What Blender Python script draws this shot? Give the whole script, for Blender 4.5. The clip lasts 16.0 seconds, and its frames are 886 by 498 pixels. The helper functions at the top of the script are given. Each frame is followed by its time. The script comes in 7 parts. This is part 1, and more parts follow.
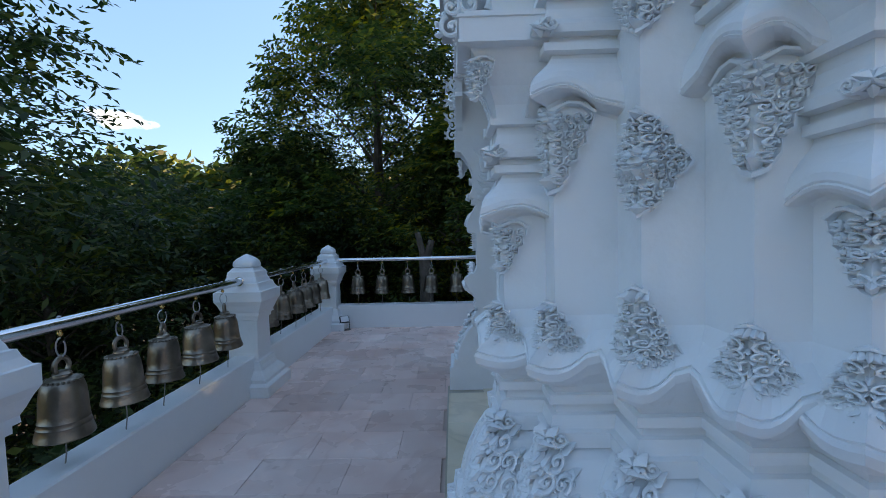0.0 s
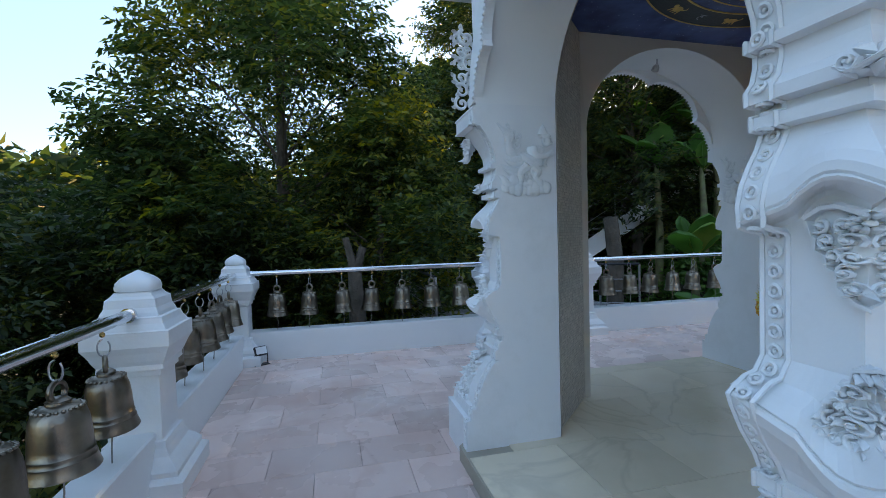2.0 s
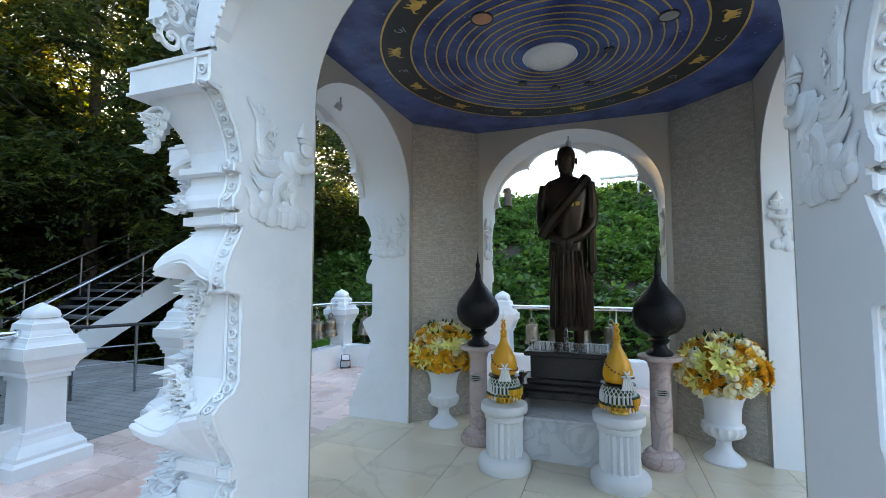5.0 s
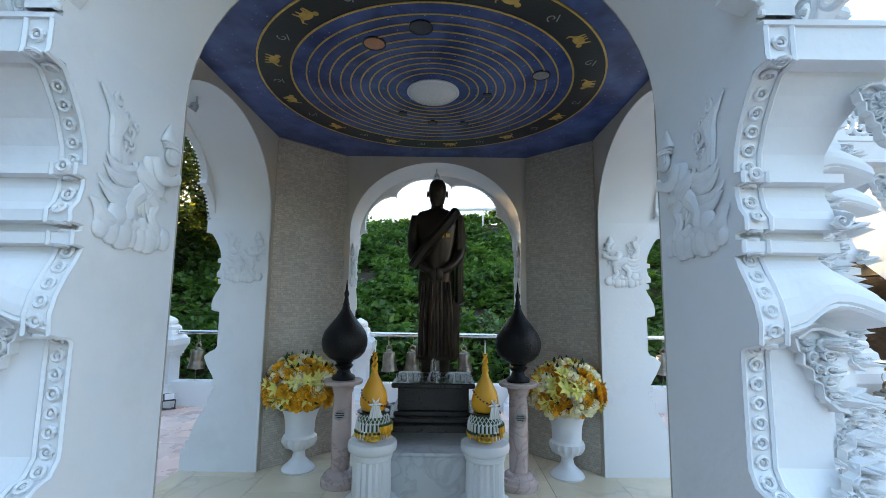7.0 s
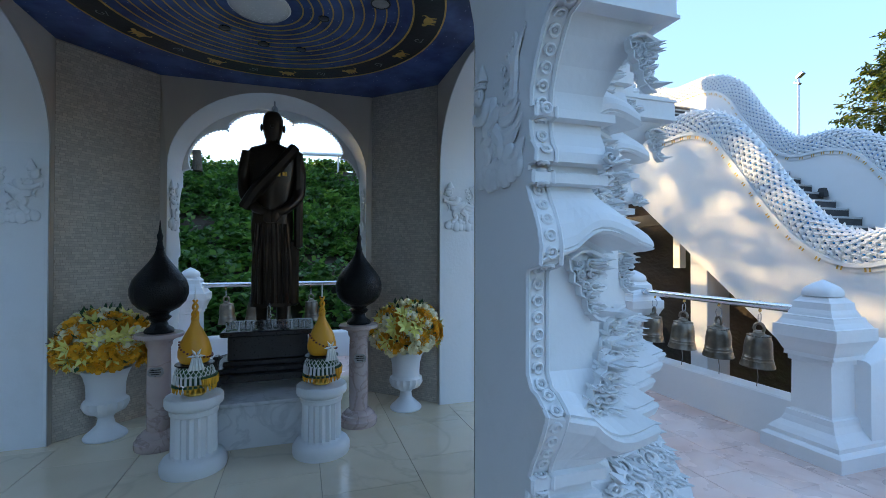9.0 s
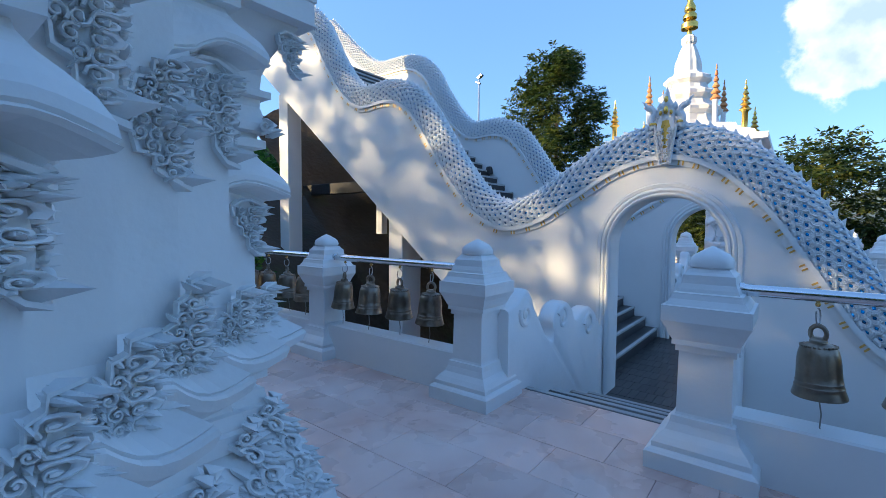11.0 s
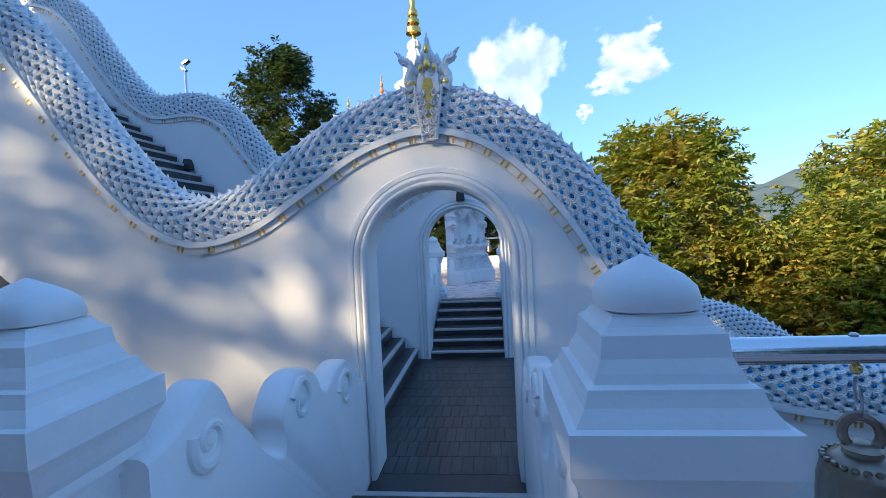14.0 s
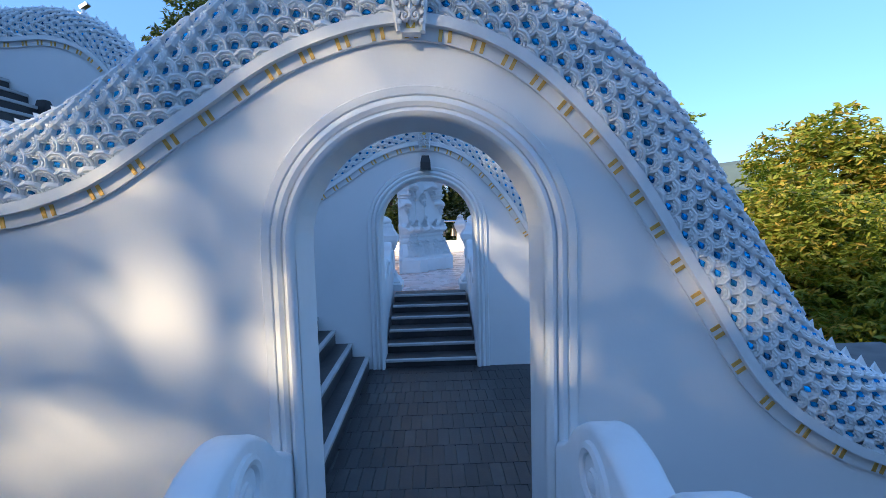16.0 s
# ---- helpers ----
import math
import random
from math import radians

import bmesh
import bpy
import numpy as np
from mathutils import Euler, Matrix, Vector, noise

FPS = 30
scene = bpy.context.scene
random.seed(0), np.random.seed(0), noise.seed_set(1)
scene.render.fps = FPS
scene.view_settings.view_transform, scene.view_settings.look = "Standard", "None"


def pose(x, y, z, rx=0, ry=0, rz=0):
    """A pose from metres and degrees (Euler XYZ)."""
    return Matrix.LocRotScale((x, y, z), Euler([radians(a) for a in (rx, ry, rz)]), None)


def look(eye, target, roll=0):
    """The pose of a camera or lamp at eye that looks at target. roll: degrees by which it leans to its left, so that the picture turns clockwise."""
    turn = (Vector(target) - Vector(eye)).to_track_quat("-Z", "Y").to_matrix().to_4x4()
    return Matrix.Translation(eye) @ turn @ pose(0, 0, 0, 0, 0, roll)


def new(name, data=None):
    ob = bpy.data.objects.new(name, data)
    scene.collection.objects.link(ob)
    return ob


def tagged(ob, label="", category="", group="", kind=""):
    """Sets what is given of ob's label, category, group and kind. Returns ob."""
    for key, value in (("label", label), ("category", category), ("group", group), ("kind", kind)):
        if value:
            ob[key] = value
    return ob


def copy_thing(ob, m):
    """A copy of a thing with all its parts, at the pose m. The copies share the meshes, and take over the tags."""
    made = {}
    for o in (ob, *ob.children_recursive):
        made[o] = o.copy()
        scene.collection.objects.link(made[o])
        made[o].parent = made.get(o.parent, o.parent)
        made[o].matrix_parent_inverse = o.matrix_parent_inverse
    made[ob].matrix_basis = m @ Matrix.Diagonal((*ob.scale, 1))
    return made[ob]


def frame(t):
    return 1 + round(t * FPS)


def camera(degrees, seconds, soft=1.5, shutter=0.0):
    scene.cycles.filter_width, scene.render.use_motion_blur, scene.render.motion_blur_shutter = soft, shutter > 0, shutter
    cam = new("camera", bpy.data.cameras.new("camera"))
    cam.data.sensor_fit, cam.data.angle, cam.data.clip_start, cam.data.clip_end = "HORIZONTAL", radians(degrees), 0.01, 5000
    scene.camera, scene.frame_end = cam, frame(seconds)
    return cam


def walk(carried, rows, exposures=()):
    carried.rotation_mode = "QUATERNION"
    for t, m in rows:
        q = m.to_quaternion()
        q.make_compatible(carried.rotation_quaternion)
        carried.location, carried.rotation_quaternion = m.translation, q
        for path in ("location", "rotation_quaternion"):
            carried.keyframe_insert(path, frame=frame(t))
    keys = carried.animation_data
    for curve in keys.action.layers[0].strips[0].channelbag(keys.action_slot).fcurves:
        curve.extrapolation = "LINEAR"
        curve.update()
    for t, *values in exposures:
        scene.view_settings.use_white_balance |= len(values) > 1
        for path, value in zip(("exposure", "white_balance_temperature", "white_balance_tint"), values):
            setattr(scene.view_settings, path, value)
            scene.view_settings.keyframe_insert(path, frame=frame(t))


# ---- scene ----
cam = camera(89.8, 16.0, soft=0.7)
METRES, EYE, TILT, LEAN, TURN = 8.0, 1.5, 0.0, 0.0, 1.3
ROWS = [
    (0.0, 0.0, 0.0, 0.0, -0.05, -2.22, 1.35),
    (0.5, -0.0274, 0.0428, -0.0015, -1.01, -1.87, 1.31),
    (1.0, -0.057, 0.0785, -0.0016, -4.63, -1.99, 1.47),
    (1.5, -0.0855, 0.11, -0.0014, -9.66, -2.13, 1.38),
    (2.0, -0.1036, 0.1504, -0.001, -15.39, -1.7, 1.44),
    (2.5, -0.1249, 0.1847, -0.0009, -23.15, -1.75, 1.63),
    (3.0, -0.1379, 0.2162, -0.0002, -31.89, -1.51, 1.71),
    (3.5, -0.139, 0.2533, 0.002, -41.49, -0.51, 1.29),
    (4.0, -0.1389, 0.2843, 0.0034, -52.53, 0.58, 1.0),
    (4.5, -0.1364, 0.311, 0.0045, -62.39, 1.93, 0.63),
    (5.0, -0.1261, 0.3349, 0.0048, -71.43, 3.69, 0.01),
    (7.5, -0.1185, 0.3641, 0.0121, -95.24, 6.38, -0.78),
    (8.0, -0.1185, 0.3569, 0.0112, -99.78, 5.33, -0.71),
    (8.5, -0.1178, 0.3533, 0.0075, -103.48, 2.99, -0.29),
    (9.0, -0.1139, 0.3433, 0.0031, -108.99, 0.6, -0.11),
    (9.5, -0.1107, 0.3253, -0.001, -116.19, -1.13, -0.51),
    (10.0, -0.1077, 0.3039, -0.0041, -124.76, -2.25, -1.23),
    (12.5, -0.0205, 0.1331, -0.0077, -165.8, -3.0, 2.87),
    (13.0, -0.011, 0.0856, -0.0071, -170.6, -2.6, 3.21),
    (13.5, 0.0024, 0.0443, -0.0083, -174.19, -2.48, 3.22),
    (14.0, 0.0106, 0.0039, -0.0117, -175.48, -2.18, 2.62),
    (14.5, 0.0194, -0.0412, -0.0128, -177.46, -2.61, 2.34),
    (15.0, 0.0355, -0.0881, -0.0153, -179.67, -3.32, 2.13),
    (15.5, 0.0431, -0.1376, -0.0187, -181.15, -3.92, 1.63),
    (16.0, 0.0516, -0.1839, -0.0216, -182.73, -4.42, 1.55),
]
walk(cam, [(t, pose(0, 0, EYE, TILT, LEAN, TURN) @ pose(METRES * x, METRES * y, METRES * z, 90 + pitch, roll, yaw)) for t, x, y, z, yaw, pitch, roll in ROWS],
     [(0.0, 1.5, 6700, 8), (1.5, 1.75, 6900, 8), (3.0, 2.65, 8000, 9), (4.0, 2.8, 8200, 9), (5.0, 3.0, 8050, 9), (7.5, 2.75, 7550, 7), (8.5, 2.2, 6700, 6), (9.5, 1.75, 6150, 6), (10.0, 1.35, 5750, 6), (12.5, 1.15, 5250, 5), (14.0, 1.15, 5150, 7), (16.0, 1.2, 5050, 7)])

# ---- world, sun ----
world = bpy.data.worlds.new("sky")
scene.world = world
world.use_nodes = True
wn = world.node_tree.nodes
sky = wn.new("ShaderNodeTexSky")
sky.sky_type = "NISHITA"
sky.sun_disc = False
SUN_EL, SUN_AZ = radians(20), radians(47)
sky.sun_elevation, sky.sun_rotation = SUN_EL, SUN_AZ
sky.air_density, sky.dust_density, sky.ozone_density = 1.0, 1.0, 2.0
haze = wn.new("ShaderNodeMix")
haze.data_type = "RGBA"
haze.inputs[0].default_value = 0.6
haze.inputs[7].default_value = (0.88, 1.48, 2.6, 1)
world.node_tree.links.new(sky.outputs["Color"], haze.inputs[6])
world.node_tree.links.new(haze.outputs[2], wn["Background"].inputs["Color"])
wn["Background"].inputs["Strength"].default_value = 0.15
sun = new("sun", bpy.data.lights.new("sun", "SUN"))
sun.data.energy, sun.data.angle, sun.data.color = 5.0, radians(0.7), (1.0, 0.68, 0.33)
sun.matrix_world = look((0, 0, 0), (-math.sin(SUN_AZ) * math.cos(SUN_EL), -math.cos(SUN_AZ) * math.cos(SUN_EL), -math.sin(SUN_EL)))

# ---- materials ----


def mat(name, c1, c2=None, rough=0.6, metal=0.0, scale=3.0, bump=0.15, fine=60.0, stain=None, stain_scale=0.9, stain_amount=0.35, island=0.0, spec=0.5, coat=0.0, vein=None, vein_scale=1.3, bumpd=0.01, each=0.0, vein_amount=0.5):
    """A principled surface: two tones in patches, fine grain and relief, stains, veins, and a change of tone from piece to piece."""
    m = bpy.data.materials.new(name)
    m.use_nodes = True
    nt = m.node_tree
    n, ln = nt.nodes, nt.links.new
    p = n["Principled BSDF"]
    c2 = c2 or tuple(c * 0.8 for c in c1)
    geo = n.new("ShaderNodeNewGeometry")
    pos = geo.outputs["Position"]
    big = n.new("ShaderNodeTexNoise")
    big.inputs["Scale"].default_value, big.inputs["Detail"].default_value = scale, 5
    ln(pos, big.inputs["Vector"])
    ramp = n.new("ShaderNodeValToRGB")
    ramp.color_ramp.elements[0].position, ramp.color_ramp.elements[1].position = 0.32, 0.68
    ramp.color_ramp.elements[0].color, ramp.color_ramp.elements[1].color = (*c2, 1), (*c1, 1)
    ln(big.outputs["Fac"], ramp.inputs["Fac"])
    col = ramp.outputs["Color"]

    def mix(fac, a, b, kind="MIX", amount=None):
        x = n.new("ShaderNodeMix")
        x.data_type, x.blend_type = "RGBA", kind
        if amount is not None:
            mul = n.new("ShaderNodeMath")
            mul.operation, mul.inputs[1].default_value = "MULTIPLY", amount
            ln(fac, mul.inputs[0])
            fac = mul.outputs[0]
        ln(fac, x.inputs[0])
        ln(a, x.inputs[6])
        if isinstance(b, tuple):
            x.inputs[7].default_value = (*b, 1)
        else:
            ln(b, x.inputs[7])
        return x.outputs[2]

    if stain:
        st = n.new("ShaderNodeTexNoise")
        st.inputs["Scale"].default_value, st.inputs["Detail"].default_value, st.inputs["Roughness"].default_value = stain_scale, 8, 0.7
        ln(pos, st.inputs["Vector"])
        r2 = n.new("ShaderNodeValToRGB")
        r2.color_ramp.elements[0].position, r2.color_ramp.elements[1].position = 0.52, 0.75
        ln(st.outputs["Fac"], r2.inputs["Fac"])
        col = mix(r2.outputs["Color"], col, stain, amount=stain_amount)
    if vein:
        vn = n.new("ShaderNodeTexNoise")
        vn.inputs["Scale"].default_value, vn.inputs["Detail"].default_value, vn.inputs["Distortion"].default_value = vein_scale, 6, 1.2
        ln(pos, vn.inputs["Vector"])
        r3 = n.new("ShaderNodeValToRGB")
        e = r3.color_ramp.elements
        e[0].position, e[1].position = 0.47, 0.5
        e[0].color, e[1].color = (0, 0, 0, 1), (1, 1, 1, 1)
        z = e.new(0.53)
        z.color = (0, 0, 0, 1)
        ln(vn.outputs["Fac"], r3.inputs["Fac"])
        col = mix(r3.outputs["Color"], col, vein, amount=vein_amount)
    if island or each:
        hs = n.new("ShaderNodeHueSaturation")
        mr = n.new("ShaderNodeMapRange")
        amt = island or each
        mr.inputs[3].default_value, mr.inputs[4].default_value = 1 - amt, 1 + amt
        if island:
            ln(geo.outputs["Random Per Island"], mr.inputs[0])
        else:
            oi = n.new("ShaderNodeObjectInfo")
            ln(oi.outputs["Random"], mr.inputs[0])
        ln(mr.outputs[0], hs.inputs["Value"])
        ln(col, hs.inputs["Color"])
        col = hs.outputs["Color"]
    ln(col, p.inputs["Base Color"])
    p.inputs["Metallic"].default_value = metal
    p.inputs["Specular IOR Level"].default_value = spec
    p.inputs["Coat Weight"].default_value = coat
    fn = n.new("ShaderNodeTexNoise")
    fn.inputs["Scale"].default_value, fn.inputs["Detail"].default_value = fine, 4
    ln(pos, fn.inputs["Vector"])
    rr = n.new("ShaderNodeMapRange")
    rr.inputs[3].default_value, rr.inputs[4].default_value = max(0.02, rough - 0.1), min(1, rough + 0.1)
    ln(fn.outputs["Fac"], rr.inputs[0])
    ln(rr.outputs[0], p.inputs["Roughness"])
    if bump:
        bp = n.new("ShaderNodeBump")
        bp.inputs["Strength"].default_value, bp.inputs["Distance"].default_value = bump, bumpd
        ln(fn.outputs["Fac"], bp.inputs["Height"])
        ln(bp.outputs[0], p.inputs["Normal"])
    return m


def leaf_mat(name, c1, c2, c3, through_light=0.35, scale=0.5):
    """Leaves: three tones by leaf and by patch, with light passing through; c3 of dark and mid trees is painted
    sunlight.
    """
    m = bpy.data.materials.new(name)
    m.use_nodes = True
    nt = m.node_tree
    n, ln = nt.nodes, nt.links.new
    p = n["Principled BSDF"]
    geo = n.new("ShaderNodeNewGeometry")
    no = n.new("ShaderNodeTexNoise")
    no.inputs["Scale"].default_value, no.inputs["Detail"].default_value = scale, 3
    ln(geo.outputs["Position"], no.inputs["Vector"])
    add = n.new("ShaderNodeMath")
    add.operation = "MULTIPLY_ADD"
    add.inputs[1].default_value, add.inputs[2].default_value = 0.5, -0.25
    ln(geo.outputs["Random Per Island"], add.inputs[0])
    s = n.new("ShaderNodeMath")
    ln(add.outputs[0], s.inputs[0])
    ln(no.outputs["Fac"], s.inputs[1])
    r = n.new("ShaderNodeValToRGB")
    e = r.color_ramp.elements
    e[0].position, e[1].position = 0.25, 0.8
    e[0].color, e[1].color = (*c1, 1), (*c3, 1)
    k = e.new(0.55)
    k.color = (*c2, 1)
    ln(s.outputs[0], r.inputs["Fac"])
    ln(r.outputs["Color"], p.inputs["Base Color"])
    p.inputs["Roughness"].default_value = 0.5
    p.inputs["Specular IOR Level"].default_value = 0.35
    tr = n.new("ShaderNodeBsdfTranslucent")
    hs = n.new("ShaderNodeHueSaturation")
    hs.inputs["Value"].default_value, hs.inputs["Saturation"].default_value = 1.6, 1.15
    ln(r.outputs["Color"], hs.inputs["Color"])
    ln(hs.outputs["Color"], tr.inputs["Color"])
    mx = n.new("ShaderNodeMixShader")
    mx.inputs[0].default_value = through_light
    ln(p.outputs[0], mx.inputs[1])
    ln(tr.outputs[0], mx.inputs[2])
    ln(mx.outputs[0], n["Material Output"].inputs["Surface"])
    return m


WHITE = mat("white_plaster", (0.8, 0.8, 0.79), (0.74, 0.75, 0.76), 0.5, scale=0.9, fine=35, bump=0.12, stain=(0.5, 0.5, 0.46), stain_scale=1.6, stain_amount=0.3)
WHITE_WALL = mat("white_wall_paint", (0.8, 0.8, 0.79), (0.76, 0.76, 0.76), 0.55, scale=0.6, fine=20, bump=0.1, stain=(0.6, 0.6, 0.57), stain_scale=0.8, stain_amount=0.2)
WHITE_RELIEF = mat("white_relief_paint", (0.8, 0.8, 0.79), (0.7, 0.72, 0.73), 0.45, scale=8, fine=70, bump=0.1, stain=(0.5, 0.51, 0.5), stain_scale=6, stain_amount=0.3)
PINK = mat("pink_marble", (0.8, 0.62, 0.55), (0.68, 0.46, 0.39), 0.28, scale=1.3, fine=3, bump=0.03, stain=(0.72, 0.6, 0.53), stain_scale=1.1, stain_amount=0.5, vein=(0.42, 0.22, 0.16), vein_scale=0.7, each=0.13, vein_amount=0.22)
GROUT = mat("tile_joint", (0.55, 0.43, 0.37), (0.46, 0.35, 0.3), 0.8)
CREAM = mat("cream_marble", (0.8, 0.69, 0.52), (0.68, 0.57, 0.41), 0.18, scale=1.5, fine=2.5, bump=0.02, stain=(0.74, 0.7, 0.62), stain_amount=0.5, vein=(0.45, 0.38, 0.28), vein_scale=1.0, each=0.06, vein_amount=0.3)
CREAM_JOINT = mat("cream_joint", (0.42, 0.37, 0.29), None, 0.6)
MOSAIC_JOINT = mat("mosaic_joint", (0.4, 0.35, 0.29), (0.36, 0.31, 0.26), 0.7, fine=90)
CHROME = mat("chrome", (0.75, 0.76, 0.78), (0.68, 0.69, 0.7), 0.16, 1.0, scale=6, bump=0.02)
STEEL = mat("steel_rail", (0.5, 0.5, 0.52), (0.4, 0.4, 0.42), 0.3, 1.0, bump=0.02)
BELL = mat("aged_bell_metal", (0.31, 0.26, 0.2), (0.18, 0.15, 0.12), 0.36, 1.0, scale=9, fine=40, bump=0.15, stain=(0.16, 0.14, 0.12), stain_scale=7, stain_amount=0.6, each=0.25)
BRASS = mat("polished_brass", (0.75, 0.52, 0.2), (0.6, 0.4, 0.14), 0.25, 1.0)
GOLD = mat("gold_leaf", (0.85, 0.6, 0.15), (0.7, 0.46, 0.1), 0.3, 1.0, scale=20)
GOLD_PAINT = mat("gold_paint", (0.8, 0.52, 0.14), (0.6, 0.37, 0.08), 0.35, 0.4, scale=20)
BRONZE = mat("dark_bronze", (0.06, 0.043, 0.03), (0.03, 0.022, 0.016), 0.34, 0.7, scale=5, fine=50, bump=0.1)
BLACK_WOOD = mat("black_lacquer", (0.012, 0.01, 0.01), (0.02, 0.017, 0.016), 0.3, scale=6)
BLACK_CARVED = mat("black_carved_wood", (0.008, 0.007, 0.007), (0.003, 0.003, 0.003), 0.42, fine=90, bump=0.5, bumpd=0.012, spec=0.3)
GREY_MARBLE = mat("white_grey_marble", (0.72, 0.72, 0.72), (0.6, 0.61, 0.63), 0.2, scale=2.2, bump=0.02, vein=(0.3, 0.31, 0.33), vein_scale=2.6, vein_amount=0.3)
ROSE_MARBLE = mat("rose_marble", (0.62, 0.5, 0.46), (0.5, 0.38, 0.35), 0.18, scale=4, bump=0.02, vein=(0.3, 0.2, 0.18), vein_scale=3.5)
SATIN = mat("orange_satin", (0.8, 0.38, 0.02), (0.72, 0.32, 0.015), 0.35, fine=120, bump=0.1)
YELLOW = mat("yellow_flower", (0.85, 0.5, 0.03), (0.72, 0.3, 0.012), 0.6, island=0.25)
LILY = mat("lime_lily", (0.82, 0.76, 0.25), (0.72, 0.68, 0.16), 0.55, island=0.15)
IVORY = mat("ivory_rose", (0.85, 0.8, 0.58), (0.8, 0.72, 0.45), 0.6, island=0.12)
GREEN_LEAF = mat("green_leaf_cloth", (0.03, 0.09, 0.025), (0.02, 0.05, 0.02), 0.6, island=0.3)
WHITE_SILK = mat("white_silk", (0.8, 0.8, 0.76), (0.7, 0.7, 0.66), 0.5)
CORD = mat("grey_cord", (0.3, 0.28, 0.25), (0.2, 0.19, 0.17), 0.9)
SLATE = mat("black_slate_tile", (0.045, 0.043, 0.043), (0.03, 0.03, 0.031), 0.4, scale=2.5, fine=45, bump=0.12, stain=(0.12, 0.11, 0.1), stain_scale=2.2, stain_amount=0.5, each=0.3)
SLATE_JOINT = mat("slate_joint", (0.15, 0.145, 0.14), (0.09, 0.09, 0.09), 0.8)
NOSING = mat("grey_stone_nosing", (0.5, 0.5, 0.49), (0.4, 0.4, 0.4), 0.6, scale=4)
DECK = mat("grey_deck_board", (0.3, 0.29, 0.28), (0.2, 0.195, 0.19), 0.6, scale=3, island=0.2)
IRON = mat("black_iron", (0.02, 0.02, 0.022), (0.03, 0.03, 0.03), 0.5)
BLUE_JEWEL = mat("blue_mirror_glass", (0.06, 0.38, 0.8), (0.02, 0.12, 0.34), 0.15, 0.5, scale=9, bump=0, island=0.6)
DEEP_BLUE = mat("deep_blue_glass", (0.01, 0.015, 0.07), None, 0.1, 0.3, bump=0)
DARK_JEWEL = mat("dark_mirror_glass", (0.03, 0.03, 0.05), (0.02, 0.04, 0.02), 0.1, 0.6, bump=0)
GREEN_JEWEL = mat("green_glass", (0.01, 0.06, 0.025), None, 0.08, 0.4, bump=0)
AMBER_JEWEL = mat("amber_glass", (0.2, 0.1, 0.02), None, 0.08, 0.4, bump=0)
BARK = mat("bark", (0.13, 0.1, 0.075), (0.07, 0.055, 0.04), 0.9, scale=5, fine=25, bump=0.8, bumpd=0.03)
SOIL = mat("ground_soil", (0.07, 0.047, 0.03), (0.03, 0.026, 0.016), 0.95, scale=0.7, fine=9, bump=0.6, bumpd=0.05, stain=(0.05, 0.075, 0.025), stain_scale=0.5, stain_amount=0.8)
# the yellowish third tone paints in patches lit by the sun
LEAF_DARK = leaf_mat("dark_tree_leaf", (0.02, 0.034, 0.013), (0.05, 0.08, 0.026), (0.14, 0.145, 0.03), 0.42)
# brighter copy of the dark leaf, with sunlit yellow in its colour
LEAF_MID = leaf_mat("sun_touched_tree_leaf", (0.03, 0.05, 0.016), (0.085, 0.125, 0.035), (0.3, 0.27, 0.04), 0.42)
# olive and rust leaves, brightened so the colour itself carries low sun
LEAF_SUN = leaf_mat("olive_tree_leaf", (0.1, 0.15, 0.018), (0.25, 0.28, 0.04), (0.4, 0.27, 0.05), 0.3, 0.3)
LEAF_HILL = leaf_mat("ground_cover_leaf", (0.035, 0.075, 0.02), (0.08, 0.17, 0.04), (0.15, 0.25, 0.06), 0.35, 0.9)
LEAF_BANANA = leaf_mat("banana_leaf", (0.05, 0.12, 0.03), (0.1, 0.21, 0.045), (0.26, 0.32, 0.07), 0.45, 1.0)
# distance haze is put into this grey-blue woods colour
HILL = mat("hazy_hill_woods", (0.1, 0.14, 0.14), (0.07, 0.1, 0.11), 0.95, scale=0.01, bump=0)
LAMP_GLASS = mat("frosted_lamp_glass", (0.75, 0.75, 0.74), (0.7, 0.7, 0.7), 0.25)
SPIRE = mat("spire_white", (0.8, 0.79, 0.75), (0.7, 0.66, 0.6), 0.6, scale=0.5)
RED_GOLD = mat("red_gold_spire", (0.45, 0.16, 0.06), (0.6, 0.35, 0.12), 0.5, scale=2)
GLASSY = bpy.data.materials.new("clear_glass")
GLASSY.use_nodes = True
GLASSY.node_tree.nodes["Principled BSDF"].inputs["Transmission Weight"].default_value = 1.0
GLASSY.node_tree.nodes["Principled BSDF"].inputs["Roughness"].default_value = 0.03

# ---- mesh helpers ----


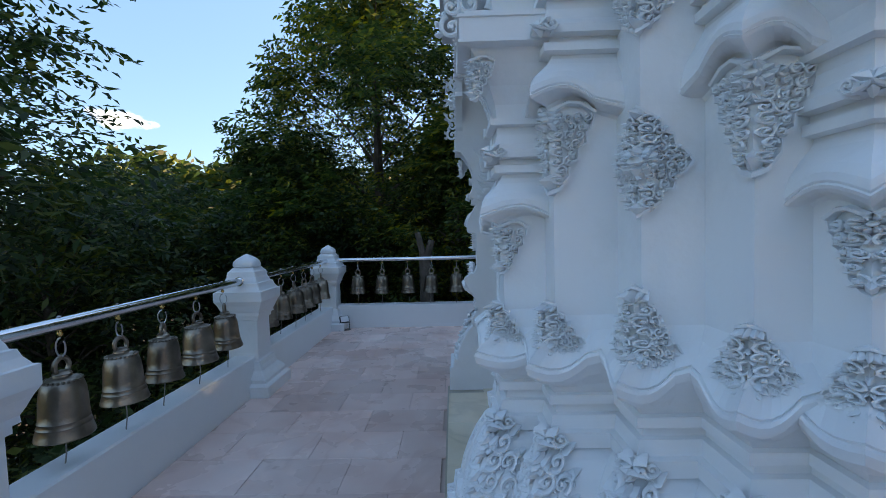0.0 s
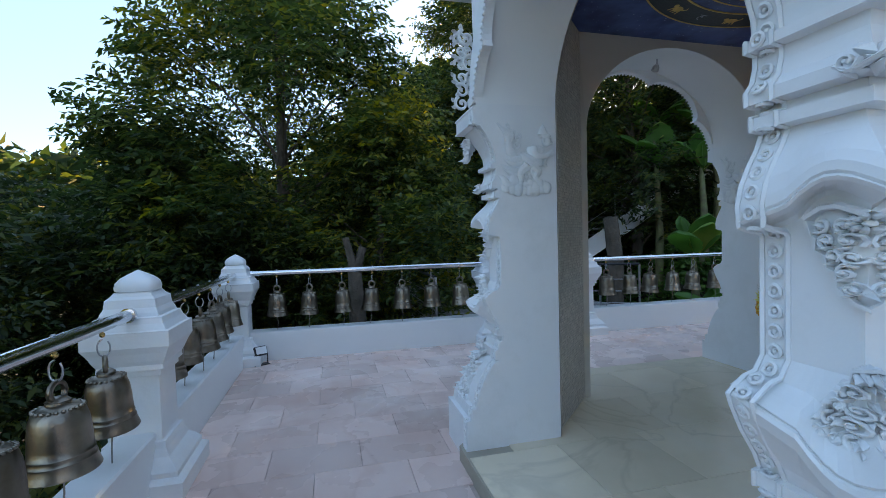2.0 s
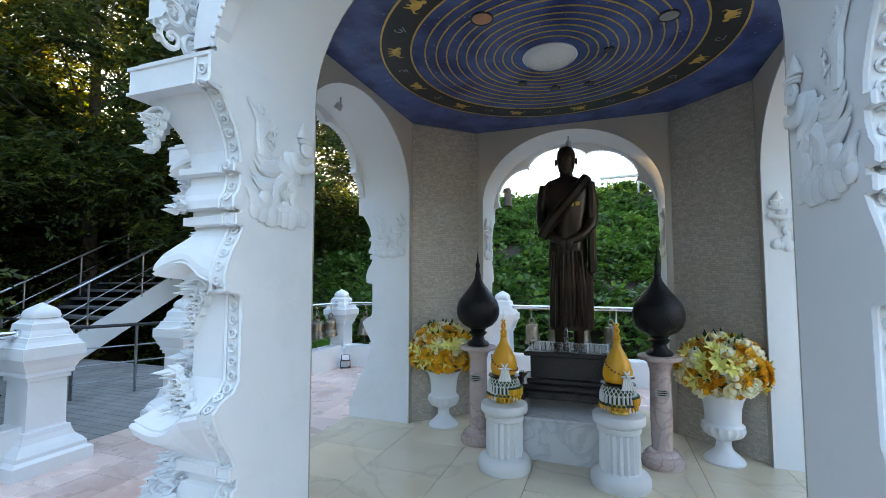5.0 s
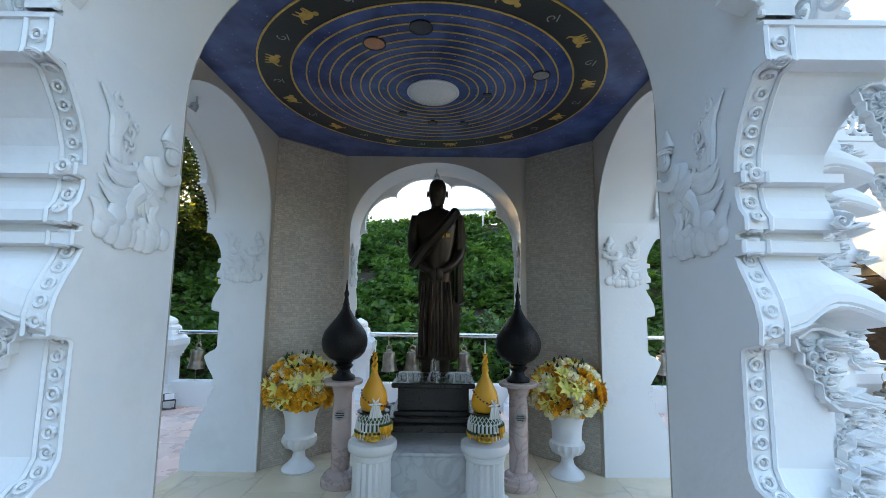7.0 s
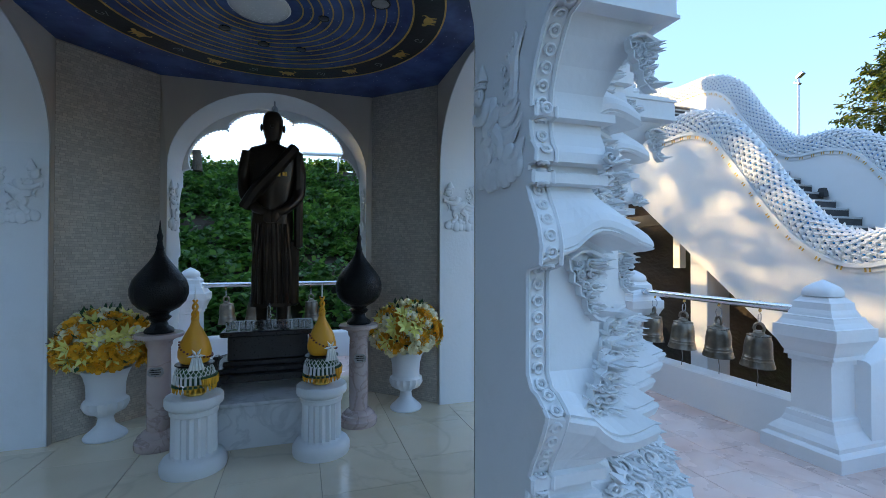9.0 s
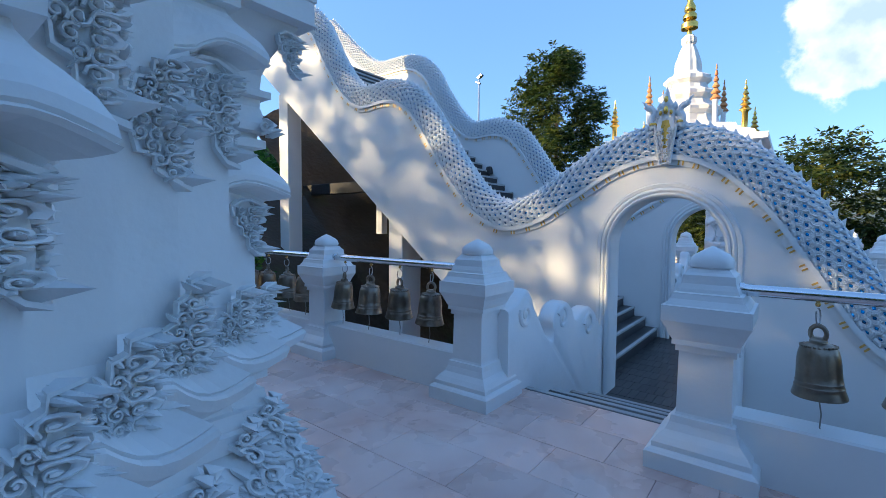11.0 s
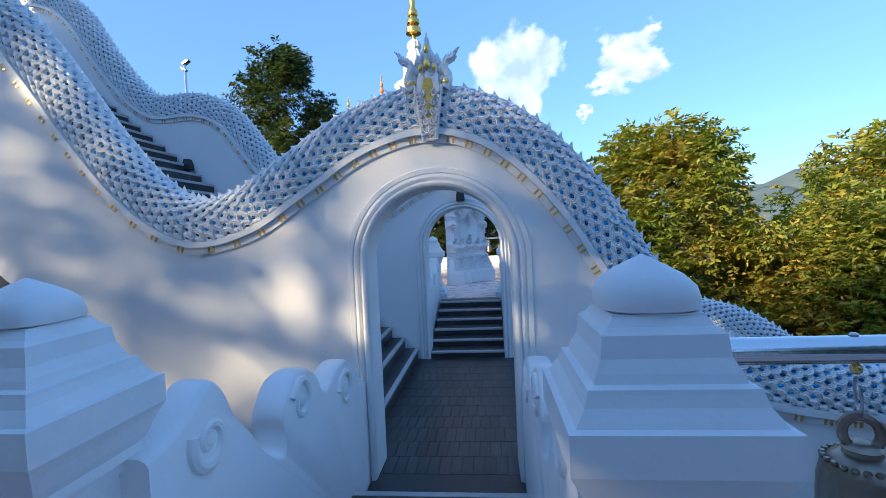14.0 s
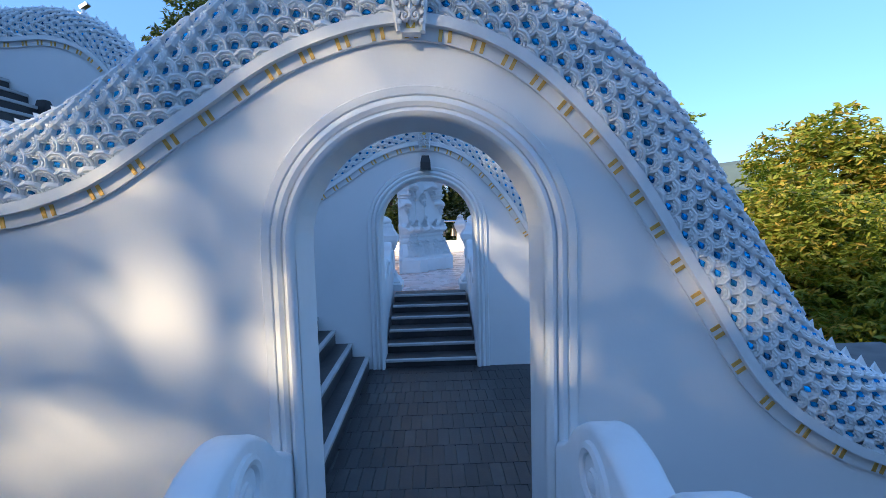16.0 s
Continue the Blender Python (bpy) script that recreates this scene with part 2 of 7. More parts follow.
class Build:
    """Collects vertices and faces for one mesh."""

    def __init__(self):
        self.v, self.f, self.s = [], [], []

    def add(self, v, f, smooth=False, m=None):
        k = len(self.v)
        self.v += [tuple(m @ Vector(p)) for p in v] if m else [tuple(p) for p in v]
        self.f += [tuple(k + i for i in q) for q in f]
        self.s += [smooth] * len(f)
        return self

    def box(self, x0, y0, z0, x1, y1, z1, b=0.0, m=None):
        """A box; with b its upright and level edges are chamfered."""
        if b <= 0:
            v = [(x, y, z) for x in (x0, x1) for y in (y0, y1) for z in (z0, z1)]
            return self.add(v, [(0, 1, 3, 2), (4, 6, 7, 5), (0, 4, 5, 1), (2, 3, 7, 6), (0, 2, 6, 4), (1, 5, 7, 3)], False, m)
        rows = []
        for z, i in ((z0, b), (z0 + b, 0), (z1 - b, 0), (z1, b)):
            a, c, d, e = x0 + i, x1 - i, y0 + i, y1 - i
            rows.append([(a + b, d, z), (c - b, d, z), (c, d + b, z), (c, e - b, z), (c - b, e, z), (a + b, e, z), (a, e - b, z), (a, d + b, z)])
        return self.loft(rows, True, True, False, m)

    def loft(self, rows, closed=True, caps=True, smooth=True, m=None):
        n = len(rows[0])
        v = [p for r in rows for p in r]
        f = []
        for j in range(len(rows) - 1):
            for i in range(n if closed else n - 1):
                k = (i + 1) % n
                f.append((j * n + i, j * n + k, (j + 1) * n + k, (j + 1) * n + i))
        self.add(v, f, smooth, m)
        if caps:
            b = len(self.v) - len(v)
            self.f += [tuple(b + i for i in reversed(range(n))), tuple(b + (len(rows) - 1) * n + i for i in range(n))]
            self.s += [False, False]
        return self

    def lathe(self, prof, n=24, m=None, smooth=True, flute=0.0, sx=1.0, sy=1.0):
        rows = []
        for r, z in prof:
            rows.append([((r * (1 + flute * math.cos(i * math.pi))) * math.cos(2 * math.pi * i / n) * sx, (r * (1 + flute * math.cos(i * math.pi))) * math.sin(2 * math.pi * i / n) * sy, z) for i in range(n)])
        return self.loft(rows, True, True, smooth, m)

    def square(self, prof, m=None):
        """A square moulding: half widths by height."""
        rows = [[(-w, -w, z), (w, -w, z), (w, w, z), (-w, w, z)] for w, z in prof]
        return self.loft(rows, True, True, False, m)

    def tube(self, path, r, n=8, m=None, closed=False):
        pts = [Vector(p) for p in path]
        rs = r if isinstance(r, (list, tuple)) else [r] * len(pts)
        rows, up = [], None
        for i, p in enumerate(pts):
            a, b = pts[i - 1] if i or closed else p, pts[(i + 1) % len(pts)] if i < len(pts) - 1 or closed else p
            d = (b - a).normalized() if (b - a).length else Vector((0, 0, 1))
            if up is None:
                up = d.orthogonal().normalized()
            side = d.cross(up).normalized() if d.cross(up).length > 1e-4 else d.orthogonal().normalized()
            up = side.cross(d).normalized()
            rows.append([tuple(p + rs[i] * (math.cos(2 * math.pi * k / n) * side + math.sin(2 * math.pi * k / n) * up)) for k in range(n)])
        if closed:
            rows.append(rows[0])
        return self.loft(rows, True, not closed, True, m)

    def ball(self, c, r, n=8, sx=1, sy=1, sz=1, m=None):
        k = max(4, n // 2 + 1)
        rows = [[(c[0] + sx * r * math.sin(math.pi * j / k) * math.cos(2 * math.pi * i / n), c[1] + sy * r * math.sin(math.pi * j / k) * math.sin(2 * math.pi * i / n), c[2] - sz * r * math.cos(math.pi * j / k)) for i in range(n)] for j in range(1, k)]
        return self.loft(rows, True, True, True, m)

    def slab(self, outline, axis, a, b, m=None):
        """A flat outline of (u, v) pushed from a to b along axis x, y or z."""
        put = {"x": lambda u, v, w: (w, u, v), "y": lambda u, v, w: (u, w, v), "z": lambda u, v, w: (u, v, w)}[axis]
        return self.loft([[put(u, v, w) for u, v in outline] for w in (a, b)], True, True, False, m)

    def mesh(self, name, material):
        me = bpy.data.meshes.new(name)
        me.from_pydata(self.v, [], self.f)
        me.polygons.foreach_set("use_smooth", self.s)
        me.materials.append(material)
        bm = bmesh.new()
        bm.from_mesh(me)
        bmesh.ops.recalc_face_normals(bm, faces=bm.faces)
        bm.to_mesh(me)
        bm.free()
        if any(self.s) and not all(self.s) or all(self.s):
            me.set_sharp_from_angle(angle=radians(42))
        return me


def part(name, b, material, parent, label="", m=None):
    me = b if isinstance(b, bpy.types.Mesh) else b.mesh(name, material)
    ob = new(name, me)
    ob.parent = parent
    if m is not None:
        ob.matrix_basis = m
    if label:
        ob["label"] = label
    return ob


def thing(name, label, category, m=None, group="", kind=""):
    ob = new(name)
    ob.empty_display_size = 0.1
    if m is not None:
        ob.matrix_basis = m
    return tagged(ob, label, category, group, kind)


def solid(name, b, material, label, category, kind="", group="", m=None):
    ob = new(name, b.mesh(name, material))
    if m is not None:
        ob.matrix_basis = m
    return tagged(ob, label, category, group, kind)


def spline(pts, per=8):
    """A smooth line through points (Catmull-Rom)."""
    p = [Vector(q) for q in pts]
    p = [2 * p[0] - p[1]] + p + [2 * p[-1] - p[-2]]
    out = []
    for i in range(1, len(p) - 2):
        a, b, c, d = p[i - 1:i + 3]
        for k in range(per):
            t = k / per
            out.append(0.5 * ((2 * b) + (c - a) * t + (2 * a - 5 * b + 4 * c - d) * t * t + (3 * b - a - 3 * c + d) * t ** 3))
    out.append(p[-2])
    return out


# ---- plan ----
CX, CY = 2.125, 2.99          # middle of the pavilion
D_IN, D_OUT, JAMB, VERT = 1.51, 2.17, 0.90, 0.965
FLOOR_P = 0.105               # pavilion floor
SPRING, RISE, CEIL = 2.33, 0.75, 3.14
MIRROR_Y = -5.40              # the far half of the place repeats the near half
LAND = -0.67                  # gate landing
WALL_Y, WALL_T = -3.62, 0.34
GATE_X, GATE_H, GATE_SPRING = 0.507, 0.605, 1.18

# ---- ground ----


def ground_z(x, y):
    z = -1.3
    e = max(0.0, x - 6.6)
    z += 1.2 * min(1, e / 0.8) * (1 if x > 6.2 else 0)
    z += 0.52 * min(e, 8.5) + 0.06 * max(0, e - 8.5)
    fade = 1 / (1 + math.exp(-max(-20, min(20, (y + 15) / 2.0))))
    z = z * fade + (-1.3 + 0.3 * min(e, 12)) * (1 - fade)
    w = max(0.0, -3.5 - x)
    z -= 0.35 * min(w, 25)
    n = max(0.0, y - 9.5)
    z += -0.12 * min(n, 20) if x < 4 else 0.0
    far = max(abs(x), abs(y))
    if far > 60:
        z = -9
    return z + 0.25 * noise.noise((x * 0.35, y * 0.35, 0)) * min(1, max(0, far - 8) / 3)


def grid_ground():
    b = Build()
    ax = [-3000, -900, -300, -120, -70] + [-50 + 2 * i for i in range(16)] + [-18 + 0.8 * i for i in range(56)] + [28 + 3 * i for i in range(10)] + [70, 120, 300, 900, 3000]
    n = len(ax)
    v = [(x, y, ground_z(x, y)) for y in ax for x in ax]
    b.add(v, [(j * n + i, j * n + i + 1, (j + 1) * n + i + 1, (j + 1) * n + i) for j in range(n - 1) for i in range(n - 1)], True)
    return b


solid("ground", grid_ground(), SOIL, "brown soil ground sloping round the terrace", "ground", "structure")

# ---- terrace ----
b = Build()
b.box(-2.15, -1.55, -1.6, 6.15, 7.3, -0.012)
terrace = solid("floor", b, GROUT, "pink marble tiled terrace floor", "floor", "structure")

# pavilion floor slab
b = Build()
o = D_OUT + 0.03
b.slab([(CX - o, CY - 1.0), (CX - 1.6, CY - 1.6), (CX - 1.0, CY - o), (CX + 1.0, CY - o), (CX + 1.6, CY - 1.6), (CX + o, CY - 1.0), (CX + o, CY + 1.0), (CX + 1.6, CY + 1.6), (CX + 1.0, CY + o), (CX - 1.0, CY + o), (CX - 1.6, CY + 1.6), (CX - o, CY + 1.0)], "z", -0.05, FLOOR_P - 0.008)
pav_floor = solid("floor_pavilion", b, CREAM_JOINT, "cream marble floor of the pavilion, one low step up", "floor", "structure")

# kerbs round the terrace
KERB_H = 0.36
kerb = Build()
kerb.box(-2.12, -1.2, -1.5, -1.91, 7.25, KERB_H, 0.012)
solid("kerb_west", kerb, WHITE_WALL, "low white painted kerb wall under the bells", "kerb wall", "structure")
kerb = Build()
kerb.box(-1.905, 7.02, -1.5, 1.34, 7.25, KERB_H, 0.012)
solid("kerb_north_1", kerb, WHITE_WALL, "low white painted kerb wall under the bells", "kerb wall", "structure")
kerb = Build()
kerb.box(2.72, 7.02, -1.5, 5.795, 7.25, KERB_H, 0.012)
solid("kerb_north_2", kerb, WHITE_WALL, "low white painted kerb wall under the bells", "kerb wall", "structure")
kerb = Build()
kerb.box(5.8, -1.2, -1.5, 6.02, 7.25, KERB_H, 0.012)
solid("kerb_east", kerb, WHITE_WALL, "low white painted kerb wall under the bells", "kerb wall", "structure")
for x0, x1, nm in ((1.45, 5.795, "kerb_south_1"), (-1.905, -0.35, "kerb_south_2")):
    kerb = Build()
    kerb.box(x0, -1.22, -1.5, x1, -1.01, KERB_H, 0.012)
    solid(nm, kerb, WHITE_WALL, "low white painted kerb wall under the bells", "kerb wall", "structure")

# ---- railing posts, rails, bells ----
POST = [(0.285, -0.3), (0.285, 0.10), (0.27, 0.115), (0.25, 0.125), (0.25, 0.155), (0.225, 0.19), (0.19, 0.225), (0.172, 0.27), (0.165, 0.31), (0.148, 0.315), (0.142, 0.33), (0.138, 0.70), (0.155, 0.705), (0.155, 0.74),
        (0.175, 0.745), (0.172, 0.775), (0.185, 0.80), (0.205, 0.85), (0.226, 0.89), (0.226, 0.98), (0.208, 0.984), (0.202, 0.995), (0.186, 1.02), (0.178, 1.045), (0.176, 1.055), (0.158, 1.06), (0.152, 1.08), (0.138, 1.11), (0.132, 1.16), (0.115, 1.175),
        (0.1, 1.195), (0.1, 1.2)]
post = thing("railing_post", "white painted square moulded railing post with rounded cap", "post", pose(-2.02, 4.3, 0), "terrace railing posts")
part("shaft", Build().square(POST), WHITE, post)
capb = Build()
rows = []
for w, z in [(0.098, 1.2), (0.112, 1.206), (0.115, 1.228), (0.107, 1.258), (0.085, 1.282), (0.05, 1.304), (0.018, 1.322), (0.003, 1.33)]:
    rows.append([(w * (abs(math.cos(a)) ** 0.6) * math.copysign(1, math.cos(a)), w * (abs(math.sin(a)) ** 0.6) * math.copysign(1, math.sin(a)), z) for a in [2 * math.pi * i / 24 for i in range(24)]])
capb.loft(rows)
part("cap", capb, WHITE, post)
POSTS = [(-2.0, 1.62), (-2.0, 7.06), (1.33, 7.12), (2.72, 7.12), (5.9, 7.12), (5.9, 4.17), (5.9, 1.72), (5.9, -1.12), (3.45, -1.12), (1.405, -1.107), (-0.288, -1.103), (-2.0, -1.12)]
for x, y in POSTS:
    copy_thing(post, pose(x, y, 0))

RAIL_Z, RAIL_R = 1.08, 0.034


def rail(a, b_, name="rail"):
    bb = Build()
    bb.tube([(*a, RAIL_Z), (*b_, RAIL_Z)], RAIL_R, 16)
    t = thing("railing", "polished chrome tube rail between white posts", "railing", None, "terrace rails")
    part("tube", bb, CHROME, t)
    d = (Vector(b_) - Vector(a)).normalized()
    for e, s in ((a, 1), (b_, -1)):
        fl = Build()
        p = Vector(e) + d * s * 0.0
        fl.tube([(p.x, p.y, RAIL_Z), (p.x + d.x * s * 0.025, p.y + d.y * s * 0.025, RAIL_Z)], RAIL_R * 1.25, 16)
        part("collar", fl, CHROME, t)
    return t


BELL_PROF = [(0.001, 0.0), (0.05, 0.0), (0.078, -0.01), (0.1, -0.032), (0.112, -0.07), (0.118, -0.12), (0.121, -0.18), (0.124, -0.222), (0.128, -0.226), (0.126, -0.234), (0.131, -0.25), (0.134, -0.254), (0.133, -0.262), (0.142, -0.29), (0.149, -0.312), (0.146, -0.318), (0.136, -0.3), (0.12, -0.2), (0.1, -0.05), (0.001, -0.03)]
bell = thing("bell", "worn bronze temple bell hanging from the rail", "bell", pose(-2.0, 2.57, RAIL_Z), "bells on the rails")
bb = Build().lathe([(r, z - 0.235) for r, z in BELL_PROF], 28)
for k in range(22):
    a = 2 * math.pi * k / 22
    bb.ball((0.093 * math.cos(a), 0.093 * math.sin(a), -0.254), 0.011, 6, sz=0.8)
part("body", bb, BELL, bell, "", pose(0, 0, -0.042))
ring = Build()
ring.tube([(0.044 * math.cos(a), 0.0, -0.182 + 0.046 * math.sin(a)) for a in [2 * math.pi * i / 20 for i in range(20)]], 0.014, 8, None, True)
ring.lathe([(0.05, -0.237), (0.047, -0.225), (0.05, -0.222), (0.042, -0.214), (0.03, -0.205)], 14)
part("loop", ring, BELL, bell, "", pose(0, 0, -0.042))
hook = Build()
hook.tube([(0, 0.032 * math.sin(a), -0.126 + 0.05 * math.cos(a)) for a in [2 * math.pi * i / 16 for i in range(15)]], 0.005, 6)
part("hook", hook, STEEL, bell)
kn = Build()
kn.ball((0, 0, -0.052), 0.016, 10)
kn.ball((0, 0, -0.034), 0.01, 8)
part("knob", kn, BRASS, bell, "small brass knob")
bolt = Build()
bolt.ball((0, 0, 0.037), 0.013, 8, sz=0.7)
part("bolt", bolt, STEEL, bell)
clap = Build()
clap.tube([(0, 0, -0.5), (0, 0, -0.575)], [0.012, 0.015], 8)
part("clapper", clap, BELL, bell, "", pose(0, 0, -0.042))
cord = Build()
cord.tube([(0, 0, -0.57), (0.008, 0.01, -0.66), (-0.004, 0.015, -0.74), (0.012, 0.02, -0.86)], 0.0045, 5)
part("cord", cord, CORD, bell, "", pose(0, 0, -0.042))

rng = random.Random(4)


def bells(a, b_, start, step, count, size=1.0):
    a, b_ = Vector(a), Vector(b_)
    d = (b_ - a).normalized()
    for i in range(count):
        p = a + d * (start + step * i)
        s = size * rng.uniform(0.82, 0.94)
        o = copy_thing(bell, pose(p.x, p.y, RAIL_Z, rng.uniform(-3, 3), rng.uniform(-3, 3), math.degrees(math.atan2(d.y, d.x)) + rng.uniform(-25, 25)))
        o.scale = (s, s, 0.91)


bell.matrix_basis = pose(-2.0, 2.19, RAIL_Z, 0, 0, 85) @ Matrix.Diagonal((0.86, 0.86, 0.96, 1))
rail((-2.0, 1.77), (-2.0, 4.10))
bells((-2.0, 0), (-2.0, 9), 2.58, 0.4, 4)
rail((-2.0, 4.40), (-2.0, 7.0))
bells((-2.0, 0), (-2.0, 9), 4.70, 0.385, 6)
rail((-1.85, 7.12), (1.18, 7.12))
bells((-2.0, 7.12), (9, 7.12), 0.46, 0.398, 7)
rail((2.87, 7.12), (5.75, 7.12))
bells((2.72, 7.12), (9, 7.12), 0.45, 0.4, 7)
rail((5.9, 6.97), (5.9, 4.32))
bells((5.9, 7.12), (5.9, 0), 0.5, 0.42, 6)
rail((5.9, 4.02), (5.9, 1.87))
bells((5.9, 4.1), (5.9, 0), 0.37, 0.38, 4)
rail((5.9, 1.57), (5.9, -0.97))
bells((5.9, 1.72), (5.9, -3), 0.5, 0.42, 5)
rail((5.75, -1.12), (3.6, -1.12))
bells((5.9, -1.12), (0, -1.12), 0.45, 0.4, 5)
rail((3.3, -1.12), (1.55, -1.12))
bells((3.45, -1.12), (0, -1.12), 0.33, 0.405, 4)
rail((-0.43, -1.12), (-1.85, -1.12))
bells((-0.3, -1.12), (-3, -1.12), 0.48, 0.41, 3, 0.93)
rail((-2.0, -0.97), (-2.0, 1.47))
bells((-2.0, -1.12), (-2.0, 9), 0.5, 0.42, 4)

# ---- pavilion piers ----
LOW = [(0.255, 0.0, 0), (0.255, 0.29, 0), (0.225, 0.295, 0), (0.215, 0.36, 0), (0.19, 0.365, 0), (0.175, 0.43, 0), (0.15, 0.50, 0), (0.11, 0.58, 0), (0.07, 0.64, 0), (0.03, 0.67, 0), (0.05, 0.675, 0), (0.055, 0.735, 0), (0.03, 0.74, 0), (0.02, 0.79, 0),
       (0.0, 0.795, 0), (-0.005, 0.83, 0), (0.03, 0.835, 0), (0.03, 0.87, 0), (0.01, 0.875, 0), (0.03, 0.91, 0.2), (0.07, 0.95, 0.6), (0.1, 0.99, 1), (0.11, 1.02, 1), (0.105, 1.03, 1), (0.095, 1.032, 1), (0.1, 1.04, 1), (0.06, 1.07, 0.8), (0.025, 1.11, 0.3), (0.0, 1.17, 0)]


def upper(z):
    """The mouldings from the lip at z upwards; a wave below zero marks the bracket-shaped lip."""
    return [(0.0, z - 0.1, 0), (0.0, z - 0.03, -1), (0.012, z - 0.018, -1), (0.05, z - 0.012, -1), (0.075, z - 0.004, -1), (0.082, z + 0.004, -1), (0.074, z + 0.01, -1), (0.08, z + 0.016, -1), (0.078, z + 0.04, -0.9), (0.066, z + 0.075, -0.6), (0.042, z + 0.11, -0.3), (0.018, z + 0.14, -0.1), (0.004, z + 0.165, 0), (0.0, z + 0.18, 0),
            (0.035, z + 0.185, 0), (0.035, z + 0.215, 0), (0.012, z + 0.22, 0), (0.012, z + 0.24, 0), (0.05, z + 0.245, 0), (0.05, z + 0.275, 0), (0.03, z + 0.3, 0), (0.02, z + 0.34, 0), (0.02, z + 0.37, 0), (0.05, z + 0.375, 0), (0.05, z + 0.4, 0),
            (0.02, z + 0.405, 0), (0.025, z + 0.46, 0), (0.05, z + 0.53, 0), (0.09, z + 0.6, 0), (0.12, z + 0.64, 0), (0.125, z + 0.65, 0), (0.175, z + 0.655, 0), (0.175, z + 0.665, 0), (0.168, z + 0.668, 0), (0.168, z + 0.745, 0), (0.175, z + 0.748, 0), (0.175, z + 0.76, 0), (0.15, z + 0.765, 0), (0.15, z + 0.78, 0), (0.03, z + 0.785, 0), (0.03, max(3.7, z + 0.8), 0)]


def lip(wave, t):
    """How far the edge of a lip lies over its middle height at t, from the corner (0) to the valley (1)."""
    if wave > 0:
        return wave * (0.07 * t ** 1.5 - 0.04 * math.sin(math.pi * min(1, t * 2)) - 0.01)
    return -wave * (0.04 * math.sin(math.pi * min(1, t / 0.6)) - 0.05 * max(0, (t - 0.35) / 0.65) ** 1.3)


def flare(wave, t):
    """How much further a lip stands out towards its corner."""
    return (0.028 * wave if wave > 0 else -0.02 * wave) * max(0.0, 1 - 2.5 * t) ** 1.5


def prism(x0, y0, prof, x1, y1, jamb_x=False, jamb_y=False):
    """A moulded upright with its corner at (x0, y0), both given from the pavilion's middle and negative; it runs inwards to x1, y1.
    A lip hangs lowest at the corner and rises to the valleys. jamb: that end is cut flat."""
    b = Build()
    rows = []
    lx, ly = x1 - x0, y1 - y0
    for off, z, wave in prof:
        r = []
        for k in range(13):
            t = 1 - k / 12
            e = off + flare(wave, t)
            r.append((x0 - e, y0 - e + t * (ly + e), z + lip(wave, t)))
        for k in range(1, 13):
            t = k / 12
            e = off + flare(wave, t)
            r.append((x0 - e + t * (lx + e), y0 - e, z + lip(wave, t)))
        rows.append(r)
    b.loft(rows, False, False, False)
    # the two ends
    n = 25
    k = len(b.v)
    for r in rows:
        b.v += [(x1, r[0][1], r[0][2]), (r[-1][0], y1, r[-1][2])]
    for j in range(len(rows) - 1):
        b.f += [(j * n, (j + 1) * n, k + 2 * j + 2, k + 2 * j), (j * n + 24, k + 2 * j + 1, k + 2 * j + 3, (j + 1) * n + 24)]
        b.s += [False, False]
    return b


# relief ornament, drawn flat in (u, v) and folded round a corner


def spiral(u, v, r, turns, start, hand=1, n=18):
    return [(u + r * (1 - 0.8 * i / n) * math.cos(start + hand * turns * 2 * math.pi * i / n), v + r * (1 - 0.8 * i / n) * math.sin(start + hand * turns * 2 * math.pi * i / n)) for i in range(n + 1)]


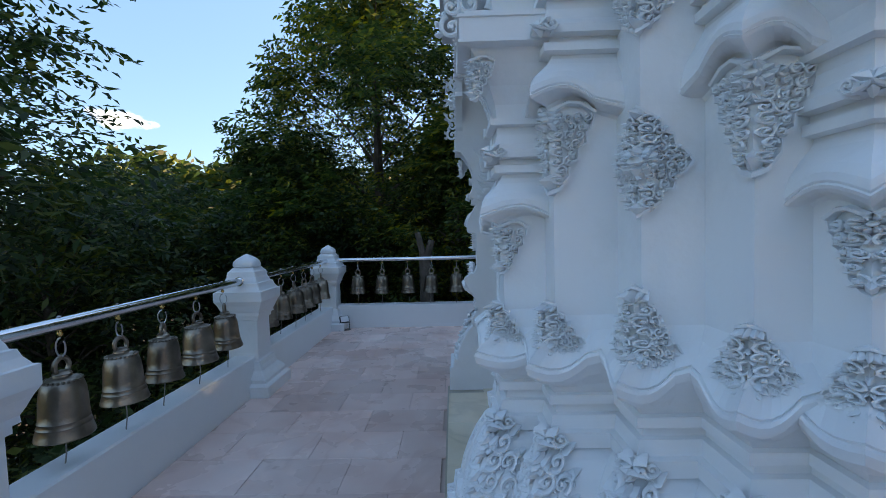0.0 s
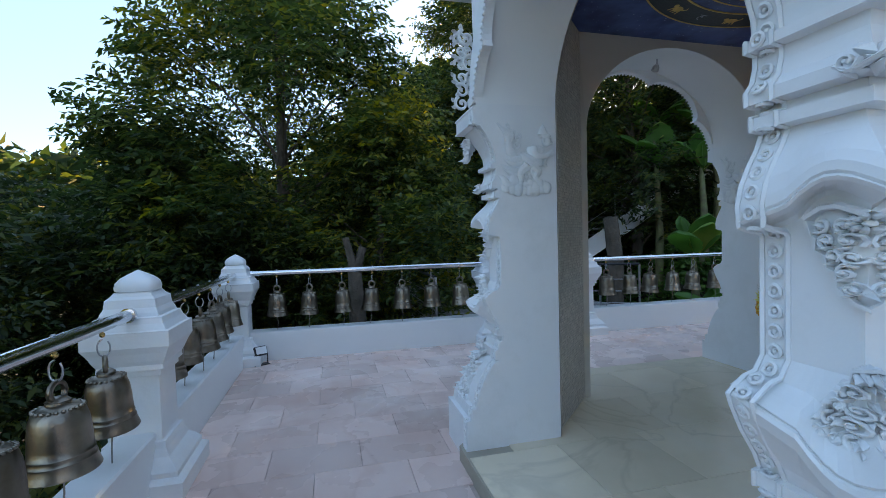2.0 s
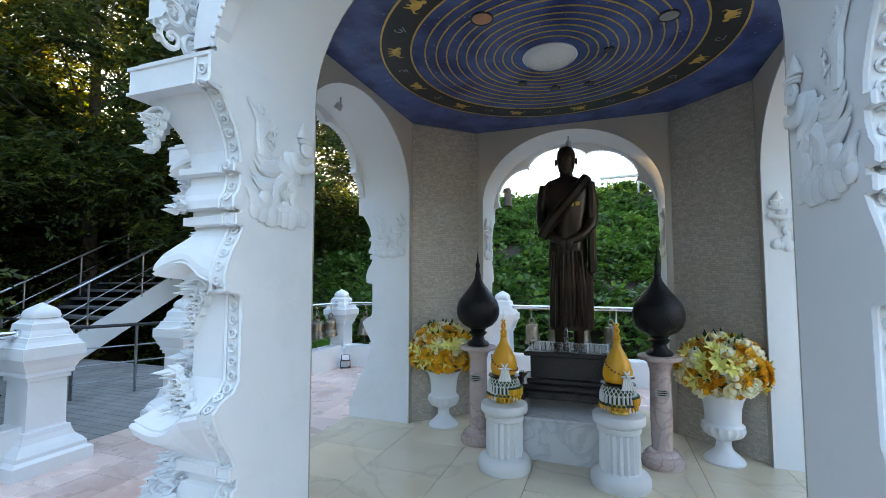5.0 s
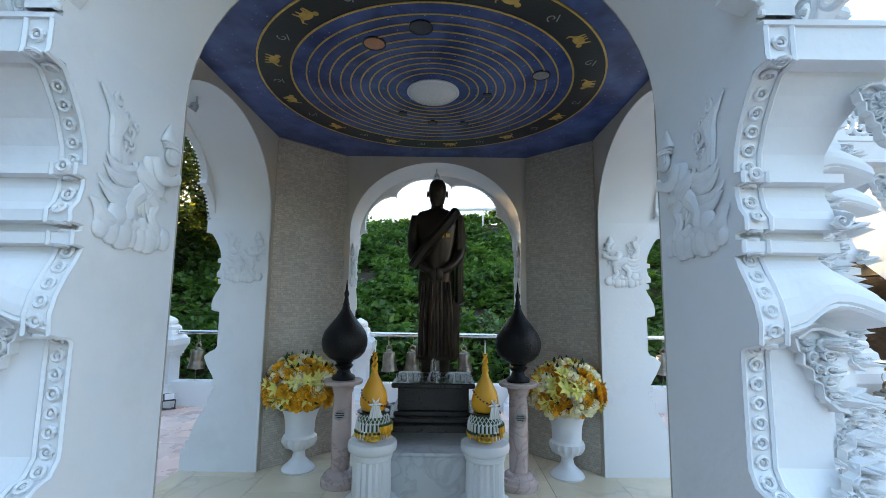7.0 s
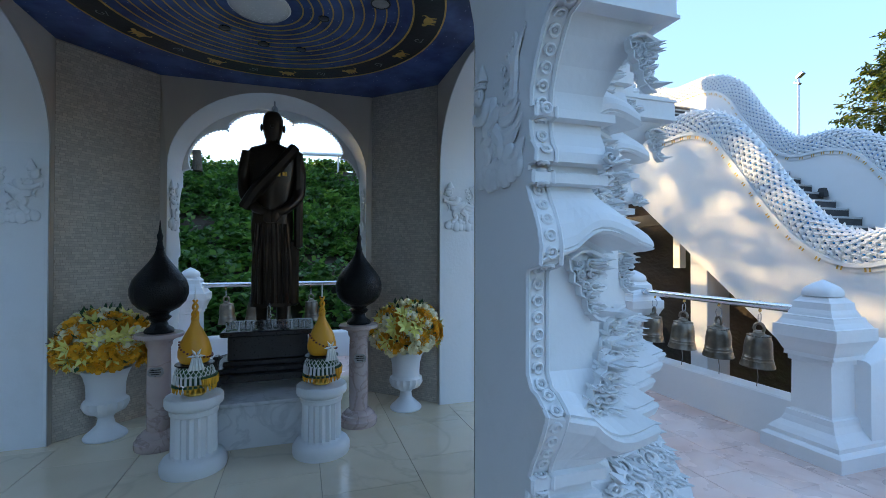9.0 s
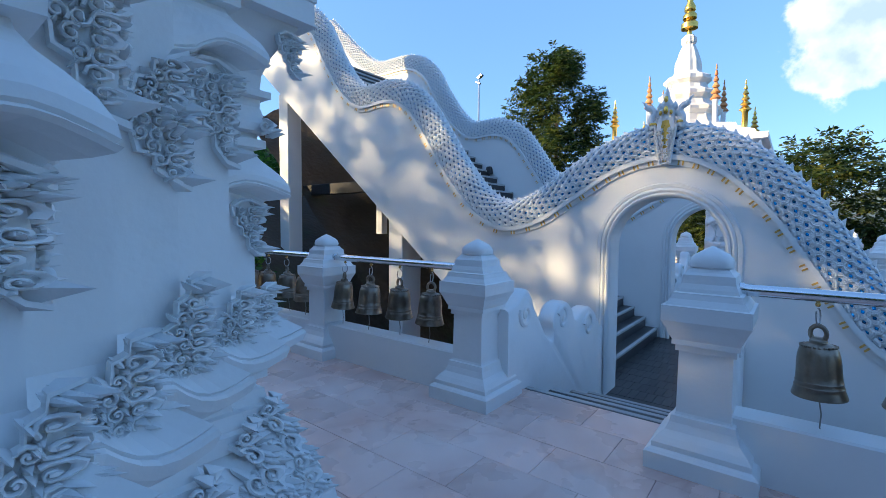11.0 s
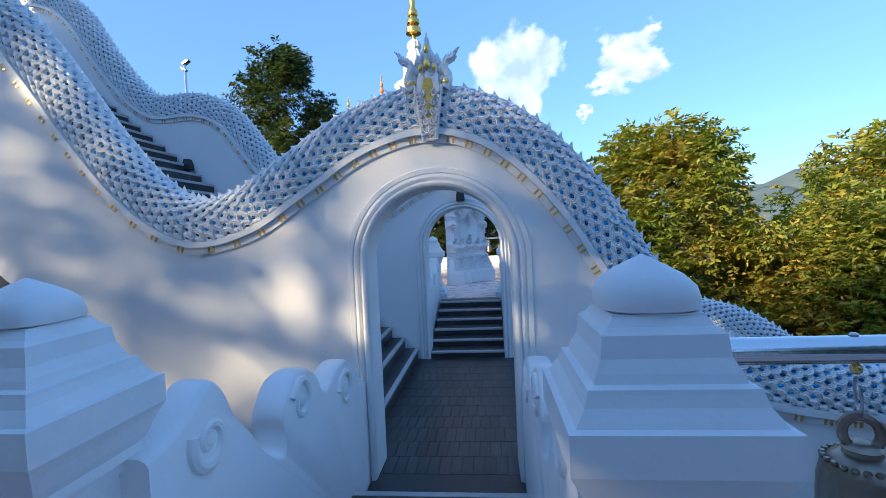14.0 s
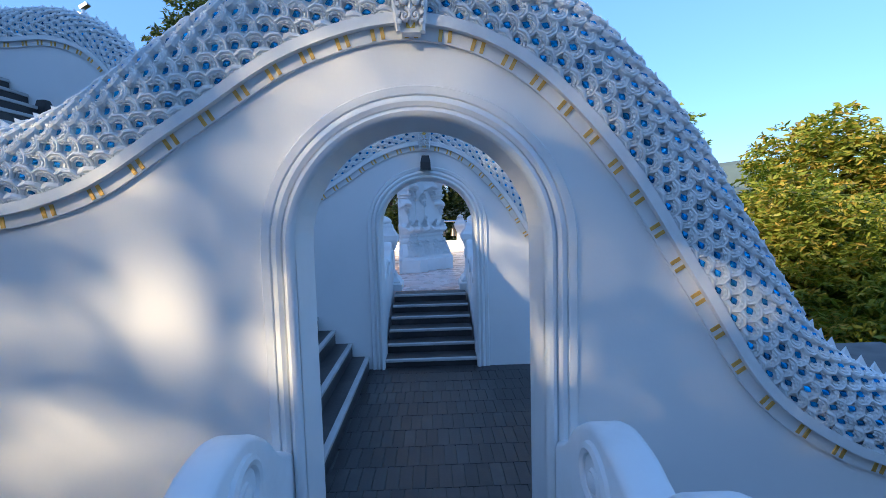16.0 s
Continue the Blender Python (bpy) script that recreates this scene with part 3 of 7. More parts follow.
class Relief:
    def __init__(self):
        self.b = Build()

    def plate(self, outline, h=0.012):
        """A raised backing with a lip along its outline."""
        n = len(outline)
        cu, cv = sum(p[0] for p in outline) / n, sum(p[1] for p in outline) / n
        rows = [[(u, v, -0.004) for u, v in outline], [(u, v, h) for u, v in outline]]
        rows.append([(cu + (u - cu) * 0.93, cv + (v - cv) * 0.93, h) for u, v in outline])
        rows.append([(cu + (u - cu) * 0.9, cv + (v - cv) * 0.9, h * 0.35) for u, v in outline])
        rows.append([(cu + (u - cu) * 0.3, cv + (v - cv) * 0.3, h * 0.5) for u, v in outline])
        self.b.loft(rows, True, True, False)

    def cord(self, pts, r=0.007, h=0.012, taper=True):
        n = len(pts)
        self.b.tube([(u, v, h) for u, v in pts], [r * (1 - 0.45 * i / n) if taper else r for i in range(n)], 6)

    def leaf(self, u, v, a, l, w, h=0.012):
        """A pointed leaf with a middle rib."""
        ca, sa = math.cos(a), math.sin(a)
        q = [(0, 0, 0.3), (l * 0.35, w / 2, 0.5), (l * 0.75, w * 0.35, 0.5), (l, 0, 0.2), (l * 0.75, -w * 0.35, 0.5), (l * 0.35, -w / 2, 0.5)]
        pts = [(u + x * ca - y * sa, v + x * sa + y * ca, h * z) for x, y, z in q]
        pts.append((u + l * 0.45 * ca, v + l * 0.45 * sa, h * 1.9))
        low = [(x, y, -0.003) for x, y, z in pts[:6]]
        self.b.add(pts + low, [(i, (i + 1) % 6, 6) for i in range(6)] + [(7 + i, 7 + (i + 1) % 6, (i + 1) % 6, i) for i in range(6)], False)

    def scroll(self, u, v, r, start, hand, rr=None):
        self.cord(spiral(u, v, r, 1.25, start, hand), rr or r * 0.24, 0.012)
        self.b.ball((u, v, 0.014), r * 0.24, 6)
        for k in range(3):
            a = start + hand * (0.35 + 0.75 * k)
            self.leaf(u + r * math.cos(a), v + r * math.sin(a), a - hand * 0.9, r * 0.75, r * 0.5)

    def flower(self, u, v, r, n=8):
        for k in range(n):
            self.leaf(u, v, 2 * math.pi * k / n, r, r * 0.62, 0.016)
        self.b.ball((u, v, 0.012), r * 0.26, 8)

    def fill(self, v0, v1, half, size, up=1):
        """Covers the field between v0 and v1 with mirrored rows of small scrolls and leaves; half(f) is its half width at f from 0 to 1."""
        n = max(2, round(abs(v1 - v0) / (size * 0.92)))
        for j in range(n):
            f = (j + 0.5) / n
            v, w = v0 + (v1 - v0) * f, half(f)
            m = max(1, round(w / size))
            for k in range(m):
                u = (k + 0.5) / m * w
                for s in (1, -1):
                    hand = s * up * (1 if (j + k) % 2 else -1)
                    r = min(size * 0.5, w / m * 0.56)
                    self.cord(spiral(s * u, v, r, 1.2, math.pi / 2 * up + 0.8 * s * (k - j), hand, 11), r * 0.24, 0.013)
                    self.b.ball((s * u, v, 0.014), r * 0.26, 5)
                    self.leaf(s * (u + r * 0.6), v - up * r * 0.7, math.pi / 2 * up - s * 0.7, size * 0.95, size * 0.42, 0.013)
                    self.leaf(s * (u - r * 0.3), v + up * r * 0.5, math.pi / 2 * up + s * 0.9, size * 0.7, size * 0.34, 0.013)

    def fold(self, proud=2.1):
        """Wraps round a corner whose sides face -x (u < 0) and -y (u > 0), with the corner's edge at the origin."""
        out = []
        for u, v, h in self.b.v:
            h = h * proud if h > 0 else h
            if u < 0:
                out.append((-h, -u - max(0, h) * min(1, max(0, 1 + u / 0.02)), v))
            else:
                out.append((u - max(0, h) * min(1, max(0, 1 - u / 0.02)), -h, v))
        self.b.v = out
        return self.b


def bracket(w, h, teeth=3):
    """The outline of a hanging shield, wide above and pointed below, with stepped ogee sides."""
    right = [(0.02, 0.03 * h), (0.3 * w, 0.12 * h), (0.75 * w, 0.1 * h), (0.98 * w, -0.02 * h), (0.9 * w, -0.2 * h), (0.78 * w, -0.24 * h), (0.8 * w, -0.38 * h), (0.58 * w, -0.44 * h), (0.56 * w, -0.58 * h), (0.36 * w, -0.63 * h), (0.34 * w, -0.8 * h), (0.12 * w, -0.95 * h)]
    return [(0, -h)] + [p for p in reversed(right)] + [(-u, v) for u, v in right]


def shield(w, h):
    r = Relief()
    r.plate(bracket(w, h), 0.014)
    r.fill(-0.02 * h, -0.86 * h, lambda f: w * (0.92 - 0.74 * f), 0.036, -1)
    for s in (1, -1):
        r.cord([(s * 0.04 * w, 0.0), (s * 0.3 * w, 0.1 * h), (s * 0.6 * w, 0.09 * h), (s * 0.95 * w, -0.02 * h)], 0.008, 0.012, False)
    r.leaf(0, -0.74 * h, -math.pi / 2, 0.22 * h, 0.22 * w, 0.018)
    r.flower(0, -0.1 * h, 0.3 * w, 10)
    return r.fold()


def sprout(w, h):
    """A foliage spray that stands on the lip: broad below, a lotus bud above."""
    r = Relief()
    right = [(0.98 * w, 0.05 * h), (1.0 * w, 0.18 * h), (0.82 * w, 0.33 * h), (0.66 * w, 0.36 * h), (0.64 * w, 0.5 * h), (0.42 * w, 0.56 * h), (0.4 * w, 0.74 * h), (0.2 * w, 0.8 * h), (0.18 * w, 0.93 * h)]
    r.plate([(0, 0)] + [(0.5 * w, -0.03 * h)] + right + [(0, h)] + [(-u, v) for u, v in reversed(right)] + [(-0.5 * w, -0.03 * h)], 0.013)
    r.fill(0.05 * h, 0.78 * h, lambda f: w * (0.94 - 0.7 * f), 0.036, 1)
    for s in (1, -1):
        r.cord([(s * 0.05 * w, 0.01 * h), (s * 0.4 * w, -0.02 * h), (s * 0.8 * w, 0.02 * h), (s * 0.98 * w, 0.14 * h)], 0.008, 0.012, False)
    for k in range(5):
        r.leaf(0, 0.78 * h, math.pi / 2 + (k - 2) * 0.4, 0.2 * h, 0.14 * w, 0.016)
    r.flower(0, 0.14 * h, 0.26 * w, 8)
    return r.fold()


def lozenge(w, h):
    r = Relief()
    q = [(0, h), (0.16 * w, 0.84 * h), (0.34 * w, 0.74 * h), (0.36 * w, 0.54 * h), (0.6 * w, 0.5 * h), (0.66 * w, 0.26 * h), (0.84 * w, 0.2 * h), (1.0 * w, 0.0)]
    right = q + [(u, -v) for u, v in reversed(q[:-1])]
    r.plate(right + [(-u, v) for u, v in reversed(right[1:-1])], 0.013)
    r.fill(0.0, 0.82 * h, lambda f: w * (0.88 - 0.7 * f), 0.036, 1)
    r.fill(0.0, -0.82 * h, lambda f: w * (0.88 - 0.7 * f), 0.036, -1)
    for k in (1, -1):
        r.leaf(0, k * 0.7 * h, k * math.pi / 2, 0.27 * h, 0.22 * w, 0.018)
    r.flower(0, 0, 0.4 * w, 12)
    r.flower(0, 0, 0.24 * w, 8)
    return r.fold()


def acanthus(w, h, seed=1):
    """The large base ornament: scrolls and leaves climbing the swelling foot; it leans outwards below."""
    r = Relief()
    q = random.Random(seed)
    for j in range(5):
        v = h * (j + 0.5) / 5
        half = w * (1 - 0.72 * j / 5)
        for s in (1, -1):
            n = max(1, 3 - j // 2)
            for k in range(n):
                u = s * half * (k + 0.6) / n
                r.scroll(u, v + q.uniform(-0.01, 0.01), 0.036, q.uniform(0, 6), s)
                r.leaf(u, v, math.pi / 2 - s * q.uniform(0.2, 1.2), 0.075, 0.035)
    for k in range(3):
        r.flower(0, h * (0.16 + 0.34 * k), 0.042, 8)
    b = r.fold(1.7)
    b.v = [(x - 0.14 * max(0, 1 - z / h) ** 0.8, y - 0.14 * max(0, 1 - z / h) ** 0.8, z) for x, y, z in b.v]
    return b


def curl(w):
    r = Relief()
    for s in (1, -1):
        r.scroll(s * 0.55 * w, 0, 0.32 * w, math.pi if s > 0 else 0, s)
        r.leaf(0, 0.05 * w, math.pi / 2 - s * 0.9, 0.7 * w, 0.35 * w)
        r.cord([(0, -0.1 * w), (s * 0.4 * w, -0.3 * w), (s * 0.9 * w, -0.05 * w)], 0.008)
    r.leaf(0, -0.1 * w, -math.pi / 2, 0.5 * w, 0.3 * w)
    return r.fold()


def jewel(material):
    b = Build()
    b.ball((0, 0, 0), 0.0105, 8)
    return b.mesh("jewel", material)


SHIELD, SHIELD_S, SPROUT, SPROUT_T, SPROUT_S, LOZ, BASE_ORN, CURL = [x.mesh(n, WHITE_RELIEF) for x, n in ((shield(0.16, 0.31), "shield"), (shield(0.105, 0.2), "shield"), (sprout(0.145, 0.21), "sprout"), (sprout(0.15, 0.29), "sprout"), (sprout(0.11, 0.19), "sprout"), (lozenge(0.165, 0.185), "lozenge"), (acanthus(0.2, 0.36), "acanthus"), (curl(0.085), "curl"))]
JEWELS = [jewel(m) for m in (GREEN_JEWEL, AMBER_JEWEL, DARK_JEWEL, DEEP_BLUE)]


def angel_relief():
    """A guardian figure in low relief with joined palms and a flame tail, standing on a bank of cloud."""
    b = Build()

    def at(u, v, y=0.02):
        return (-0.26 + 0.48 * u, y, -0.12 + 0.59 * v)

    def band(pts, r0, r1, r2, n=8):
        q = [tuple(c) for c in spline([at(*c) for c in pts], 4)]
        k = len(q) - 1
        b.tube(q, [(r0 + (r1 - r0) * i / k * 2) if i < k / 2 else (r1 + (r2 - r1) * (i / k * 2 - 1)) for i in range(k + 1)], n)

    # bank of cloud, two rows of lobes and a curled tip
    for k in range(8):
        b.ball(at(0.12 + 0.105 * k, 0.085 - 0.03 * math.sin(k * 0.45), 0.01), 0.042 + 0.008 * (k % 3), 12, sy=0.8)
    for k in range(9):
        b.ball(at(0.1 + 0.09 * k, 0.13 + 0.012 * (k % 2), 0.012), 0.03 + 0.006 * (k % 2), 10, sy=0.9)
    band([(0.3, 0.16), (0.14, 0.13), (0.06, 0.2), (-0.02, 0.24)], 0.03, 0.032, 0.004)
    b.ball(at(0.25, 0.17), 0.05, 12, sy=0.7)
    # skirt and legs
    band([(0.4, 0.17), (0.38, 0.27), (0.5, 0.36)], 0.034, 0.036, 0.045)
    band([(0.74, 0.15), (0.66, 0.22), (0.7, 0.3), (0.6, 0.37)], 0.02, 0.03, 0.045)
    band([(0.38, 0.13), (0.55, 0.14), (0.74, 0.13)], 0.016, 0.02, 0.012)
    for k in range(5):
        band([(0.44 + 0.05 * k, 0.36), (0.42 + 0.055 * k, 0.27), (0.46 + 0.06 * k, 0.19 + 0.02 * (k % 2))], 0.016, 0.014, 0.005, 6)
    # sash over the hip
    band([(0.38, 0.53, 0.025), (0.48, 0.42, 0.04), (0.74, 0.34, 0.03)], 0.012, 0.014, 0.008)
    band([(0.42, 0.5, 0.02), (0.55, 0.44, 0.035), (0.74, 0.4, 0.03)], 0.03, 0.036, 0.02)
    # trunk, arms and joined palms
    b.loft([[at(0.67 + w * math.cos(t), z, 0.012 + 0.045 * math.sin(t)) for t in [math.pi * i / 8 for i in range(9)]] for z, w in ((0.36, 0.13), (0.42, 0.14), (0.47, 0.13), (0.52, 0.145), (0.57, 0.17), (0.605, 0.15), (0.625, 0.06))], False)
    band([(0.62, 0.6, 0.045), (0.66, 0.5, 0.06), (0.8, 0.49, 0.06), (0.94, 0.53, 0.045)], 0.03, 0.026, 0.018, 10)
    band([(0.56, 0.575, 0.03), (0.66, 0.555, 0.064), (0.74, 0.585, 0.05)], 0.006, 0.007, 0.006, 6)
    b.ball(at(0.96, 0.535, 0.04), 0.022, 10, sz=1.3)
    band([(0.86, 0.47), (0.83, 0.4), (0.88, 0.35)], 0.016, 0.014, 0.004)
    # head, ear, jaw and crown
    b.ball(at(0.86, 0.685, 0.035), 0.044, 14, sy=0.9, sz=1.0)
    b.ball(at(0.94, 0.66, 0.035), 0.024, 10, sy=0.8, sz=0.7)
    b.ball(at(0.79, 0.685, 0.065), 0.013, 8, sz=1.6)
    for z, r in ((0.735, 0.052), (0.755, 0.054)):
        b.lathe([(r * 0.9, -0.006), (r, 0.0), (r * 0.9, 0.006)], 14, Matrix.Translation(at(0.845, z, 0.03)))
    b.lathe([(0.048, 0.0), (0.04, 0.025), (0.034, 0.03), (0.026, 0.052), (0.02, 0.056), (0.012, 0.072), (0.002, 0.085)], 12, Matrix.Translation(at(0.8, 0.765, 0.03)))
    # flame tail rising behind, with curls along its edge
    for k in range(4):
        band([(0.3 - 0.04 * k, 0.5), (0.16 - 0.03 * k + 0.03 * k, 0.62), (0.13 + 0.06 * (3 - k) * 0.6, 0.76), (-0.03 + 0.07 * (3 - k), 0.9 - 0.04 * (3 - k))], 0.022, 0.03, 0.006, 7)
    for u, v, r in ((0.31, 0.7, 0.036), (0.34, 0.63, 0.03), (0.26, 0.79, 0.03), (0.17, 0.86, 0.024), (0.37, 0.75, 0.026), (0.28, 0.58, 0.026)):
        c = at(u, v, 0.02)
        b.tube([(c[0] + r * (1 - i / 14) * math.cos(i * 0.62 + u * 9), 0.012 + 0.0016 * i, c[2] + r * (1 - i / 14) * math.sin(i * 0.62 + u * 9)) for i in range(13)], [0.011 - 0.0005 * i for i in range(13)], 6)
    # robe folds streaming back
    for k, (u, v) in enumerate(((0.12, 0.5), (0.1, 0.44), (0.05, 0.36), (0.08, 0.31))):
        band([(0.42, v - 0.02), (0.3, v - 0.05), (0.18, v - 0.04), (u - 0.03, v + 0.02)], 0.022, 0.026, 0.004)
        band([(0.4, v - 0.06), (0.28, v - 0.07), (0.16, v - 0.05)], 0.014, 0.016, 0.004, 6)
    return b


ANGEL = angel_relief().mesh("guardian_relief", WHITE_RELIEF)

FLIP = Matrix(((0, 1, 0, 0), (1, 0, 0, 0), (0, 0, 1, 0), (0, 0, 0, 1)))
pier = thing("pavilion_pier", "white plaster pavilion pier with stepped corners and flower reliefs", "pier", pose(CX, CY, 0), "pavilion piers")
CORNERS = [(-1.915, -1.13, 1.55, -1.53, -JAMB), (-1.74, -1.29, 1.97, -1.46, -1.08), (-1.5, -1.5, 2.66, -1.28, -1.28), (-1.29, -1.74, 1.97, -1.08, -1.46), (-1.13, -1.915, 1.55, -JAMB, -1.53)]
for i, (x, y, top, x1, y1) in enumerate(CORNERS):
    part("moulded_shaft", prism(x, y, LOW + upper(top), x1, y1), WHITE, pier)
core = Build()
core.slab([(-D_IN, -VERT), (-D_IN, -JAMB - 0.001), (-1.88, -JAMB - 0.001), (-1.88, -1.1), (-1.4, -1.1), (-1.4, -1.4), (-1.1, -1.4), (-1.1, -1.88), (-JAMB - 0.001, -1.88), (-JAMB - 0.001, -D_IN), (-VERT, -D_IN)], "z", 0.0, 3.7)
part("core", core, WHITE_WALL, pier)
for i, (x, y, top, x1, y1) in enumerate(CORNERS):
    def at(me, z, off=0.0, s=1.0, nm=None):
        return part(nm or me.name, me, None, pier, "", pose(x - off, y - off, z) @ Matrix.Scale(s, 4))
    at(SHIELD if i in (1, 2, 3) else SHIELD_S, top - 0.035)
    at((SPROUT_S, SPROUT, SPROUT_T)[min(i, 4 - i)], 1.025, 0.032)
    at(BASE_ORN, 0.33, 0.05)
    at(CURL, 0.72, 0.05)
    at(CURL, top + 0.265, 0.05, 0.8)
    if i in (0, 4):
        at(SHIELD_S, top + 0.6, 0.11, 0.75)
    if i == 2:
        at(LOZ, 1.712)
        at(LOZ, 2.305)
    for z, off, k in ((top - 0.06, 0.016, i), (1.06, 0.05, i + 1), (0.388, 0.195, i + 2), (0.51, 0.14, i + 3)):
        part("jewel", JEWELS[k % 4], None, pier, "", pose(x - off, y - off, z))
    if i == 2:
        for z in (1.712, 2.305):
            part("jewel", JEWELS[0], None, pier, "", pose(x - 0.018, y - 0.018, z))
for s in (0, 1):
    part("guardian_relief", ANGEL, None, pier, "guardian figure in low relief", pose(-1.71, -JAMB, 1.855) @ Matrix.Diagonal((0.8, 0.42, 0.86, 1)) if s == 0 else FLIP @ pose(-1.71, -JAMB, 1.855) @ Matrix.Diagonal((0.8, 0.42, 0.86, 1)))
# beaded strips on the jamb edge, one on each side of the pier
beadline = []
for off, z, w in LOW + upper(1.55):
    q = Vector((off, z + lip(w, 1)))
    if z < 2.31 and (not beadline or (q - beadline[-1]).length > 0.012):
        beadline.append(q)
strip, rings = Build(), Build()
for dy in (0.006, 0.072):
    strip.tube([(-1.918 - p.x, -JAMB - dy, p.y) for p in beadline], 0.0075, 5)
acc = 0.01
for p, q in zip(beadline, beadline[1:]):
    seg = (q - p).length
    t = (q - p).normalized()
    nrm = Vector((t.y, -t.x))
    while acc < seg:
        c = p.lerp(q, acc / seg) + nrm * 0.004
        ring_ = []
        for a in [2 * math.pi * k / 9 for k in range(9)]:
            e = c + t * 0.0155 * math.sin(a)
            ring_.append((-1.915 - e.x, -JAMB - 0.039 + 0.0155 * math.cos(a), e.y))
        rings.tube(ring_, 0.0055, 5, None, True)
        rings.ball((-1.915 - c.x, -JAMB - 0.039, c.y), 0.006, 6)
        acc += 0.05
    acc -= seg
band = strip.mesh("bead_border", WHITE_RELIEF)
beads = rings.mesh("beads", WHITE_RELIEF)
for m in (Matrix.Identity(4), FLIP):
    part("bead_border", band, None, pier, "", m)
    tagged(part("beads", beads, None, pier, "", m), kind="stuff")
# scroll crest above the cornice
crest = Relief()
for k in range(6):
    crest.scroll(-0.02 - 0.01 * k, 0.06 + 0.085 * k, 0.06, 0.4 * k, 1 if k % 2 else -1)
    crest.scroll(-0.11, 0.05 + 0.085 * k, 0.05, 2 + 0.4 * k, -1 if k % 2 else 1)
    crest.leaf(0.03, 0.08 * k + 0.05, 0.4, 0.08, 0.05)
cb = crest.b
cb.v = [(x + 0.0, -1.05 + 0.9 * (-h), v) for x, v, h in cb.v]
crest_me = cb.mesh("scroll_crest", WHITE_RELIEF)
for m in (pose(-2.0, 0, 2.32), FLIP @ pose(-2.0, 0, 2.32)):
    part("scroll_crest", crest_me, None, pier, "", m)
for r in (90, 180, 270):
    copy_thing(pier, pose(CX, CY, 0, 0, 0, r))
far_pier = copy_thing(pier, pose(CX, 2 * MIRROR_Y - CY, 0, 0, 0, 270))
copy_thing(pier, pose(CX, 2 * MIRROR_Y - CY, 0, 0, 0, 180))

# ---- pavilion arches, ceiling and inner walls ----


def ellipse(n, half=JAMB, rise=RISE, lo=0.0):
    return [(-half * math.cos(math.pi * i / n), SPRING + rise * math.sin(math.pi * i / n)) for i in range(n + 1)]


def arch_block(d0, d1, half_w, top):
    """The wall over an opening, seen along +d: flat faces and a curved soffit."""
    b = Build()
    e = ellipse(28)
    n = len(e)
    for d in (d0, d1):
        outer = [(max(-half_w, min(half_w, u * 1.2)), top) for u, z in e]
        k = len(b.v)
        b.v += [(u, d, z) for u, z in e] + [(u, d, z) for u, z in outer]
        for i in range(n - 1):
            b.f.append((k + i, k + i + 1, k + n + i + 1, k + n + i))
            b.s.append(False)
    b.loft([[(u, d, z) for u, z in e] for d in (d0, d1)], False, False, True)
    return b


MOSAIC = mat("beige_stone_mosaic", (0.6, 0.54, 0.46), (0.51, 0.45, 0.38), 0.45, scale=1.4, fine=40, bump=0.1, stain=(0.55, 0.5, 0.43), stain_scale=9, stain_amount=0.6, island=0.14)
TURNS = [("west", 90), ("south", 180), ("east", 270), ("north", 0)]
for nm, r in TURNS:
    m = pose(CX, CY, 0, 0, 0, r)
    solid("wall_arch_" + nm, arch_block(D_IN, D_OUT - 0.1, VERT, 4.0), WHITE_WALL, "white plaster arch over an opening of the pavilion", "arch", "structure", "", m)
    # lobed fringe on the outer edge
    b = Build()
    n = 70
    outer, inner = [], []
    for i in range(n + 1):
        a = math.pi * i / n
        lobe = abs(math.sin(3.5 * a))
        outer.append((-0.99 * math.cos(a), SPRING + 0.86 * math.sin(a)))
        k = 0.985 - 0.13 * (1 - lobe ** 0.6) if 0.06 < a < math.pi - 0.06 else 1.0
        inner.append((-JAMB * k * math.cos(a), SPRING + (RISE - 0.01) * k * math.sin(a)))
    rows = []
    for ln_, d in ((outer, D_OUT - 0.15), (inner, D_OUT - 0.15), (inner, D_OUT - 0.09), (outer, D_OUT - 0.09)):
        rows.append([(u, d, z) for u, z in ln_])
    rows.append(rows[0])
    b.loft(rows, False, False, False)
    fr = solid("lobed_arch_trim_" + nm, b, WHITE, "white lobed plaster fringe round the arch", "arch trim", "structure", "", m)
    bb = Build()
    for i in range(0, n + 1):
        u, z = inner[i]
        bb.ball((u, D_OUT - 0.085, z), 0.011, 6)
    tagged(part("beads", bb, WHITE_RELIEF, fr), kind="stuff")

b = Build()
OCT = [(D_IN, VERT), (VERT, D_IN), (-VERT, D_IN), (-D_IN, VERT), (-D_IN, -VERT), (-VERT, -D_IN), (VERT, -D_IN), (D_IN, -VERT)]
b.slab([(x * 1.12, y * 1.12) for x, y in OCT], "z", CEIL, CEIL + 0.5)
ceil_mat = bpy.data.materials.new("painted_night_sky")


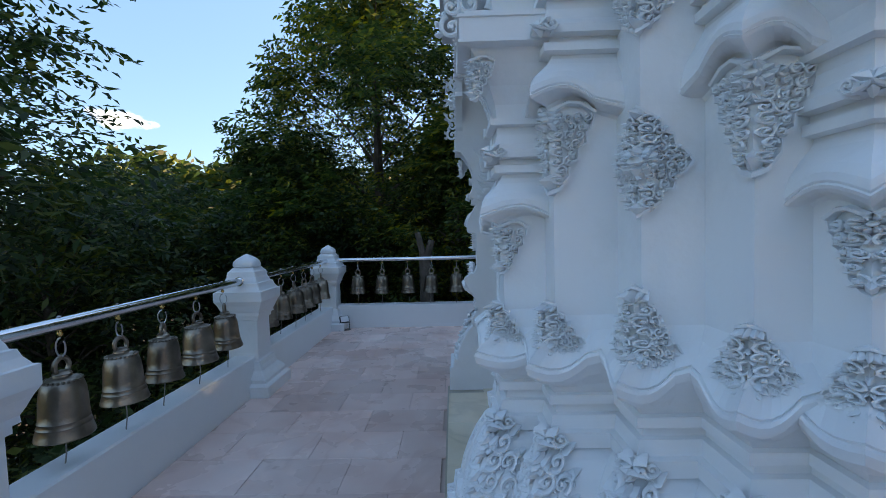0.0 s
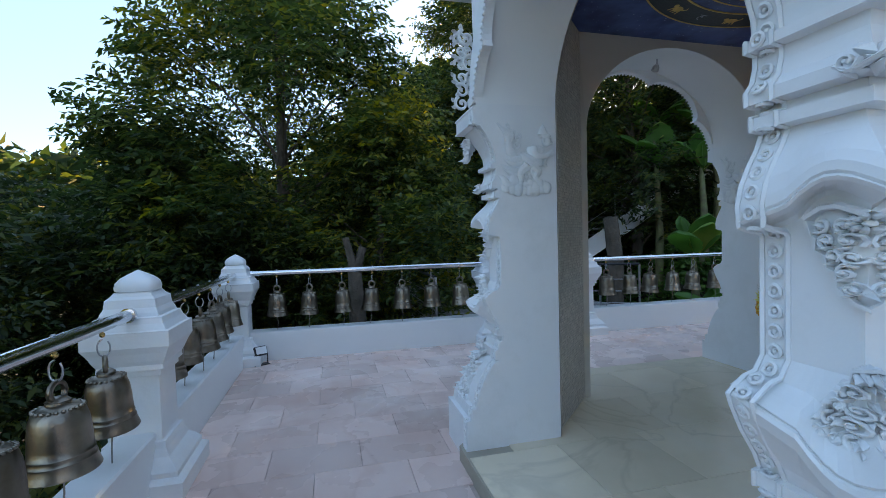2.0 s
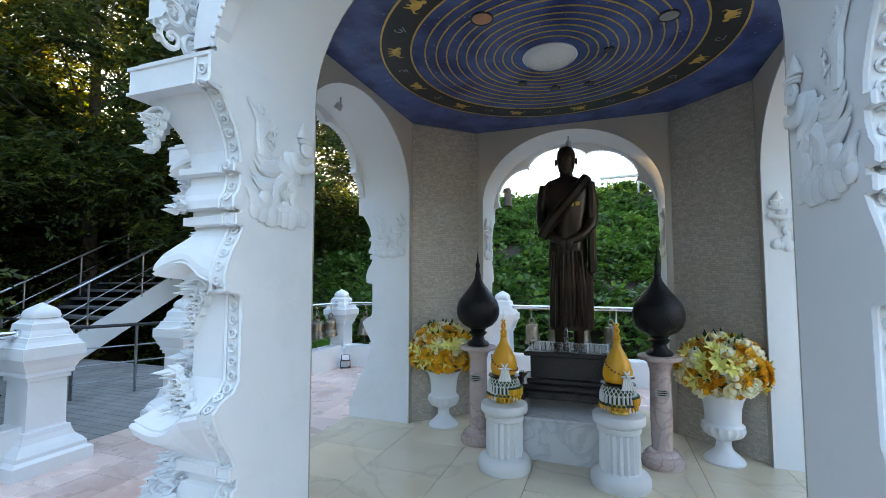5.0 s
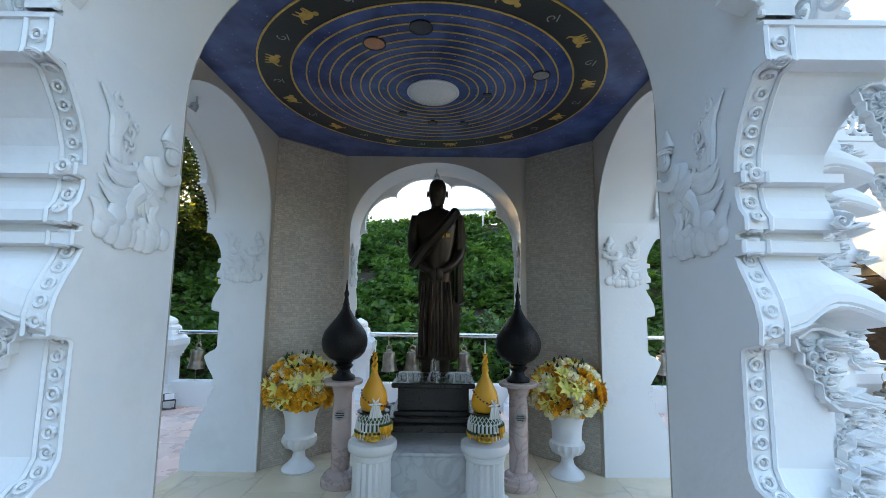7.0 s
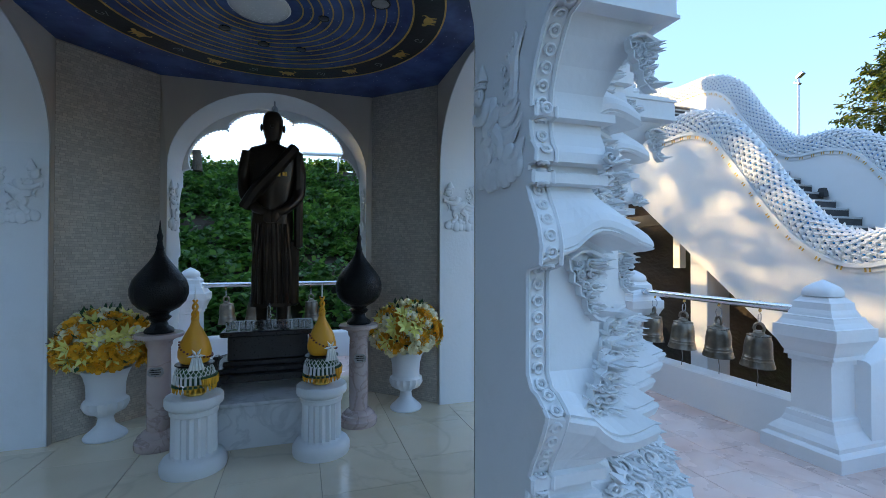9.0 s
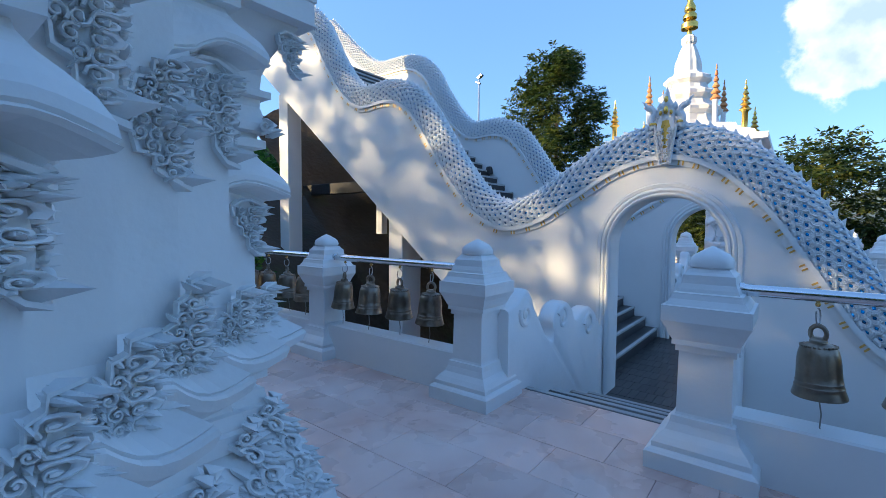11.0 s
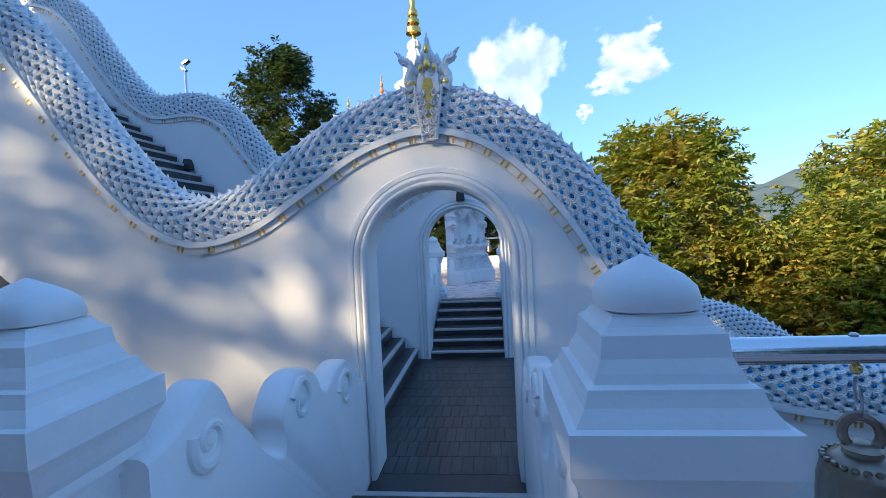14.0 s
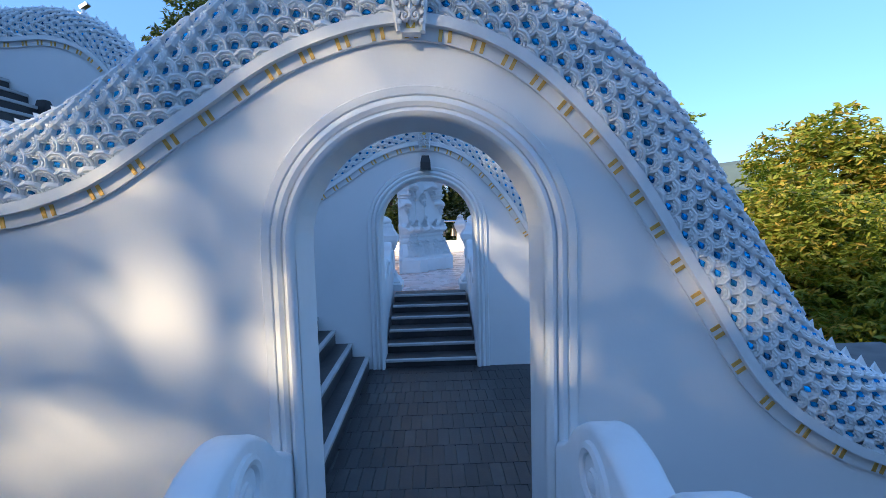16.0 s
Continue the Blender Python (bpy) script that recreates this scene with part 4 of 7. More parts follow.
def paint_ceiling(m):
    """Deep blue with star dust, gold orbit rings and a black outer band."""
    m.use_nodes = True
    nt = m.node_tree
    n, ln = nt.nodes, nt.links.new
    p = n["Principled BSDF"]
    tc = n.new("ShaderNodeTexCoord")
    sep = n.new("ShaderNodeVectorMath")
    sep.operation = "MULTIPLY"
    sep.inputs[1].default_value = (1, 1, 0)
    ln(tc.outputs["Object"], sep.inputs[0])
    le = n.new("ShaderNodeVectorMath")
    le.operation = "LENGTH"
    ln(sep.outputs[0], le.inputs[0])
    no = n.new("ShaderNodeTexNoise")
    no.inputs["Scale"].default_value, no.inputs["Detail"].default_value = 5, 8
    ln(tc.outputs["Object"], no.inputs["Vector"])
    r = n.new("ShaderNodeValToRGB")
    e = r.color_ramp.elements
    e[0].position, e[1].position = 0.35, 0.8
    e[0].color, e[1].color = (0.008, 0.024, 0.12, 1), (0.09, 0.15, 0.38, 1)
    ln(no.outputs["Fac"], r.inputs["Fac"])
    vo = n.new("ShaderNodeTexVoronoi")
    vo.inputs["Scale"].default_value = 22
    ln(tc.outputs["Object"], vo.inputs["Vector"])
    lt = n.new("ShaderNodeMath")
    lt.operation, lt.inputs[1].default_value = "LESS_THAN", 0.1
    ln(vo.outputs["Distance"], lt.inputs[0])
    mx = n.new("ShaderNodeMix")
    mx.data_type = "RGBA"
    ln(lt.outputs[0], mx.inputs[0])
    ln(r.outputs["Color"], mx.inputs[6])
    mx.inputs[7].default_value = (0.35, 0.4, 0.55, 1)
    ln(mx.outputs[2], p.inputs["Base Color"])
    p.inputs["Roughness"].default_value = 0.35


paint_ceiling(ceil_mat)
ceiling = solid("ceiling", b, ceil_mat, "pavilion ceiling painted as a blue night sky with orbits", "ceiling", "structure", "", pose(CX, CY, 0))


def annulus(r0, r1, z, th=0.003, n=96):
    b = Build()
    rows = [[(r * math.cos(2 * math.pi * i / n), r * math.sin(2 * math.pi * i / n), zz) for i in range(n)] for r, zz in ((r0, z), (r1, z), (r1, z - th), (r0, z - th), (r0, z))]
    return b.loft(rows, True, False, False)


paint = thing("ceiling_painting", "painted star chart with gold orbits and a black zodiac ring", "ceiling painting", pose(CX, CY, CEIL))
part("zodiac_ring", annulus(1.0, 1.21, 0.0), mat("black_paint", (0.01, 0.01, 0.012), (0.02, 0.02, 0.02), 0.4), paint)
for r in (1.0, 1.21):
    part("gold_line", annulus(r - 0.006, r + 0.006, 0.0, 0.006), GOLD_PAINT, paint)
for r in (0.27, 0.335, 0.40, 0.465, 0.53, 0.6, 0.67, 0.745, 0.82, 0.9):
    part("orbit", annulus(r - 0.005, r + 0.005, 0.0, 0.004), GOLD_PAINT, paint)
zr = random.Random(8)
for k in range(24):
    a = 2 * math.pi * (k + 0.5) / 24
    bb = Build()
    if k % 2:
        bb.ball((0, 0, 0), 0.034, 10, sx=1.5, sz=0.1)
        bb.ball((0.055, 0.02, 0), 0.02, 8, sz=0.15)
        bb.tube([(-0.04, 0, 0), (-0.07, 0.03, 0), (-0.06, 0.05, 0)], [0.009, 0.007, 0.004], 5)
        for q in range(4):
            bb.tube([(-0.035 + 0.025 * q, -0.01, 0), (-0.045 + 0.03 * q + zr.uniform(-0.01, 0.01), -0.055, 0)], [0.009, 0.005], 5)
        part("zodiac_figure", bb, GOLD_PAINT, paint, "gold painted animal figure", pose(1.105 * math.cos(a), 1.105 * math.sin(a), -0.004, 0, 0, math.degrees(a) + 90) @ Matrix.Diagonal((1, 1, 0.2, 1)))
    else:
        bb.tube([(u, v, 0) for u, v in spiral(0, 0, 0.032, 0.9, zr.uniform(0, 6), 1 if k % 4 else -1, 12)], 0.0035, 5)
        bb.tube([(-0.03, -0.035, 0), (0.03, -0.03, 0)], 0.0035, 5)
        part("zodiac_sign", bb, STEEL, paint, "", pose(1.105 * math.cos(a), 1.105 * math.sin(a), -0.004) @ Matrix.Diagonal((1, 1, 0.2, 1)))
PLANETS = [(-0.618, 0.34, 0.062, (0.62, 0.27, 0.14)), (-0.26, -0.745, 0.055, (0.35, 0.34, 0.32)), (0.39, 0.265, 0.03, (0.08, 0.06, 0.05)), (0.565, 0.018, 0.034, (0.1, 0.07, 0.05)), (0.575, -0.254, 0.03, (0.08, 0.08, 0.1)), (0.045, -0.405, 0.028, (0.08, 0.07, 0.09)), (-0.78, 0.05, 0.06, (0.05, 0.05, 0.06))]
for x, y, r, c in PLANETS:
    bb = Build()
    bb.lathe([(r, 0.0), (r, -0.006), (r * 0.9, -0.008)], 24)
    pl = part("planet", bb, mat("planet_paint", c, None, 0.4, scale=25), paint, "", pose(x, y, 0))
    part("planet_rim", annulus(r, r + 0.01, 0.0, 0.008, 32), BLACK_WOOD, pl)
lampb = Build()
lampb.lathe([(0.18, 0.0), (0.185, -0.012), (0.17, -0.03), (0.13, -0.05), (0.07, -0.063), (0.002, -0.067)], 36)
cl = thing("ceiling_lamp", "round frosted white ceiling lamp, switched off", "ceiling lamp", pose(CX, CY, CEIL - 0.004))
part("diffuser", lampb, LAMP_GLASS, cl)
lb = Build()
lb.lathe([(0.19, 0.004), (0.195, -0.006), (0.187, -0.016)], 36)
part("rim", lb, WHITE, cl)
# two small spot lamps under the arches
for x, y, r in ((CX, CY + 1.75, 0), (CX + 1.75, CY, 270)):
    sp = thing("spot_lamp", "small silver spot lamp fixed under the arch", "spot lamp", pose(x, y, SPRING + RISE, 0, 0, r), "arch spot lamps")
    part("stem", Build().tube([(0, 0, 0), (0, 0, -0.05)], 0.008, 8), STEEL, sp)
    part("head", Build().lathe([(0.015, 0), (0.03, -0.02), (0.034, -0.06), (0.03, -0.062), (0.02, -0.03)], 14, pose(0, 0, -0.05, 35)), STEEL, sp)

# tiered roofs with a gilt spire and corner pinnacles; the near one closes the pavilion from the sky


def pavilion_roof(name, m, label):
    ro = solid(name, Build().square([(2.05, 3.6), (2.2, 3.65), (2.2, 3.8), (1.95, 3.85), (1.9, 3.95), (1.5, 4.15), (1.45, 4.25), (1.0, 4.4)]), WHITE, label, "roof", "structure", "", m)
    body = Build()
    prof = [(1.0, 4.4), (0.86, 4.6), (0.8, 4.8), (0.9, 4.9), (0.92, 5.0), (0.7, 5.12), (0.62, 5.3), (0.74, 5.42), (0.75, 5.52), (0.55, 5.64), (0.5, 5.8), (0.62, 5.9), (0.62, 6.0), (0.42, 6.12), (0.36, 6.2), (0.34, 6.5), (0.24, 6.85), (0.16, 7.05), (0.2, 7.12), (0.2, 7.25), (0.12, 7.35)]
    body.loft([[(r * (1 + 0.08 * (i % 2)) * math.cos(2 * math.pi * i / 24), r * (1 + 0.08 * (i % 2)) * math.sin(2 * math.pi * i / 24), z) for i in range(24)] for r, z in prof], True, True, False)
    part("tiers", body, SPIRE, ro)
    part("spire", Build().lathe([(0.08, 7.35), (0.06, 7.5), (0.24, 7.55), (0.24, 7.7), (0.14, 7.8), (0.2, 7.85), (0.2, 7.95), (0.12, 8.05), (0.16, 8.1), (0.16, 8.2), (0.08, 8.35), (0.1, 8.45), (0.05, 8.8), (0.005, 9.4)], 14), GOLD, ro, "gilt ringed spire")
    for k in range(4):
        a = math.pi / 4 + k * math.pi / 2
        for r, z0, hh, mt in ((1.25, 4.2, 1.9, RED_GOLD), (2.35, 3.8, 1.5, GOLD)):
            pn = pose(r * math.cos(a), r * math.sin(a), z0)
            part("pinnacle_shaft", Build().lathe([(0.09, 0), (0.07, 0.1), (0.07, hh * 0.42), (0.1, hh * 0.45)], 10, pn), WHITE if mt == RED_GOLD else GOLD, ro)
            tip = Build()
            for q in range(6):
                f = q / 6
                tip.lathe([(0.11 * (1 - f), hh * (0.45 + 0.09 * q)), (0.15 * (1 - f), hh * (0.47 + 0.09 * q)), (0.06 * (1 - f), hh * (0.53 + 0.09 * q))], 10, pn)
            part("pinnacle", tip, mt, ro)
    return ro


pavilion_roof("roof", pose(CX, CY, 0), "white tiered pavilion roof with gilt spire")
pavilion_roof("roof_far", pose(CX, 2 * MIRROR_Y - CY, 0), "white tiered roof of the far pavilion with gilt spire")

# ---- gate walls with the serpent ----
LOWER = [(11.5, 7.6), (10.2, 6.4), (9.2, 5.72), (7.9, 5.62), (7.3, 5.3), (6.85, 4.6), (6.3, 3.88), (5.75, 3.51), (5.05, 3.5), (4.62, 3.33), (4.3, 2.95), (3.75, 2.16), (3.25, 1.6), (2.7, 1.31), (2.1, 1.4), (1.55, 1.72), (1.05, 2.02), (0.53, 2.14), (0.05, 1.98), (-0.4, 1.53), (-0.77, 0.95), (-1.13, 0.38), (-1.5, 0.08), (-1.9, -0.1), (-2.4, -0.21), (-3.0, -0.28), (-3.7, -0.5), (-4.4, -1.0), (-5.2, -1.7)]
EDGE = spline([(x, 0, z) for x, z in LOWER], 6)
SERP_R = 0.205
cen = []
for i, p in enumerate(EDGE):
    d = (EDGE[min(i + 1, len(EDGE) - 1)] - EDGE[max(i - 1, 0)]).normalized()
    nrm = Vector((d.z, 0, -d.x))
    cen.append((p + nrm * (SERP_R + 0.07), d, nrm))


def gate_wall():
    """The wall under the serpent, with the arched gate through it; open below the stair's slope."""
    b = Build()
    spring = GATE_SPRING
    # columns of the wall, from the east end to the west
    cols = []
    for p, d, n in cen:
        cols.append((p.x - 0.0, p.z - 0.1))
    cols = [(x, z) for x, z in cols]

    def bottom(x):
        return max(-2.2, 0.30 + (x - 3.49) * 0.82)

    def hole(x):
        u = abs(x - GATE_X)
        return spring + math.sqrt(max(0, GATE_H ** 2 - u ** 2)) if u <= GATE_H else None

    xs = sorted(set([c[0] for c in cols] + [GATE_X - GATE_H * math.cos(math.pi * i / 24) for i in range(25)]), reverse=True)
    cx = [c[0] for c in cols][::-1]
    cz = [c[1] for c in cols][::-1]
    topz = [float(np.interp(x, cx, cz)) for x in xs]
    for i in range(len(xs) - 1):
        x0, x1 = xs[i], xs[i + 1]
        mid = (x0 + x1) / 2
        inside = abs(mid - GATE_X) < GATE_H
        lo = [hole(x0) if abs(x0 - GATE_X) <= GATE_H else spring, hole(x1) if abs(x1 - GATE_X) <= GATE_H else spring] if inside else [bottom(x0), bottom(x1)]
        for y, fl in ((0, False), (-WALL_T, True)):
            b.add([(x0, y, lo[0]), (x1, y, lo[1]), (x1, y, topz[i + 1]), (x0, y, topz[i])], [(0, 1, 2, 3)])
        b.add([(x0, 0, lo[0]), (x1, 0, lo[1]), (x1, -WALL_T, lo[1]), (x0, -WALL_T, lo[0])], [(0, 1, 2, 3)], inside)
        b.add([(x0, 0, topz[i]), (x1, 0, topz[i + 1]), (x1, -WALL_T, topz[i + 1]), (x0, -WALL_T, topz[i])], [(0, 1, 2, 3)])
    for s in (-1, 1):
        x = GATE_X + s * GATE_H
        b.add([(x, 0, -2.2), (x, -WALL_T, -2.2), (x, -WALL_T, spring), (x, 0, spring)], [(0, 1, 2, 3)])
    return b


def gate_frame():
    """Two rounded bands round the gate arch."""
    b = Build()
    spring = GATE_SPRING
    prof = [(0.0, -0.01), (0.0, 0.03), (0.012, 0.044), (0.03, 0.05), (0.046, 0.04), (0.05, 0.014), (0.058, 0.012), (0.062, 0.026), (0.08, 0.036), (0.1, 0.03), (0.112, 0.012), (0.118, 0.024), (0.155, 0.026), (0.168, -0.002)]
    rows = []
    path = [(-1, LAND - 0.3), (-1, 0.2), (-1, spring)] + [("a", math.pi * i / 32) for i in range(1, 32)] + [(1, spring), (1, 0.2), (1, LAND - 0.3)]
    for a, q in path:
        if a == "a":
            rows.append([(GATE_X - (GATE_H + r) * math.cos(q), h, spring + (GATE_H + r * 0.95) * math.sin(q)) for r, h in prof])
        else:
            rows.append([(GATE_X + a * (GATE_H + r), h, q) for r, h in prof])
    return b.loft(rows, False, False, True)


def full(c):
    """A cosine drawn out, for a fuller flank."""
    return math.copysign(abs(c) ** 0.55, c)


def serpent_body():
    b = Build()
    rows = []
    for p, d, n in cen:
        rows.append([tuple(p + SERP_R * (math.sin(a) * n) + Vector((0, 0.03 + (SERP_R - 0.03) * full(math.cos(a)) - WALL_T / 2, 0))) for a in [2 * math.pi * k / 24 for k in range(24)]])
    return b.loft(rows)


def edge_band(y0, y1, d0, d1):
    b = Build()
    rows = []
    for p, d, n in cen:
        q = p - n * SERP_R
        rows.append([tuple(q + n * d0 + Vector((0, y0, 0))), tuple(q + n * d0 + Vector((0, y1, 0))), tuple(q + n * d1 + Vector((0, y1, 0))), tuple(q + n * d1 + Vector((0, y0, 0)))])
    return b.loft(rows, True, True, False)


def scale_mesh():
    """One scale: a fan with a lobed rim, a beaded band and a raised eye; x runs along the body, z stands off, and the rounded tip is lifted."""
    b = Build()
    n = 13
    rings = ((1.0, -0.02), (1.0, 0.004), (0.9, 0.011), (0.72, 0.006), (0.66, 0.013), (0.5, 0.012), (0.45, 0.004), (0.34, 0.014), (0.26, 0.004))
    for q, (r, h) in enumerate(rings):
        for i in range(n):
            a = -2.1 + 4.2 * i / (n - 1)
            lobe = 1 + (0.035 * math.cos(9 * a) if q in (1, 2) else 0)
            bead = 0.003 * math.cos(math.pi * i) if q in (4, 5) else 0
            x = 0.066 * r * lobe * math.cos(a)
            b.v.append((x, 0.062 * r * lobe * math.sin(a), h + bead + 0.13 * x + 0.004))
    for q in range(len(rings) - 1):
        for i in range(n - 1):
            b.f.append((q * n + i, q * n + i + 1, (q + 1) * n + i + 1, (q + 1) * n + i))
            b.s.append(False)
    return b


def jewel_drop():
    b = Build()
    b.add([(-0.03, 0, 0.002), (-0.004, -0.02, 0.008), (0.02, 0, 0.014), (-0.004, 0.02, 0.008), (-0.002, 0, 0.022)], [(0, 1, 4), (1, 2, 4), (2, 3, 4), (3, 0, 4)])
    return b


SCALE_ME = scale_mesh()
DROP_ME = jewel_drop()


def scale_frames(i0, i1, step=0.082):
    """Places of the scales on the body: rows along it, staggered."""
    out = []
    acc, row = 0.0, 0
    for i in range(i0, i1):
        p, d, n = cen[i]
        q, d2, n2 = cen[i + 1]
        seg = (q - p).length
        while acc < seg:
            t = acc / seg
            c, dd, nn = p.lerp(q, t), d.lerp(d2, t).normalized(), n.lerp(n2, t).normalized()
            for k in range(7):
                a = math.pi / 2 - 0.05 - (k + (0.5 if row % 2 else 0.0)) * 0.4
                o = math.cos(a) * Vector((0, 1, 0)) + math.sin(a) * nn
                pos = c + SERP_R * math.sin(a) * nn + Vector((0, 0.03 + (SERP_R - 0.03) * full(math.cos(a)) - WALL_T / 2, 0))
                side = o.cross(dd).normalized()
                m = (Matrix((dd, side, o)).transposed() * 0.9).to_4x4()
                m.translation = pos
                out.append(m)
            acc += step
            row += 1
        acc -= seg
    return out


def spine_crest():
    """The row of small flame fins along the back."""
    b = Build()
    acc = 0.0
    for i in range(len(cen) - 1):
        p, d, n = cen[i]
        q = cen[i + 1][0]
        seg = (q - p).length
        while acc < seg:
            c = p.lerp(q, acc / seg) + n * (SERP_R - 0.01) + Vector((0, -WALL_T / 2 + 0.06, 0))
            b.add([tuple(c - d * 0.05 + Vector((0, 0.02, 0))), tuple(c - d * 0.05 - Vector((0, 0.02, 0))), tuple(c + d * 0.05), tuple(c + n * 0.075 - d * 0.055), tuple(c + n * 0.02 + d * 0.01 + Vector((0, 0.018, 0)))], [(0, 2, 4), (0, 4, 3), (4, 2, 3), (1, 3, 2), (0, 3, 1)])
            acc += 0.11
        acc -= seg
    b.tube([tuple(p + n * (SERP_R - 0.015) + Vector((0, -WALL_T / 2 + 0.10, 0))) for p, d, n in cen], 0.022, 6)
    return b


def gold_ticks():
    out = []
    acc = 0.0
    for i in range(len(cen) - 1):
        p, d, n = cen[i]
        q, d2, n2 = cen[i + 1]
        seg = (q - p).length
        while acc < seg:
            c = p.lerp(q, acc / seg) - n.lerp(n2, acc / seg) * (SERP_R + 0.034)
            b = Build()
            for s in (-0.022, 0.022):
                e = c + d * s
                v = [tuple(e + d * u * 0.009 + n * w * 0.026 + Vector((0, y, 0))) for u in (-1, 1) for w in (-1, 1) for y in (-0.01, 0.026)]
                b.add(v, [(0, 1, 3, 2), (4, 6, 7, 5), (0, 4, 5, 1), (2, 3, 7, 6), (1, 5, 7, 3)])
            out.append(b)
            acc += 0.2
        acc -= seg
    return out


def build_gate(m, near):
    wall = solid("gate_wall" if near else "gate_wall_far", gate_wall(), WHITE_WALL, "white plaster gate wall with wave-shaped top and an arched gate", "wall", "structure", "", m)
    part("arch_frame", gate_frame(), WHITE, wall)
    sp = thing("serpent", "white scaled serpent with blue glass inlays lying along the wall top", "serpent sculpture", m, "serpents on the gate walls")
    part("body", serpent_body(), WHITE_RELIEF, sp)
    part("lower_band", edge_band(-0.02, 0.055, -0.005, 0.045), WHITE_RELIEF, sp)
    part("edge_strip", edge_band(-0.02, 0.02, -0.066, -0.005), WHITE, sp)
    part("crest", spine_crest(), WHITE_RELIEF, sp)
    for gb in gold_ticks():
        part("gold_bar_pair", gb, GOLD_PAINT, sp)
    fr = scale_frames(0, len(cen) - 1)
    me, dr = SCALE_ME.mesh("scale", WHITE_RELIEF), DROP_ME.mesh("inlay", BLUE_JEWEL)
    own = []
    rest_s, rest_d = Build(), Build()
    for q in fr:
        c = q.translation
        if near and -1.05 < c.x < 2.5 and len(own) < 290:
            own.append(q)
        else:
            rest_s.add(SCALE_ME.v, SCALE_ME.f, False, q)
            rest_d.add(DROP_ME.v, DROP_ME.f, False, q)
    for q in own:
        s = part("scale", me, None, sp, "", q)
        part("inlay", dr, None, s)
    tagged(part("scales", rest_s, WHITE_RELIEF, sp), kind="stuff")
    tagged(part("inlays", rest_d, BLUE_JEWEL, sp), kind="stuff")
    # crest ornament over the gate
    cr = thing("gate_crest", "white and gold scroll crest with gold mirrors above the gate arch", "crest ornament", m @ pose(GATE_X + 0.01, 0.03, 2.17) @ Matrix.Diagonal((0.78, 1, 0.93, 1)))
    bb = Build()
    bb.slab([(-0.055, -0.02), (0.055, -0.02), (0.075, 0.15), (0.12, 0.42), (0.1, 0.52), (-0.1, 0.52), (-0.12, 0.42), (-0.075, 0.15)], "y", -0.03, 0.05)
    part("tongue", bb, WHITE_RELIEF, cr)
    part("gold_field", Build().slab([(-0.025, 0.0), (0.025, 0.0), (0.035, 0.15), (0.06, 0.42), (0.04, 0.5), (-0.04, 0.5), (-0.06, 0.42), (-0.035, 0.15)], "y", 0.05, 0.054), GOLD, cr, "gold ground")
    rel = Relief()
    for k in range(5):
        for s in (1, -1):
            rel.scroll(s * (0.03 + 0.009 * k), 0.05 + 0.08 * k, 0.032, math.pi / 2, s, 0.011)
            rel.b.ball((s * (0.062 + 0.011 * k), 0.02 + 0.08 * k, 0.01), 0.016, 6)
            rel.b.ball((s * (0.066 + 0.011 * k), 0.06 + 0.08 * k, 0.01), 0.016, 6)
    for k in range(3):
        rel.leaf(0, 0.0 + 0.04 * k, math.pi / 2, 0.09, 0.05)
    for s in (1, -1):
        rel.cord([(s * 0.07, -0.02), (s * 0.1, 0.2), (s * 0.145, 0.44)], 0.016, 0.0, False)
    rel.b.v = [(u, 0.05 + 1.6 * h, v) for u, v, h in rel.b.v]
    part("scrollwork", rel.b, WHITE_RELIEF, cr)
    tiers = Build()
    for z, w in ((0.5, 0.15), (0.58, 0.13), (0.66, 0.1)):
        for k in range(-2, 3):
            tiers.lathe([(0.03, 0), (0.042, 0.02), (0.04, 0.05), (0.022, 0.085), (0.004, 0.11)], 8, pose(k * w / 2, 0.02 - 0.02 * abs(k), z - 0.015 * abs(k)))
    tiers.lathe([(0.06, 0.7), (0.05, 0.76), (0.03, 0.82), (0.03, 0.84), (0.012, 0.88), (0.002, 0.93)], 10)
    part("tiered_crown", tiers, WHITE_RELIEF, cr)
    for u, z, s in ((0, 0.62, 0.042), (0, 0.75, 0.035), (-0.07, 0.59, 0.026), (0.07, 0.59, 0.026)):
        part("mirror", Build().ball((u, 0.06, z), s, 10, sx=0.8, sy=0.4, sz=1.2), GOLD, cr)
    for s in (1, -1):
        hb = Build()
        hb.tube([tuple(q) for q in spline([(s * 0.17, 0, 0.42), (s * 0.21, 0, 0.52), (s * 0.17, 0, 0.6), (s * 0.2, 0, 0.66), (s * 0.26, 0, 0.68), (s * 0.29, 0, 0.73), (s * 0.34, 0, 0.77)], 4)], [0.05] * 4 + [0.045] * 6 + [0.04] * 5 + [0.035] * 4 + [0.02] * 3 + [0.012, 0.009, 0.005], 8)
        for k in range(4):
            hb.tube([(s * (0.2 + 0.02 * k), 0, 0.66), (s * (0.19 + 0.03 * k), 0, 0.72 + 0.01 * k)], [0.016, 0.003], 5)
        part("side_finial", hb, WHITE_RELIEF, cr)
        part("collar", Build().lathe([(0.055, 0), (0.058, 0.012), (0.052, 0.03)], 10, pose(s * 0.185, 0, 0.46)), GOLD, cr)


GATE = pose(0, WALL_Y, 0)
# the far serpent shows its inner side, so it stands the same way round
FAR_SAME = pose(0, 2 * MIRROR_Y - WALL_Y, 0)
build_gate(GATE, True)
build_gate(FAR_SAME, False)

